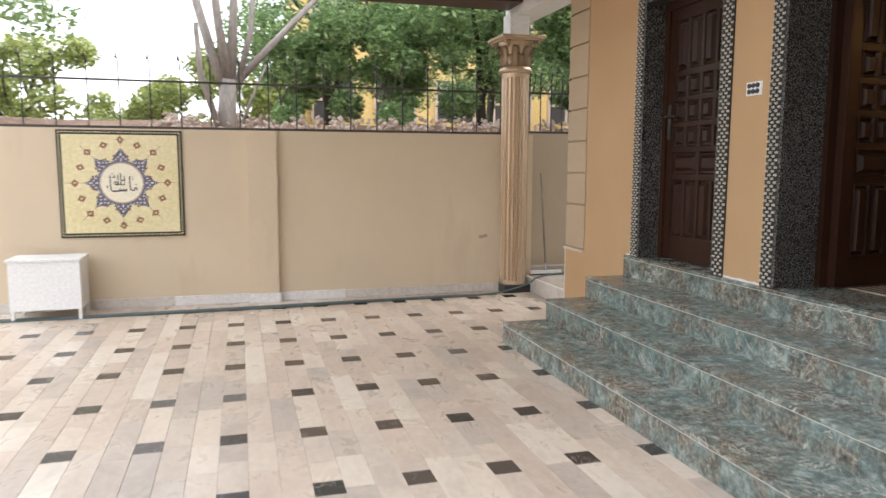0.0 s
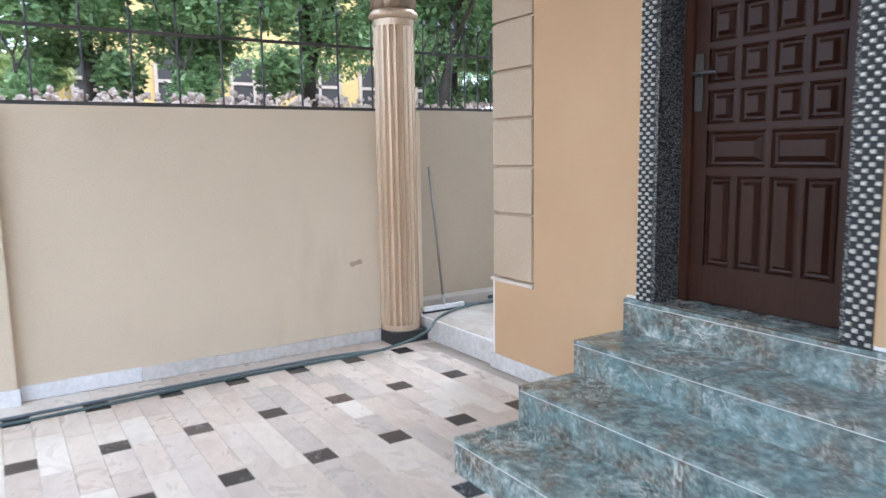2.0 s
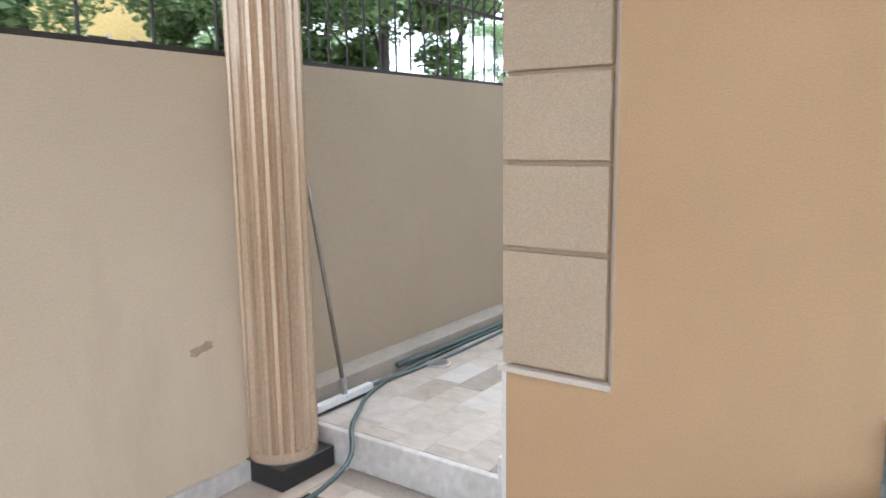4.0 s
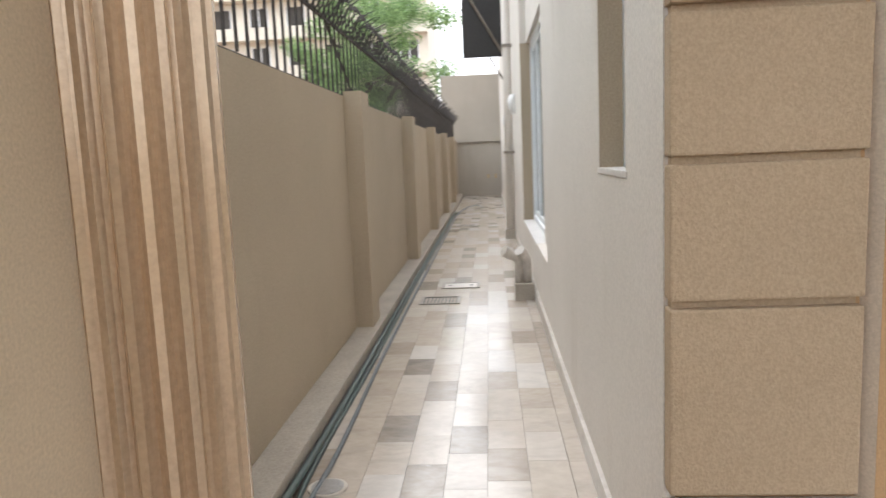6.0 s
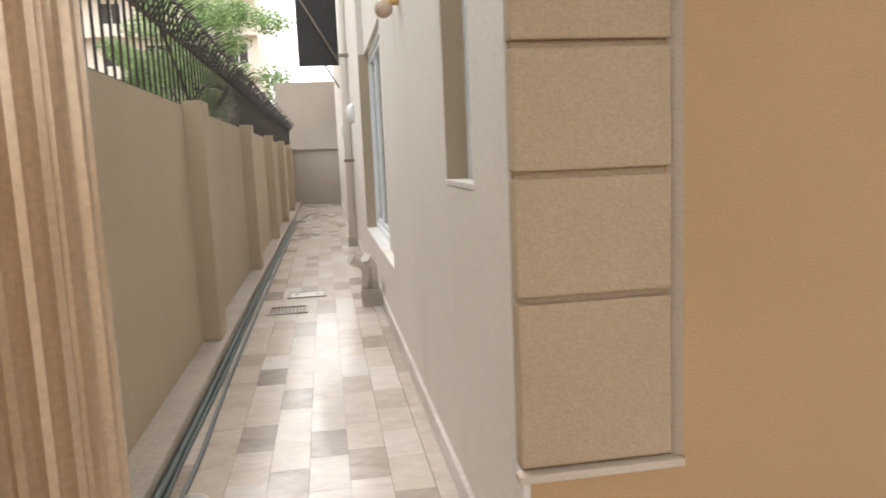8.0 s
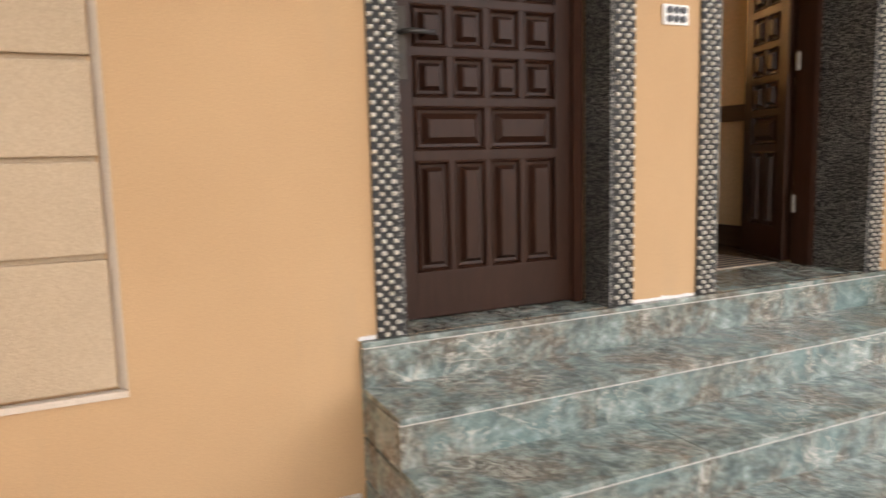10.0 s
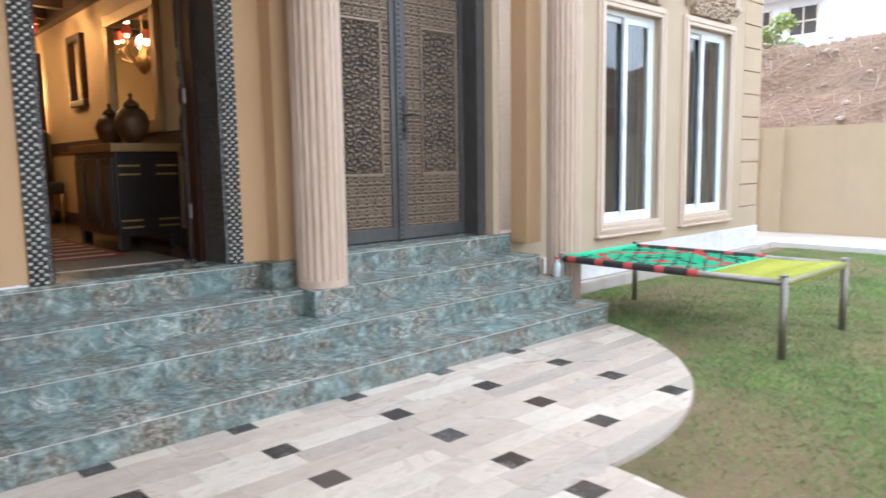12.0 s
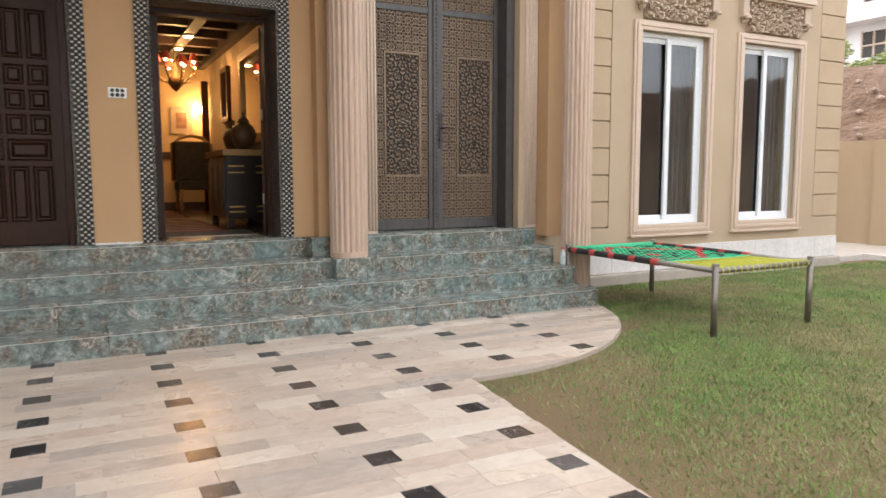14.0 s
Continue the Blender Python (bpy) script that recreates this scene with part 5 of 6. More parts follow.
# woven bands: pieces set in a stepped diamond pattern
cols = ("rope_green", "rope_red", "rope_black")
nx, ny = 30, 40
dx, dy = (BX1 - 0.03 - RX - 0.01) / nx, (BY1 - BY0 - 0.05) / ny
weave = {c: ([], []) for c in cols}
for i in range(nx):
    for j in range(ny):
        u, v = (i - nx / 2), (j - ny / 2)
        d = (abs(u) * 1.0 + abs(v) * 0.75) % 15
        c = cols[1] if d < 2.4 else cols[2] if 6.5 < d < 8.2 or (i + 2 * j) % 5 == 0 else cols[0]
        over = (i + j) % 2
        x0, y0 = RX + 0.01 + i * dx, BY0 + 0.025 + j * dy
        z = BZ - 0.004 + 0.006 * over - 0.028 * (1 - (v / (ny / 2)) ** 2) * (1 - (u / (nx / 2)) ** 2)
        vs, fs = weave[c]
        k = len(vs)
        a, b = dx * 0.5, dy * 0.42
        cx_, cy_ = x0 + dx / 2, y0 + dy / 2
        if over:
            a, b = dx * 0.62, dy * 0.40
        else:
            a, b = dx * 0.42, dy * 0.60
        vs += [(cx_ - a, cy_ - b, z - 0.004), (cx_ + a, cy_ - b, z - 0.004), (cx_ + a, cy_ + b, z - 0.004), (cx_ - a, cy_ + b, z - 0.004),
               (cx_ - a * 0.8, cy_ - b * 0.6, z + 0.004), (cx_ + a * 0.8, cy_ - b * 0.6, z + 0.004), (cx_ + a * 0.8, cy_ + b * 0.6, z + 0.004), (cx_ - a * 0.8, cy_ + b * 0.6, z + 0.004)]
        fs += [(k, k + 3, k + 2, k + 1), (k, k + 1, k + 5, k + 4), (k + 1, k + 2, k + 6, k + 5), (k + 2, k + 3, k + 7, k + 6), (k + 3, k, k + 4, k + 7), (k + 4, k + 5, k + 6, k + 7)]
for c in cols:
    tagged(mesh_part("webbing", weave[c][0], weave[c][1], c, bed, "woven cord bands"), kind="stuff")

# ---- bottle on the steps ----
bo = thing("bottle", (2.56, 0.17, LEV[1]), "small clear plastic bottle with a red cap on the steps", "bottle")
bm = bmesh.new()
lathe(bm, 2.56, 0.17, [(0.028, LEV[1]), (0.032, LEV[1] + 0.01), (0.032, LEV[1] + 0.10), (0.026, LEV[1] + 0.12), (0.012, LEV[1] + 0.145), (0.012, LEV[1] + 0.16)], 16)
part("body", bm, "bottle_plastic", bo, smooth=True)
bm = bmesh.new()
lathe(bm, 2.56, 0.17, [(0.014, LEV[1] + 0.158), (0.014, LEV[1] + 0.178)], 14)
part("cap", bm, "rope_red", bo, "red cap")

# ---- side passage fittings ----
def floor_grate(x0, x1, y0, y1, solid, label):
    g = thing("floor_drain" if not solid else "manhole_cover", ((x0 + x1) / 2, (y0 + y1) / 2, 0.167), label, "drain grate" if not solid else "manhole cover")
    z = 0.167
    part("frame", boxes((x0, x1, y0, y0 + 0.025, z - 0.02, z + 0.008), (x0, x1, y1 - 0.025, y1, z - 0.02, z + 0.008), (x0, x0 + 0.025, y0 + 0.025, y1 - 0.025, z - 0.02, z + 0.008), (x1 - 0.025, x1, y0 + 0.025, y1 - 0.025, z - 0.02, z + 0.008)), "old_steel", g)
    if solid:
        part("lid", boxes((x0 + 0.027, x1 - 0.027, y0 + 0.027, y1 - 0.027, z - 0.02, z + 0.006)), "skirting_marble", g, "marble faced lid")
        for yy in (y0 + 0.08, y1 - 0.08):
            bm = bmesh.new()
            tube(bm, [((x0 + x1) / 2, yy, z), ((x0 + x1) / 2, yy, z + 0.008)], 0.018, 12)
            part("key_hole", bm, "black_rubber", g)
    else:
        part("sump", boxes((x0 + 0.025, x1 - 0.025, y0 + 0.025, y1 - 0.025, z - 0.03, z - 0.015)), "black_rubber", g)
        n = int((y1 - y0) / 0.03)
        for k in range(1, n):
            yy = y0 + (y1 - y0) * k / n
            part("slat", boxes((x0 + 0.025, x1 - 0.025, yy - 0.005, yy + 0.005, z - 0.012, z + 0.006)), "iron", g)


floor_grate(7.55, 7.86, 7.60, 7.94, False, "black slotted floor drain set in the passage tiles")
floor_grate(8.24, 8.52, 7.44, 7.80, True, "square steel framed manhole cover in the passage")
floor_grate(14.0, 14.3, 7.56, 7.92, False, "far slotted floor drain in the passage tiles")
dr = thing("round_drain", (4.23, 7.99, 0.167), "small round steel drain cover in the tiles", "drain cover")
bm = bmesh.new()
tube(bm, [(4.23, 7.97, 0.155), (4.23, 7.97, 0.176)], 0.075, 24)
rim = part("rim", bm, "skirting_marble", dr)
bm = bmesh.new()
tube(bm, [(4.23, 7.97, 0.17), (4.23, 7.97, 0.179)], 0.062, 24)
part("cover", bm, "steel", dr)

trap = thing("gully_trap", (7.72, 7.03, 0.166), "grey cement block with two cut plastic waste pipes", "pipe trap")
part("block", boxes((7.62, 7.82, NY + 0.018, 7.13, 0.160, 0.31), bevel=0.008), "concrete", trap)
for k, (yy, lean) in enumerate(((7.02, 0.05), (7.085, 0.10))):
    bm = bmesh.new()
    tube(bm, [(7.70, yy, 0.305), (7.70, yy, 0.47), (7.68, yy + 0.01, 0.52), (7.64, yy + lean, 0.57)], 0.040, 14)
    pp = part("pipe", bm, "skirting_marble", trap, "dusty plastic pipe", True)
    bm = bmesh.new()
    tube(bm, [(7.655, yy + lean * 0.7, 0.555), (7.625, yy + lean * 1.3, 0.595)], 0.047, 14)
    part("cap", bm, "skirting_marble", pp)

dp = thing("downpipe", (12.1, NY + 0.07, 0.166), "white plastic downpipe on the side wall", "downpipe")
bm = bmesh.new()
tube(bm, [(12.1, NY + 0.075, 0.30), (12.1, NY + 0.075, 4.5)], 0.06, 14)
part("pipe", bm, "plaster_grey", dp, smooth=True)
part("shoe", boxes((12.0, 12.2, NY + 0.018, NY + 0.16, 0.16, 0.31), bevel=0.01), "concrete", dp)
for z in (1.4, 2.9):
    part("bracket", boxes((12.03, 12.17, NY + 0.0, NY + 0.145, z, z + 0.04)), "old_steel", dp)


def side_window(x0, x1, z0, z1, name, sash_from, dep):
    w = thing(name, ((x0 + x1) / 2, NY - 0.2, z0), "white sliding window recessed in the side wall", "window", kind="structure")
    y = NY - dep
    b = 0.055
    part("window_frame", boxes((x0, x0 + b, y, y + 0.07, z0, z1), (x1 - b, x1, y, y + 0.07, z0, z1), (x0 + b, x1 - b, y, y + 0.07, z0, z0 + b), (x0 + b, x1 - b, y, y + 0.07, z1 - b, z1), bevel=0.003), "upvc", w, "white plastic frame")
    n = sash_from
    for k in range(n):
        a, c = x0 + b + (x1 - x0 - 2 * b) * k / n, x0 + b + (x1 - x0 - 2 * b) * (k + 1) / n
        s = part("sash", boxes((a, a + 0.05, y + 0.01, y + 0.05, z0 + b, z1 - b), (c - 0.05, c, y + 0.01, y + 0.05, z0 + b, z1 - b), (a + 0.05, c - 0.05, y + 0.01, y + 0.05, z0 + b, z0 + b + 0.05), (a + 0.05, c - 0.05, y + 0.01, y + 0.05, z1 - b - 0.05, z1 - b)), "upvc", w)
        g = part("pane", boxes((a + 0.05, c - 0.05, y + 0.027, y + 0.033, z0 + b + 0.05, z1 - b - 0.05)), "glass", s)
        g.visible_shadow = False
    # thin lining on the far jamb, its shade put in the colour
    part("reveal", boxes((x1 - 0.006, x1 - 0.001, y + 0.07, NY - 0.002, z0, z1)), "plaster_passage", w, "reveal lining coloured dark for its shaded side")
    part("sill", boxes((x0 - 0.02, x1 + 0.02, NY - dep + 0.07, NY + 0.003, z0 - 0.02, z0 + 0.002), bevel=0.004), "plinth_white", w, "pale marble sill")
    # dark sheet added behind the panes, its colour standing in for indoor gloom
    setting("window_back", boxes((x0 - 0.3, x1 + 0.3, NY - 0.9, NY - 0.85, z0 - 0.3, z1 + 0.3)), "dark_room", "dark-coloured sheet behind the side window standing in for an unlit room", "room")


side_window(S1[0], S1[1], 1.345, 3.2, "window_3", 1, 0.15)
side_window(S2[0], S2[1], 0.66, 2.58, "window_4", 3, 0.18)
wl_ = thing("wall_light", (5.45, NY + 0.05, 2.2), "small round brass wall light on the side wall", "wall light")
bm = bmesh.new()
bmesh.ops.create_uvsphere(bm, u_segments=14, v_segments=8, radius=0.05, matrix=Matrix.Translation((5.45, NY + 0.08, 2.22)))
part("globe", bm, "trim_cream", wl_, smooth=True)
part("bracket", boxes((5.42, 5.48, NY, NY + 0.05, 2.24, 2.32), bevel=0.006), "brass", wl_)
for x, z in ((11.3, 2.05), (15.2, 2.0)):
    ob_ = thing("wall_light", (x, NY + 0.06, z), "white oval bulkhead light on the side wall", "wall light")
    bm = bmesh.new()
    bmesh.ops.create_uvsphere(bm, u_segments=14, v_segments=8, radius=0.1, matrix=Matrix.Translation((x, NY + 0.03, z)) @ Matrix.Diagonal((0.8, 0.7, 1.35, 1)))
    part("globe", bm, "white_paint", ob_, smooth=True)
    part("back_plate", boxes((x - 0.07, x + 0.07, NY, NY + 0.02, z - 0.13, z + 0.13), bevel=0.004), "white_paint", ob_)
aw = thing("awning", (15.5, NY, 3.2), "black sheet awning on struts over the passage", "awning")
part("sheet", boxes((14.4, 17.6, NY, NY + 0.76, 4.30, 4.33), (14.4, 14.43, NY, NY + 0.76, 3.08, 4.30), (14.43, 17.6, NY + 0.74, NY + 0.76, 3.6, 4.30)), "awning_black", aw)
for x in (14.38, 17.55):
    bm = bmesh.new()
    tube(bm, [(x - 0.02, NY, 3.0), (x - 0.02, NY + 0.72, 4.25)], 0.022, 6)
    part("strut", bm, "old_steel", aw)
tp = thing("tap", (23.19, 7.35, 0.75), "brass wall tap on the end wall", "tap", "taps")
bm = bmesh.new()
tube(bm, [(23.2, 7.35, 0.75), (23.10, 7.35, 0.75), (23.07, 7.35, 0.70)], 0.018, 8)
part("spout", bm, "brass", tp)
part("knob", boxes((23.12, 23.15, 7.32, 7.38, 0.77, 0.80), bevel=0.005), "brass", tp)
copy_thing(tp, pose(23.19, 7.12, 0.75))

# ---- outside: banks, trees, houses ----
def bank(name, x0, x1, y0, y1, fn, nx, ny, mat, label):
    u, v = np.linspace(x0, x1, nx), np.linspace(y0, y1, ny)
    vs = [(x, y, fn(x, y)) for y in v for x in u]
    fs = [(j * nx + i, j * nx + i + 1, (j + 1) * nx + i + 1, (j + 1) * nx + i) for j in range(ny - 1) for i in range(nx - 1)]
    return tagged(mesh_part(name, vs, fs, mat), label, "ground", kind="structure")


def nz(x, y, s):
    return noise.noise(Vector((x * s, y * s, 3.1)))


bank("ground_north", -40, 60, BW + 0.34, 60, lambda x, y: 1.62 + min(0.45, (y - 8.4) * 0.14) + 0.20 * nz(x, y, 0.8) + 0.10 * nz(x, y, 2.9) + 0.02 * max(0, y - 14), 160, 70, "bank_soil", "bare brown ground behind the boundary wall")
bank("ground_south", -45, 40, -60, -8.22, lambda x, y: min(3.9, 1.5 + (-8.2 - y) * 0.62) + 0.35 * nz(x, y, 0.45) + 0.26 * nz(x, y, 1.6) + 0.16 * nz(x, y, 4.1), 220, 170, "bank_soil", "steep dry reddish earth bank behind the garden wall")

# rubble along the north wall foot
rb = tagged(new("rubble"), "heaps of broken stones behind the wall", "rubble", kind="stuff")
bm = bmesh.new()
for k in range(900):
    x, y = random.uniform(-1, 7), random.uniform(8.6, 11.5)
    s = random.uniform(0.012, 0.05)
    bmesh.ops.create_icosphere(bm, subdivisions=1, radius=s, matrix=Matrix.Translation((x, y, 1.66 + min(0.45, (y - 8.4) * 0.14) + random.uniform(-0.02, 0.12))) @ Euler((random.random() * 3, random.random() * 3, 0)).to_matrix().to_4x4() @ Matrix.Diagonal((1.2, 0.9, random.uniform(0.4, 0.8), 1)))
part("stones", bm, "rubble", rb)
rb2 = tagged(new("dry_scrub"), "dry twigs and stones on the earth bank", "scrub", kind="stuff")
bm = bmesh.new()
for k in range(1500):
    x, y = random.uniform(-14, 16), random.uniform(-15, -8.4)
    z = min(3.9, 1.5 + (-8.2 - y) * 0.62) + 0.35 * nz(x, y, 0.45) + 0.26 * nz(x, y, 1.6)
    if k % 3:
        tube(bm, [(x, y, z - 0.05), (x + random.uniform(-0.2, 0.2), y + random.uniform(-0.1, 0.2), z + random.uniform(0.15, 0.42))], 0.010, 3, 0.003)
    else:
        s = random.uniform(0.03, 0.085)
        bmesh.ops.create_icosphere(bm, subdivisions=1, radius=s, matrix=Matrix.Translation((x, y, z + 0.1)) @ Matrix.Diagonal((1.2, 1, 0.7, 1)))
part("twigs", bm, "rubble", rb2)


def leaf_cloud(centers, per, spread, size, seed):
    """Verts and faces of many small folded leaves round the given centres."""
    rng = np.random.default_rng(seed)
    C = np.repeat(np.array(centers), per, axis=0)
    n = len(C)
    d = rng.normal(size=(n, 3))
    d /= np.linalg.norm(d, axis=1)[:, None]
    P = C + d * (rng.random((n, 1)) ** 0.45) * np.array(spread)
    a = rng.normal(size=(n, 3))
    a[:, 2] *= 0.6
    a /= np.linalg.norm(a, axis=1)[:, None]
    b = np.cross(a, rng.normal(size=(n, 3)))
    b /= np.linalg.norm(b, axis=1)[:, None]
    s = size * (0.6 + 0.8 * rng.random((n, 1)))
    V = np.stack([P - a * s, P + b * s * 0.42, P + a * s, P - b * s * 0.42], 1).reshape(-1, 3)
    i = np.arange(n) * 4
    F = np.stack([i, i + 1, i + 2, i + 3], -1)
    return V, F


def tree(x, y, z, height, spread, trunk_r, seed, bark, leafm, label, nclump=26, per=420, size=0.085, low=0.25, limbs=5):
    rng = random.Random(seed)
    t = thing("tree", (x, y, z), label, "tree", "trees round the plot")
    bm = bmesh.new()
    pts = [(x, y, z - 0.3)]
    for k in range(1, 6):
        pts.append((x + rng.uniform(-0.1, 0.1) * k, y + rng.uniform(-0.08, 0.08) * k, z + height * 0.62 * k / 5))
    tube(bm, pts, trunk_r, 9, trunk_r * 0.4)
    tips = []
    for k in range(limbs):
        h = rng.uniform(0.2, 0.6)
        i = min(4, int(h * 5 / 0.62))
        b = pts[i]
        a = rng.uniform(0, 6.28)
        r = spread * rng.uniform(0.5, 0.9)
        e = (b[0] + r * math.cos(a), b[1] + r * math.sin(a), z + height * rng.uniform(0.55, 0.95))
        m = ((b[0] + e[0]) / 2 + rng.uniform(-0.2, 0.2), (b[1] + e[1]) / 2, (b[2] + e[2]) / 2 + 0.1)
        tube(bm, [b, m, e], trunk_r * 0.5, 6, 0.012)
        tips.append(e)
    part("trunk", bm, bark, t, smooth=True)
    cs = []
    for k in range(nclump):
        a = rng.uniform(0, 6.28)
        r = spread * math.sqrt(rng.random())
        h = low + (1 - low) * rng.random()
        cs.append((x + r * math.cos(a), y + r * math.sin(a), z + height * h))
    cs += tips
    V, F = leaf_cloud(cs, per, (spread * 0.31, spread * 0.31, spread * 0.23), size, seed)
    mesh_part("crown", V, F, leafm, t)
    return t


dense = tree(4.2, 12.4, 1.9, 5.2, 1.9, 0.10, 3, "bark_dark", "leaf_green", "leafy green tree behind the boundary wall", 32, 640, 0.056, 0.2)
dense2 = tree(7.0, 13.2, 1.9, 5.6, 2.0, 0.11, 5, "bark_dark", "leaf_green", "leafy green tree behind the boundary wall", 30, 640, 0.058, 0.2)
slots = ((1.6, 13.3, 0.9, 0.4), (6.0, 17.2, 1.0, 4.0), (9.6, 15.2, 1.0, 1.1), (5.6, 11.3, 0.72, 5.0), (8.4, 11.8, 0.78, 2.7), (14.5, 24.0, 0.8, 0.3), (21, 26.0, 0.8, 1.9), (29, 22.0, 0.75, 4.4))
for k, (x, y, s, r) in enumerate(slots):
    c = copy_thing((dense, dense2)[k % 2], pose(x, y, 1.9, 0, 0, math.degrees(r)))
    c.scale = (s, s, s * (0.95 + 0.1 * (k % 3)))

shrub = tree(2.6, 12.0, 1.75, 2.0, 1.1, 0.03, 31, "bark_dark", "leaf_green", "low leafy shrub behind the boundary wall", 14, 420, 0.06, 0.05, 3)
for k, (x, y, s) in enumerate(((0.9, 12.6, 0.9), (6.3, 12.2, 0.8), (8.6, 13.0, 1.2), (10.0, 12.0, 1.2))):
    c = copy_thing(shrub, pose(x, y, 1.78, 0, 0, 47 * k))
    c.scale = (s, s, s)

# pale forked tree with bare limbs close to the wall
pt = thing("forked_tree", (-0.12, 10.2, 1.75), "pale barked tree with bare forked limbs behind the wall", "tree", "trees round the plot")
limb = [((-0.12, 10.2, 1.5), (-0.12, 10.2, 2.05), (-0.08, 10.2, 2.55), 0.13, 0.11),
        ((-0.10, 10.2, 2.35), (-0.30, 10.2, 2.95), (-0.55, 10.3, 3.9), 0.075, 0.05), ((-0.55, 10.3, 3.9), (-0.9, 10.4, 4.2), (-1.5, 10.5, 5.0), 0.05, 0.03),
        ((-0.08, 10.2, 2.5), (-0.18, 10.1, 3.2), (-0.32, 10.0, 4.6), 0.07, 0.04), ((-0.06, 10.2, 2.5), (0.0, 10.2, 3.3), (0.06, 10.2, 4.9), 0.07, 0.04),
        ((-0.04, 10.2, 2.45), (0.45, 10.3, 3.0), (1.15, 10.4, 3.75), 0.06, 0.035), ((1.15, 10.4, 3.75), (1.6, 10.5, 4.1), (2.6, 10.6, 4.5), 0.035, 0.015),
        ((0.06, 10.2, 2.6), (0.22, 10.3, 3.2), (0.30, 10.4, 4.2), 0.045, 0.03), ((-0.15, 10.1, 1.7), (-0.42, 10.0, 2.6), (-0.45, 9.9, 3.2), 0.05, 0.03), ((0.0, 10.2, 1.8), (0.2, 10.2, 2.3), (0.4, 10.2, 2.75), 0.03, 0.012)]
for a, b, c, r, r2 in limb:
    bm = bmesh.new()
    tube(bm, [a, b, c], r, 9, r2)
    part("limb", bm, "bark_pale", pt, smooth=True)
V, F = leaf_cloud([(-2.0, 9.6, 3.75), (-2.4, 9.8, 3.35), (-2.9, 9.6, 3.6), (-1.7, 9.9, 3.95), (-1.5, 10, 4.2), (-3.2, 9.7, 3.2), (-2.1, 9.7, 3.1)], 210, (0.45, 0.4, 0.28), 0.05, 21)
mesh_part("crown", V, F, "leaf_green", pt)
bm = bmesh.new()
tube(bm, [(-4.2, 9.7, 3.3), (-3.0, 9.7, 3.45), (-2.0, 9.7, 3.75), (-1.5, 10.5, 4.98)], 0.012, 6, 0.03)
part("limb", bm, "bark_pale", pt)

# light bushes far to the north west
bush = tree(-6.5, 26, 1.2, 4.2, 2.3, 0.12, 9, "bark_dark", "leaf_light", "sunlit light green tree in the distance", 20, 300, 0.13, 0.1)
for k, (x, y, s) in enumerate(((-2.2, 27, 0.75), (-10.5, 24, 1.0), (0.6, 25, 0.85), (-14.5, 27, 1.2), (-4.2, 33, 0.8))):
    c = copy_thing(bush, pose(x, y, 1.2, 0, 0, 70 * k))
    c.scale = (s, s, s)
# tree at the end of the passage and over the earth bank
et = copy_thing(dense2, pose(33.0, 11.5, 1.0, 0, 0, 40))
et.scale = (1.35, 1.35, 1.25)
et2 = copy_thing(dense, pose(29.5, 12.8, 1.0, 0, 0, 140))
et2.scale = (1.0, 1.0, 1.0)
for k, (x, y, z, s) in enumerate(((6.0, -26, 3.6, 0.7), (12.5, -26, 3.6, 0.75), (1.0, -25, 3.6, 0.6), (16.5, -27, 3.6, 0.9), (-7, -26, 3.6, 0.7))):
    c = copy_thing(bush, pose(x, y, z, 0, 0, 50 * k))
    c.scale = (s, s, s)
# row of trees on the west street side, seen only in the windows
for k in range(6):
    c = copy_thing((dense, dense2)[k % 2], pose(-19 - (k % 2) * 2, -14 + k * 5.5, -0.1, 0, 0, 60 * k))
    c.scale = (0.7, 0.7, 0.62)


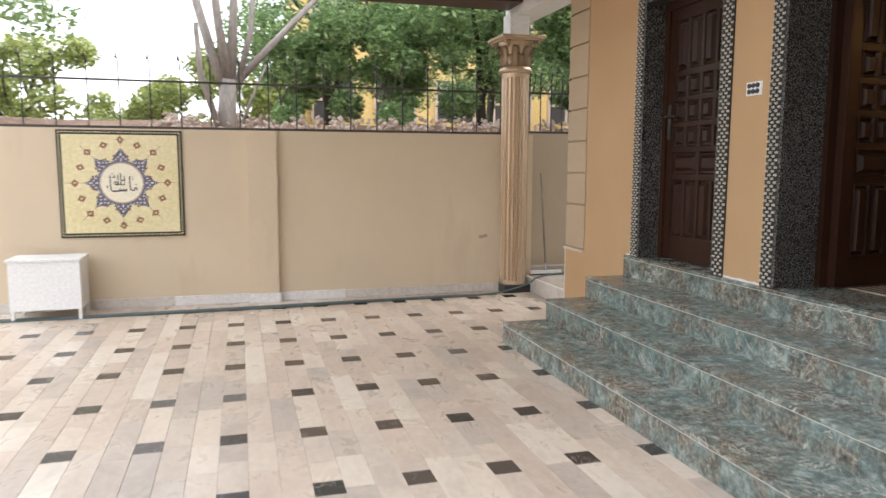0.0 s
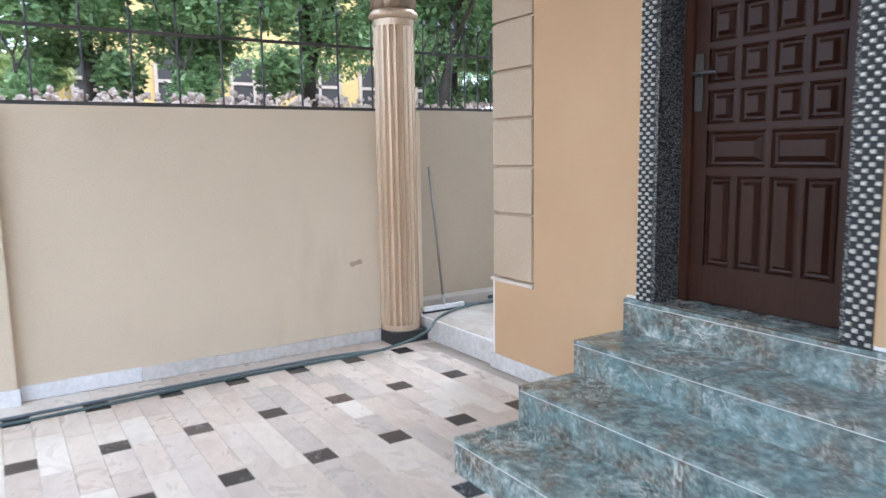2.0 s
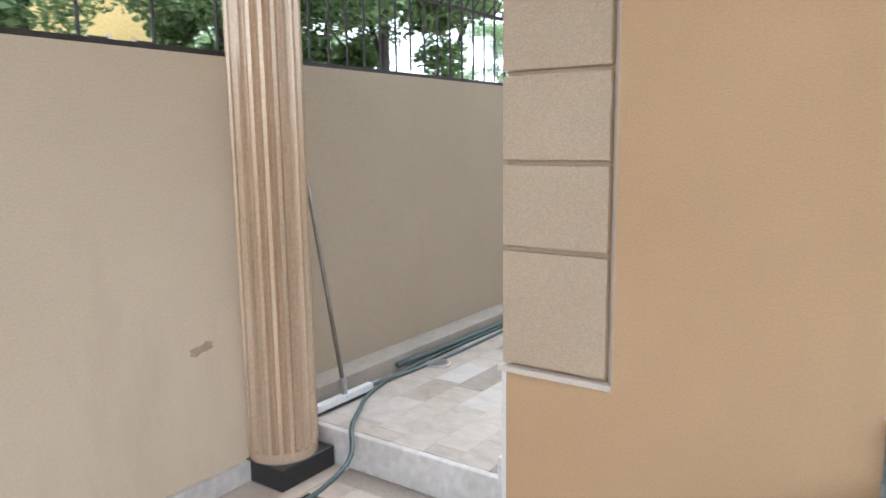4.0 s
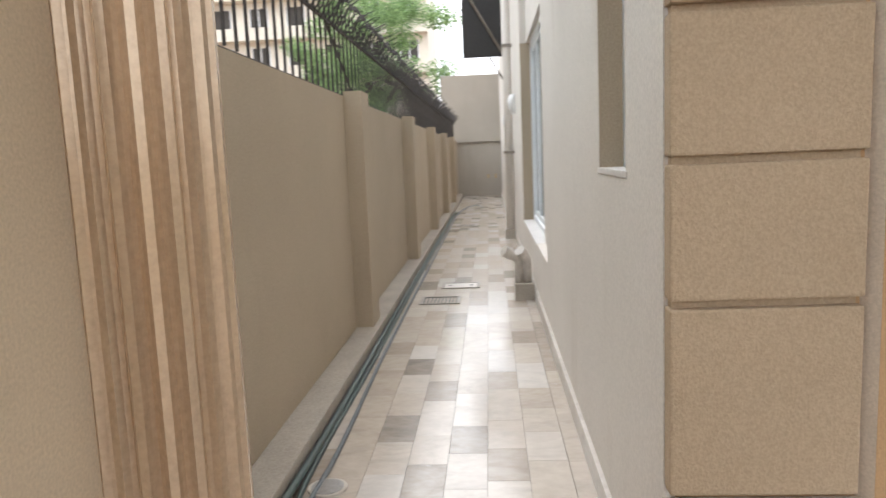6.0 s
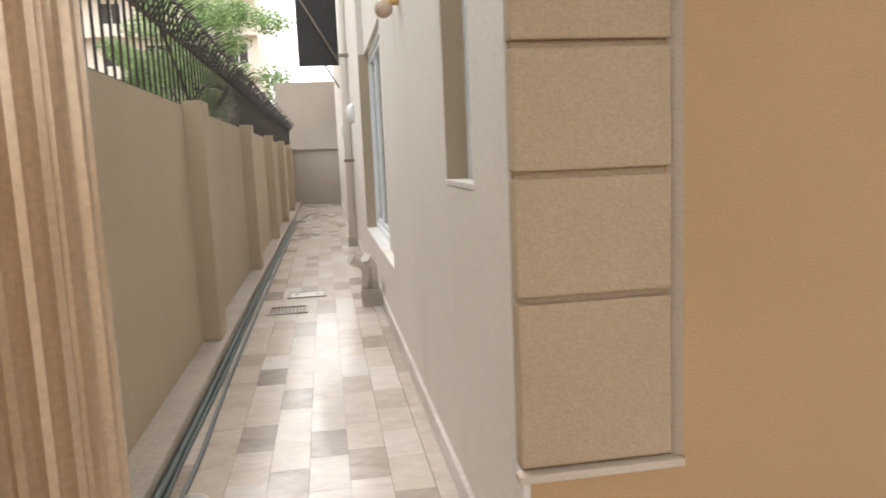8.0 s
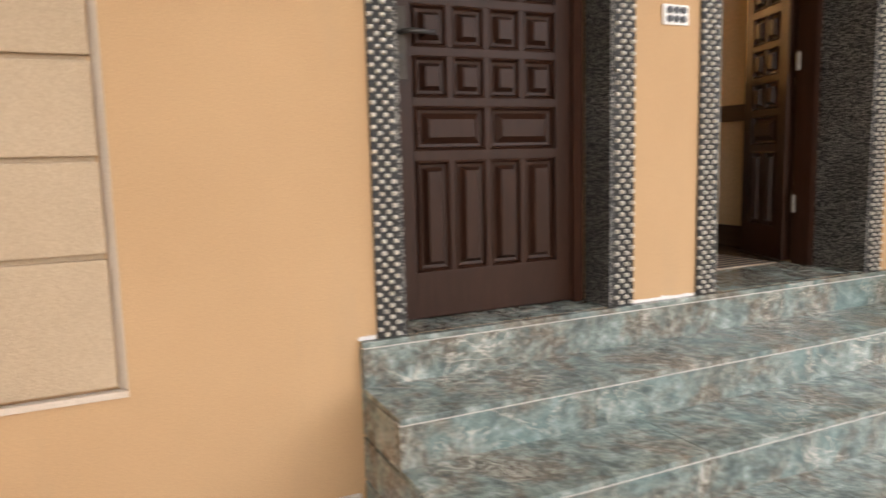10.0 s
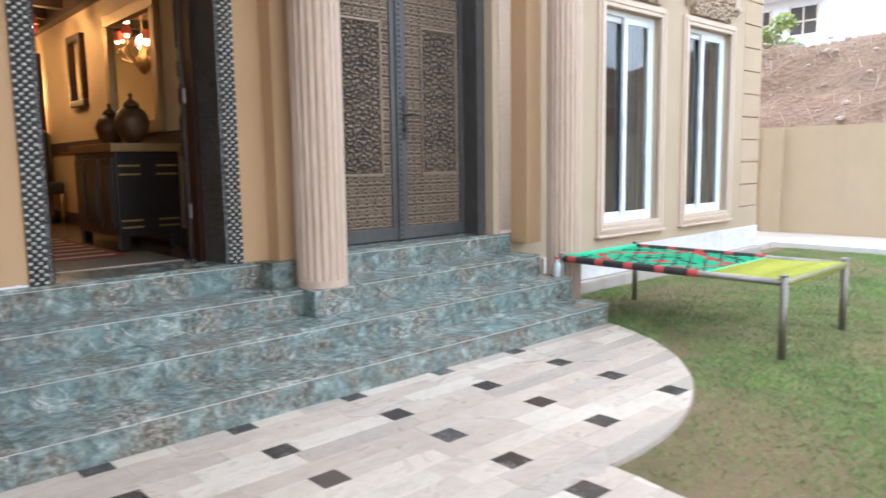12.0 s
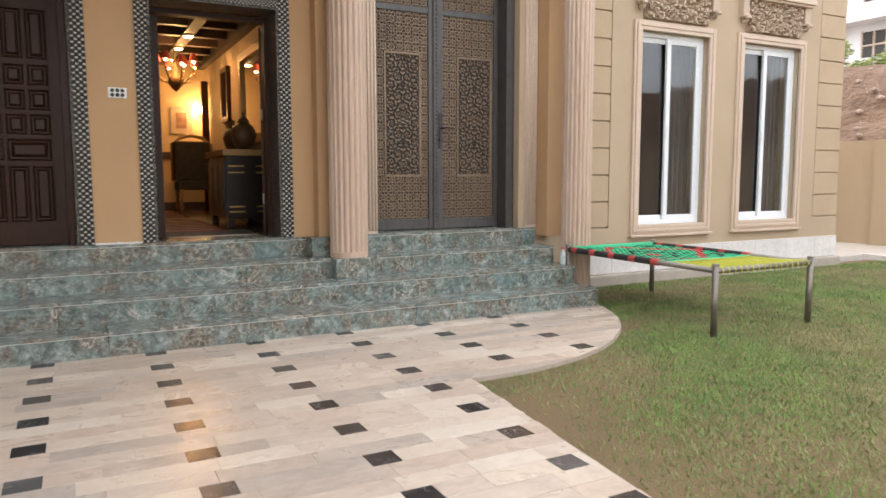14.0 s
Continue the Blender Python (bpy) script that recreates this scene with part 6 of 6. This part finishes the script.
def far_house(name, x0, x1, y0, y1, z0, storeys, sh, mat, label, face, cols, balcony=True):
    """A block of flats with its window openings, sills and balconies on one face."""
    h = thing(name, ((x0 + x1) / 2, (y0 + y1) / 2, z0), label, "building")
    top = z0 + storeys * sh
    part("wall", boxes((x0, x1, y0, y1, z0 - 3, top)), mat, h)
    part("roof", boxes((x0 - 0.3, x1 + 0.3, y0 - 0.3, y1 + 0.3, top, top + 0.35)), mat, h)
    for s in range(storeys):
        zb = z0 + s * sh
        if balcony:
            if face == "x":
                part("balcony", boxes((x0 - 1.2, x0, y0, y1, zb - 0.1, zb + 0.9)), mat, h)
            else:
                yy = y1 if face == "y+" else y0
                d = 1.2 if face == "y+" else -1.2
                part("balcony", boxes((x0, x1, min(yy, yy + d), max(yy, yy + d), zb - 0.1, zb + 0.9)), mat, h)
        for c in range(cols):
            u = (c + 0.5) / cols
            w, hh = 0.7, 1.5
            if face == "x":
                y = y0 + (y1 - y0) * u
                wn_ = part("window", boxes((x0 - 0.06, x0 + 0.05, y - w, y + w, zb + 1.1, zb + 1.1 + hh)), "dark_room", h)
                part("window_frame", boxes((x0 - 0.10, x0 - 0.02, y - w - 0.1, y - w, zb + 1.0, zb + 1.2 + hh), (x0 - 0.10, x0 - 0.02, y + w, y + w + 0.1, zb + 1.0, zb + 1.2 + hh), (x0 - 0.1, x0 - 0.02, y - 0.05, y + 0.05, zb + 1.1, zb + 1.1 + hh)), "house_white", wn_)
            else:
                x = x0 + (x1 - x0) * u
                yy = y1 if face == "y+" else y0
                wn_ = part("window", boxes((x - w, x + w, yy - 0.06, yy + 0.06, zb + 1.1, zb + 1.1 + hh)), "dark_room", h)
                part("window_frame", boxes((x - w - 0.1, x - w, yy - 0.1, yy + 0.1, zb + 1.0, zb + 1.2 + hh), (x + w, x + w + 0.1, yy - 0.1, yy + 0.1, zb + 1.0, zb + 1.2 + hh), (x - 0.05, x + 0.05, yy - 0.1, yy + 0.1, zb + 1.1, zb + 1.1 + hh), (x - w, x + w, yy - 0.1, yy + 0.1, zb + 1.75, zb + 1.85)), "trim_cream", wn_)
    return h


far_house("house", 2.2, 16.0, 26.5, 33, 2.0, 3, 3.1, "house_yellow", "sunlit yellow house behind the trees", "y-", 6, False)
far_house("house", -16, -10.5, 38, 44, 1.0, 1, 3.2, "house_white", "low white house in the distance", "y-", 3, False)
far_house("apartment_building", 62, 72, 12, 34, 2.0, 6, 3.2, "house_cream", "cream block of flats with long balconies", "x", 7)
far_house("apartment_building", 14, 27, -46, -38, 4.0, 4, 3.2, "house_white", "white flats on top of the earth bank", "y+", 5)
far_house("house", 0.0, 9.0, -44, -38, 4.0, 2, 3.6, "house_white", "white house on top of the earth bank", "y+", 3, False)

# ---- the room behind the open door ----
RX0, RX1, RY0, RY1, RZ = FX + T, 9.3, 2.58, 6.2, 3.25
setting("room_floor", boxes((RX0 - 0.02, RX1, RY0 - 0.1, RY1, FL - 0.1, FL)), "room_floor", "dark patterned polished floor of the room", "floor")
setting("room_wall_south", boxes((RX0 + 0.15, RX1, RY0 - 0.12, RY0, FL, RZ)), "room_wall", "warm cream wall with hung mirrors", "wall")
setting("room_wall_north", boxes((RX0, RX1, RY1, RY1 + 0.12, FL, RZ)), "room_wall", "warm cream wall of the room", "wall")
setting("room_wall_east", boxes((RX1, RX1 + 0.12, RY0 - 0.12, RY1 + 0.12, FL, RZ)), "room_wall", "warm cream far wall of the room", "wall")
setting("room_wall_west", boxes((RX0, RX0 + 0.15, RY0 - 0.12, D2[0] + 0.02, FL, RZ), (RX0, RX0 + 0.05, D2[1] - 0.02, RY1, FL, RZ), (RX0, RX0 + 0.05, D2[0], D2[1], DT - 0.02, RZ)), "room_wall", "inner face of the front wall", "wall")
setting("dado", boxes((RX1 - 0.03, RX1, RY0, RY1, 1.55, 1.66), (RX1 - 0.02, RX1, RY0, RY1, FL, FL + 0.14), (RX0 + 0.15, RX1, RY0, RY0 + 0.025, 1.55, 1.66), (RX0 + 0.15, RX1, RY0, RY0 + 0.02, FL, FL + 0.14)), "beam_wood", "dark wooden dado rail and skirting", "trim")
cl = boxes((RX0, RX1, RY0 - 0.1, RY1 + 0.1, RZ, RZ + 0.1))
for k in range(8):
    x = RX0 + 0.35 + k * 0.68
    box(cl, x, x + 0.12, RY0, RY1, RZ - 0.16, RZ)
for y in (3.13, 4.3, 5.4):
    box(cl, RX0, RX1, y, y + 0.14, RZ - 0.18, RZ)
box(cl, RX0 + 0.15, RX1, RY0, RY0 + 0.10, RZ - 0.22, RZ)
setting("ceiling", cl, "beam_wood", "dark coffered timber ceiling", "ceiling")
for k, (x, y) in enumerate(((5.4, 3.55), (6.5, 3.20), (7.5, 3.20), (8.6, 3.20))):
    z = RZ - 0.18 if y < 3.3 else RZ
    dl = thing("downlight", (x, y, z - 0.03), "small glowing round ceiling downlight", "downlight", "ceiling downlights")
    bm = bmesh.new()
    tube(bm, [(x, y, z - 0.012), (x, y, z - 0.03)], 0.05, 16)
    part("lens", bm, "bulb_warm", dl, "glowing lens")
    bm = bmesh.new()
    tube(bm, [(x, y, z), (x, y, z - 0.02)], 0.065, 16)
    part("ring", bm, "brass", dl)
lamp("chandelier_light", "POINT", pose(7.2, 3.29, 2.80), 12, (1.0, 0.56, 0.22), "warm light of the chandelier", "lamp", 0.06)
lamp("wall_lamp_light", "POINT", pose(9.0, 2.80, 2.35), 4, (1.0, 0.55, 0.2), "warm light of the wall lamp", "lamp", 0.12)
lamp("downlight_light", "POINT", pose(5.4, 3.55, 3.15), 5, (1.0, 0.58, 0.25), "warm light of the downlights", "lamp", 0.1)

CX, CY, CZ = 7.2, 3.29, 2.42
ch = thing("chandelier", (CX, CY, CZ), "brass chandelier with small red shades", "chandelier")
bm = bmesh.new()
tube(bm, [(CX, CY, RZ), (CX, CY, CZ + 0.36)], 0.010, 6)
part("chain", bm, "brass", ch)
bm = bmesh.new()
lathe(bm, CX, CY, [(0.01, CZ), (0.05, CZ + 0.04), (0.10, CZ + 0.11), (0.105, CZ + 0.17), (0.05, CZ + 0.21), (0.03, CZ + 0.34), (0.02, CZ + 0.42)], 18)
part("bowl", bm, "gilt", ch, smooth=True)
for k in range(8):
    a = k * math.pi / 4 + 0.2
    c, s = math.cos(a), math.sin(a)
    up = 0.05 * (k % 2)
    bm = bmesh.new()
    tube(bm, [(CX + c * r, CY + s * r, CZ + z) for r, z in ((0.05, 0.20), (0.12, 0.12), (0.22, 0.15 + up), (0.27, 0.24 + up), (0.25, 0.28 + up))], 0.011, 6)
    arm = part("arm", bm, "gilt", ch, smooth=True)
    bm = bmesh.new()
    lathe(bm, CX + c * 0.265, CY + s * 0.265, [(0.058, CZ + 0.36 + up), (0.036, CZ + 0.46 + up)], 12)
    part("shade", bm, "shade_red", arm, "small red shade")
    bm = bmesh.new()
    bmesh.ops.create_icosphere(bm, subdivisions=1, radius=0.016, matrix=Matrix.Translation((CX + c * 0.265, CY + s * 0.265, CZ + 0.34 + up)))
    part("bulb", bm, "bulb_warm", arm)

# black sideboard with brass bands
cb = thing("sideboard", (5.2, 2.87, FL), "black lacquered sideboard with brass striped corners", "sideboard")
part("body", boxes((4.67, 5.75, RY0 + 0.03, 3.12, FL + 0.10, FL + 0.79), bevel=0.006), "cabinet_black", cb)
part("top", boxes((4.63, 5.79, RY0 + 0.03, 3.16, FL + 0.79, FL + 0.86), bevel=0.008), "gilt", cb, "gilt edged top")
for x in (4.68, 5.66):
    for y in (RY0 + 0.04, 3.04):
        part("leg", boxes((x, x + 0.08, y, y + 0.08, FL, FL + 0.10), bevel=0.01), "cabinet_black", cb)
for y in (RY0 + 0.05, 2.93):
    for z in (0.17, 0.225, 0.60, 0.67):
        part("brass_band", boxes((4.663, 4.672, y, y + 0.17, FL + z, FL + z + 0.016)), "brass", cb, "thin brass band")
for k in range(3):
    d = part("door", boxes((4.71 + k * 0.345, 5.03 + k * 0.345, 3.12, 3.138, FL + 0.16, FL + 0.74), bevel=0.006), "cabinet_black", cb)
    part("door_field", boxes((4.76 + k * 0.345, 4.98 + k * 0.345, 3.136, 3.146, FL + 0.22, FL + 0.68), bevel=0.004), "cabinet_black", d)


def vase(x, y, z, s, label):
    v = thing("vase", (x, y, z), label, "vase", "jars on the sideboard")
    bm = bmesh.new()
    lathe(bm, x, y, [(0.05 * s, z), (0.10 * s, z + 0.06 * s), (0.13 * s, z + 0.16 * s), (0.10 * s, z + 0.24 * s), (0.05 * s, z + 0.28 * s)], 18)
    part("body", bm, "jar_brown", v, smooth=True)
    bm = bmesh.new()
    lathe(bm, x, y, [(0.06 * s, z + 0.28 * s), (0.05 * s, z + 0.31 * s), (0.012 * s, z + 0.34 * s), (0.018 * s, z + 0.37 * s), (0.004, z + 0.385 * s)], 14)
    part("lid", bm, "jar_brown", v, smooth=True)


vase(4.98, 2.86, FL + 0.86, 1.12, "brown gilt lidded jar on the sideboard")
vase(5.55, 2.86, FL + 0.86, 1.0, "brown gilt lidded jar on the sideboard")
for x0, x1, z0, z1, nm in ((4.95, 6.28, 1.66, 2.83, "gilt framed mirror leaning over the sideboard"), (7.05, 7.55, 2.03, 2.80, "small dark framed mirror on the wall")):
    mr = thing("mirror", ((x0 + x1) / 2, RY0 + 0.03, z0), nm, "mirror", "wall mirrors")
    f_ = 0.11 if x1 - x0 > 1 else 0.07
    part("frame", boxes((x0, x1, RY0, RY0 + 0.06, z0, z0 + f_), (x0, x1, RY0, RY0 + 0.06, z1 - f_, z1), (x0, x0 + f_, RY0, RY0 + 0.06, z0 + f_, z1 - f_), (x1 - f_, x1, RY0, RY0 + 0.06, z0 + f_, z1 - f_), bevel=0.01), "gilt" if x1 - x0 > 1 else "frame_wood", mr)
    part("glass_plate", boxes((x0 + f_, x1 - f_, RY0 + 0.01, RY0 + 0.022, z0 + f_, z1 - f_)), "mirror", mr)

CHX = 8.35
ac_ = thing("armchair", (CHX, 2.95, FL), "gilt framed armchair with dark patterned upholstery", "chair")
part("seat", boxes((CHX - 0.28, CHX + 0.28, 2.62, 3.2, FL + 0.36, FL + 0.50), bevel=0.03), "dark_cloth", ac_)
bk = boxes((CHX + 0.22, CHX + 0.32, 2.64, 3.18, FL + 0.50, FL + 1.12), bevel=0.03)
part("backrest", bk, "dark_cloth", ac_)
bm = bmesh.new()
tube(bm, [(CHX + 0.30, 2.62, FL + 0.5), (CHX + 0.31, 2.62, FL + 1.08), (CHX + 0.31, 2.75, FL + 1.18), (CHX + 0.31, 2.91, FL + 1.22), (CHX + 0.31, 3.07, FL + 1.18), (CHX + 0.31, 3.20, FL + 1.08), (CHX + 0.30, 3.20, FL + 0.5)], 0.03, 8)
part("back_frame", bm, "gilt", ac_, smooth=True)
for x in (CHX - 0.24, CHX + 0.24):
    for y in (2.66, 3.16):
        bm = bmesh.new()
        lathe(bm, x, y, [(0.018, FL), (0.03, FL + 0.1), (0.022, FL + 0.2), (0.035, FL + 0.37)], 10)
        part("leg", bm, "gilt", ac_, smooth=True)
pc = thing("picture", (RX1 - 0.03, 2.97, 1.96), "small dark painting in a wide pale mount", "picture")
part("mount", boxes((RX1 - 0.03, RX1, 2.80, 3.14, 1.96, 2.40), bevel=0.006), "rug_pale", pc)
part("canvas", boxes((RX1 - 0.036, RX1 - 0.028, 2.885, 3.055, 2.05, 2.31)), "picture_paint", pc)
dk = thing("inner_door", (8.76, 2.64, FL), "dark wooden inner door standing open against the wall", "door")
part("leaf", boxes((8.73, 8.79, RY0 + 0.03, 2.72, FL, 2.78), bevel=0.006), "frame_wood", dk)
wlm = thing("wall_lamp", (RX1 - 0.08, 2.67, 2.35), "glowing warm wall lamp on the far wall", "wall lamp")
bm = bmesh.new()
lathe(bm, RX1 - 0.1, 2.67, [(0.06, 2.30), (0.04, 2.42)], 14)
part("shade", bm, "bulb_warm", wlm)
part("bracket", boxes((RX1 - 0.1, RX1, 2.66, 2.68, 2.24, 2.30)), "brass", wlm)
for nm, x0, x1, y0, y1 in (("red patterned rug with a pale fringe lying on the floor", 4.2, 6.1, 3.22, 4.6), ("red patterned rug in the middle of the room", 6.9, 8.9, 3.2, 5.0)):
    rg = thing("rug", ((x0 + x1) / 2, (y0 + y1) / 2, FL), nm, "rug", "rugs in the room")
    part("carpet", boxes((x0, x1, y0, y1, FL, FL + 0.012)), "rug_red", rg)
    for k in range(7):
        xx = x0 + (x1 - x0) * (k + 0.5) / 7
        part("stripe", boxes((xx - 0.03, xx + 0.03, y0 + 0.05, y1 - 0.05, FL + 0.0125, FL + 0.0145)), "rug_pale", rg)
    part("fringe", boxes((x0 - 0.06, x0, y0, y1, FL, FL + 0.006)), "rug_pale", rg)
dm = thing("door_mat", (3.9, 3.45, FL), "black and white striped flat mat inside the doorway", "mat")
part("base", boxes((3.66, 4.42, 3.02, 3.92, FL + 0.001, FL + 0.006)), "rug_pale", dm)
for k in range(12):
    part("stripe", boxes((3.68 + k * 0.062, 3.71 + k * 0.062, 3.03, 3.91, FL + 0.006, FL + 0.0085)), "mosaic_dark", dm)

# ---- grass: one thing nobody could count ----
def grass():
    rng = np.random.default_rng(4)
    n = 640000
    # denser towards the paved edge where the walk passes nearest
    x = -6.5 + 9.7 * rng.random(n)
    y = 3.3 - 9.5 * rng.random(n) ** 1.25
    edge_y = 2.45 - 0.11 * (x - 0.47)
    on = (y >= edge_y - 0.01) | ((x > 0.4) & (np.hypot(x - CIR[0], y - CIR[1]) < RAD + 0.015)) | ((x > 2.03) & (y > 0.08)) | ((x > 3.1))
    bare = np.array([noise.noise(Vector((a * 0.9, b * 0.9, 7.7))) for a, b in zip(x[::1], y[::1])])
    dist = np.minimum(np.abs(y - edge_y) + (x > 0.47) * 9, np.abs(np.hypot(x - CIR[0], y - CIR[1]) - RAD) + (x < 0.3) * 9)
    thin = rng.random(n) < np.clip(1.0 - dist * 1.5, 0, 0.93) * (bare > -0.25)
    worn = rng.random(n) < np.clip(1.35 - np.hypot((x - 0.25) / 1.1, (y - 2.25) / 0.6) - 1.5 * bare, 0, 0.72)
    keep = ~on & ~thin & ~worn & (rng.random(n) > np.clip(bare * 1.1, 0, 0.55))
    x, y = x[keep], y[keep]
    n = len(x)
    a = rng.random(n) * 6.283
    w = 0.0022 + 0.0018 * rng.random(n)
    h = 0.012 + 0.024 * rng.random(n)
    lx, ly = (rng.random(n) - 0.5) * 0.05, (rng.random(n) - 0.5) * 0.05
    z = np.full(n, -0.037)
    V = np.stack([np.stack([x - w * np.cos(a), y - w * np.sin(a), z], -1), np.stack([x + w * np.cos(a), y + w * np.sin(a), z], -1), np.stack([x + lx, y + ly, z + h], -1)], 1).reshape(-1, 3)
    me = bpy.data.meshes.new("grass")
    me.vertices.add(3 * n)
    me.vertices.foreach_set("co", V.ravel())
    me.loops.add(3 * n)
    me.loops.foreach_set("vertex_index", np.arange(3 * n, dtype=np.int32))
    me.polygons.add(n)
    me.polygons.foreach_set("loop_start", np.arange(0, 3 * n, 3, dtype=np.int32))
    me.update(calc_edges=True)
    me.materials.append(MATS["grass_blade"])
    tagged(new("grass", me), "short green grass with dry brown patches", "grass", kind="stuff")


grass()


# ---- marble planks of the drive ----
PX, PY, GX, GY = 0.1395, 0.141, 0.790, 4.14
SHAPES = {}


def slab(wx, wy, h=0.012):
    key = (round(wx, 3), round(wy, 3), h)
    if key not in SHAPES:
        bm = bmesh.new()
        x, y, c = wx / 2 - 0.0005, wy / 2 - 0.0005, 0.0007
        lo = [bm.verts.new(p) for p in ((-x, -y, -h), (x, -y, -h), (x, y, -h), (-x, y, -h))]
        md = [bm.verts.new(p) for p in ((-x, -y, -c), (x, -y, -c), (x, y, -c), (-x, y, -c))]
        up = [bm.verts.new(p) for p in ((-x + c, -y + c, 0), (x - c, -y + c, 0), (x - c, y - c, 0), (-x + c, y - c, 0))]
        for r, s in ((lo, md), (md, up)):
            for k in range(4):
                bm.faces.new((r[k], r[(k + 1) % 4], s[(k + 1) % 4], s[k]))
        bm.faces.new(up)
        me = bpy.data.meshes.new("plank")
        bm.to_mesh(me)
        bm.free()
        SHAPES[key] = me
    return SHAPES[key]


def piece(name, wx, wy, at, mat, parent):
    base = slab(wx, wy)
    k = (name, base.name, mat)
    if k not in SHAPES:
        me = base.copy()
        me.materials.append(MATS[mat])
        SHAPES[k] = me
    ob = new(name, SHAPES[k])
    ob.parent = parent
    ob.location = at
    return ob


class Rest:
    def __init__(self):
        self.v, self.f = [], []

    def add(self, wx, wy, at):
        k = len(self.v)
        x, y, c, h = wx / 2 - 0.0005, wy / 2 - 0.0005, 0.0007, 0.008
        X, Y, Z = at
        self.v += [(X + a * x, Y + b * y, Z - h) for a, b in ((-1, -1), (1, -1), (1, 1), (-1, 1))] + [(X + a * (x - c), Y + b * (y - c), Z) for a, b in ((-1, -1), (1, -1), (1, 1), (-1, 1))]
        self.f += [(k, k + 1, k + 5, k + 4), (k + 1, k + 2, k + 6, k + 5), (k + 2, k + 3, k + 7, k + 6), (k + 3, k, k + 4, k + 7), (k + 4, k + 5, k + 6, k + 7)]


def add_cut(self, cx, wx, ends):
    """A plank whose ends run askew along the outline."""
    k = len(self.v)
    x = wx / 2 - 0.0008
    (a0, a1), (b0, b1) = ends
    q = ((cx - x, a0), (cx + x, b0), (cx + x, b1), (cx - x, a1))
    self.v += [(X, Y, -0.008) for X, Y in q] + [(X, Y, 0.0) for X, Y in q]
    self.f += [(k, k + 1, k + 5, k + 4), (k + 1, k + 2, k + 6, k + 5), (k + 2, k + 3, k + 7, k + 6), (k + 3, k, k + 4, k + 7), (k + 4, k + 5, k + 6, k + 7)]


Rest.add_cut = add_cut


def trim_to_outline(x, y0, y1):
    """The stretch of y0..y1 that lies on the paving at x."""
    ok = [inside_paving(x, y0 + (y1 - y0) * k / 24) for k in range(25)]
    if not any(ok):
        return None
    a, b = ok.index(True), 24 - ok[::-1].index(True)
    return (y0 + (y1 - y0) * a / 24, y0 + (y1 - y0) * b / 24)


rest = Rest()
rng = random.Random(12)
count = {"d": 0, "p": 0}
col_n = range(-52, 18)
for ci in col_n:
    cx = GX + PX * ci
    if cx > 3.05:
        continue
    spans = []
    if ci % 3 == 0:
        for r in range(-4, 8):
            cy = GY + 0.705 * r
            spans.append(("dark_tile", cy - PY / 2, cy + PY / 2))
            gap0, gap1 = cy + PY / 2, cy + 0.705 - PY / 2
            m = gap0 + (gap1 - gap0) * rng.choice((0.5, 0.4, 0.6, 1.0))
            spans.append(("plank", gap0, m))
            if m < gap1 - 0.02:
                spans.append(("plank", m, gap1))
    else:
        y = 0.0 + rng.uniform(-0.4, 0.0)
        while y < 8.1:
            L = rng.choice((0.35, 0.42, 0.56, 0.56, 0.705))
            spans.append(("plank", y, y + L))
            y += L
    for kind_, y0, y1 in spans:
        y0, y1 = max(y0, -0.02), min(y1, BW - 0.30)
        if y1 - y0 < 0.03:
            continue
        # cut a plank back to the paved outline, its two long edges apart
        ends = [trim_to_outline(cx + d * PX / 2, y0, y1) for d in (-0.97, 0.97)]
        if all(e is None for e in ends):
            continue
        if any(e is None or e[0] > y0 + 0.004 or e[1] < y1 - 0.004 for e in ends):
            if None in ends:
                continue
            rest.add_cut(cx, PX, ends)
            continue
        at = (cx, (y0 + y1) / 2, 0.0)
        if kind_ == "dark_tile":
            if cx > -3.6:
                piece("dark_tile", PX, y1 - y0, at, "dark_marble", floor)
                count["d"] += 1
            continue
        if -0.2 < cx < 2.2 and 2.9 < y0 < 6.3 and count["p"] < 298:
            piece("plank", PX, y1 - y0, at, "plank_marble", floor)
            count["p"] += 1
        else:
            rest.add(PX, y1 - y0, at)
# border row along the wall
x = -8.8
while x < 2.9:
    L = rng.uniform(0.35, 0.7)
    rest.add(L, 0.27, (x + L / 2, BW - 0.165, 0.0))
    x += L
tagged(mesh_part("planks_beyond", rest.v, rest.f, "plank_marble_rest", floor, "further beige marble planks"), kind="stuff")

# passage tiles: staggered strips running along it
rest = Rest()
cnt = 0
w = 0.163
y = NY + 0.09
row = 0
while y < PW - 0.17:
    ww = min(w, PW - 0.165 - y)
    x = 3.25 - rng.uniform(0, 0.25)
    while x < 23.1:
        L = rng.choice((0.30, 0.32, 0.32, 0.45))
        x0 = max(x, 3.252)
        if x + L > x0 + 0.03:
            if x0 < 9.5 and cnt < 290:
                piece("side_tile", round(min(x + L, 23.18) - x0, 2), round(ww, 3), ((x0 + min(x + L, 23.18)) / 2, y + ww / 2, 0.166), "side_marble", side_floor)
                cnt += 1
            else:
                rest.add(min(x + L, 23.18) - x0, ww, ((x0 + min(x + L, 23.18)) / 2, y + ww / 2, 0.166))
        x += L
    y += w
    row += 1
x = 3.25
while x < 23.1:
    L = 0.6
    rest.add(L, 0.072, (x + L / 2, NY + 0.054, 0.167))
    x += L
tagged(mesh_part("tiles_beyond", rest.v, rest.f, "side_marble_rest", side_floor, "further pale passage tiles"), kind="stuff")
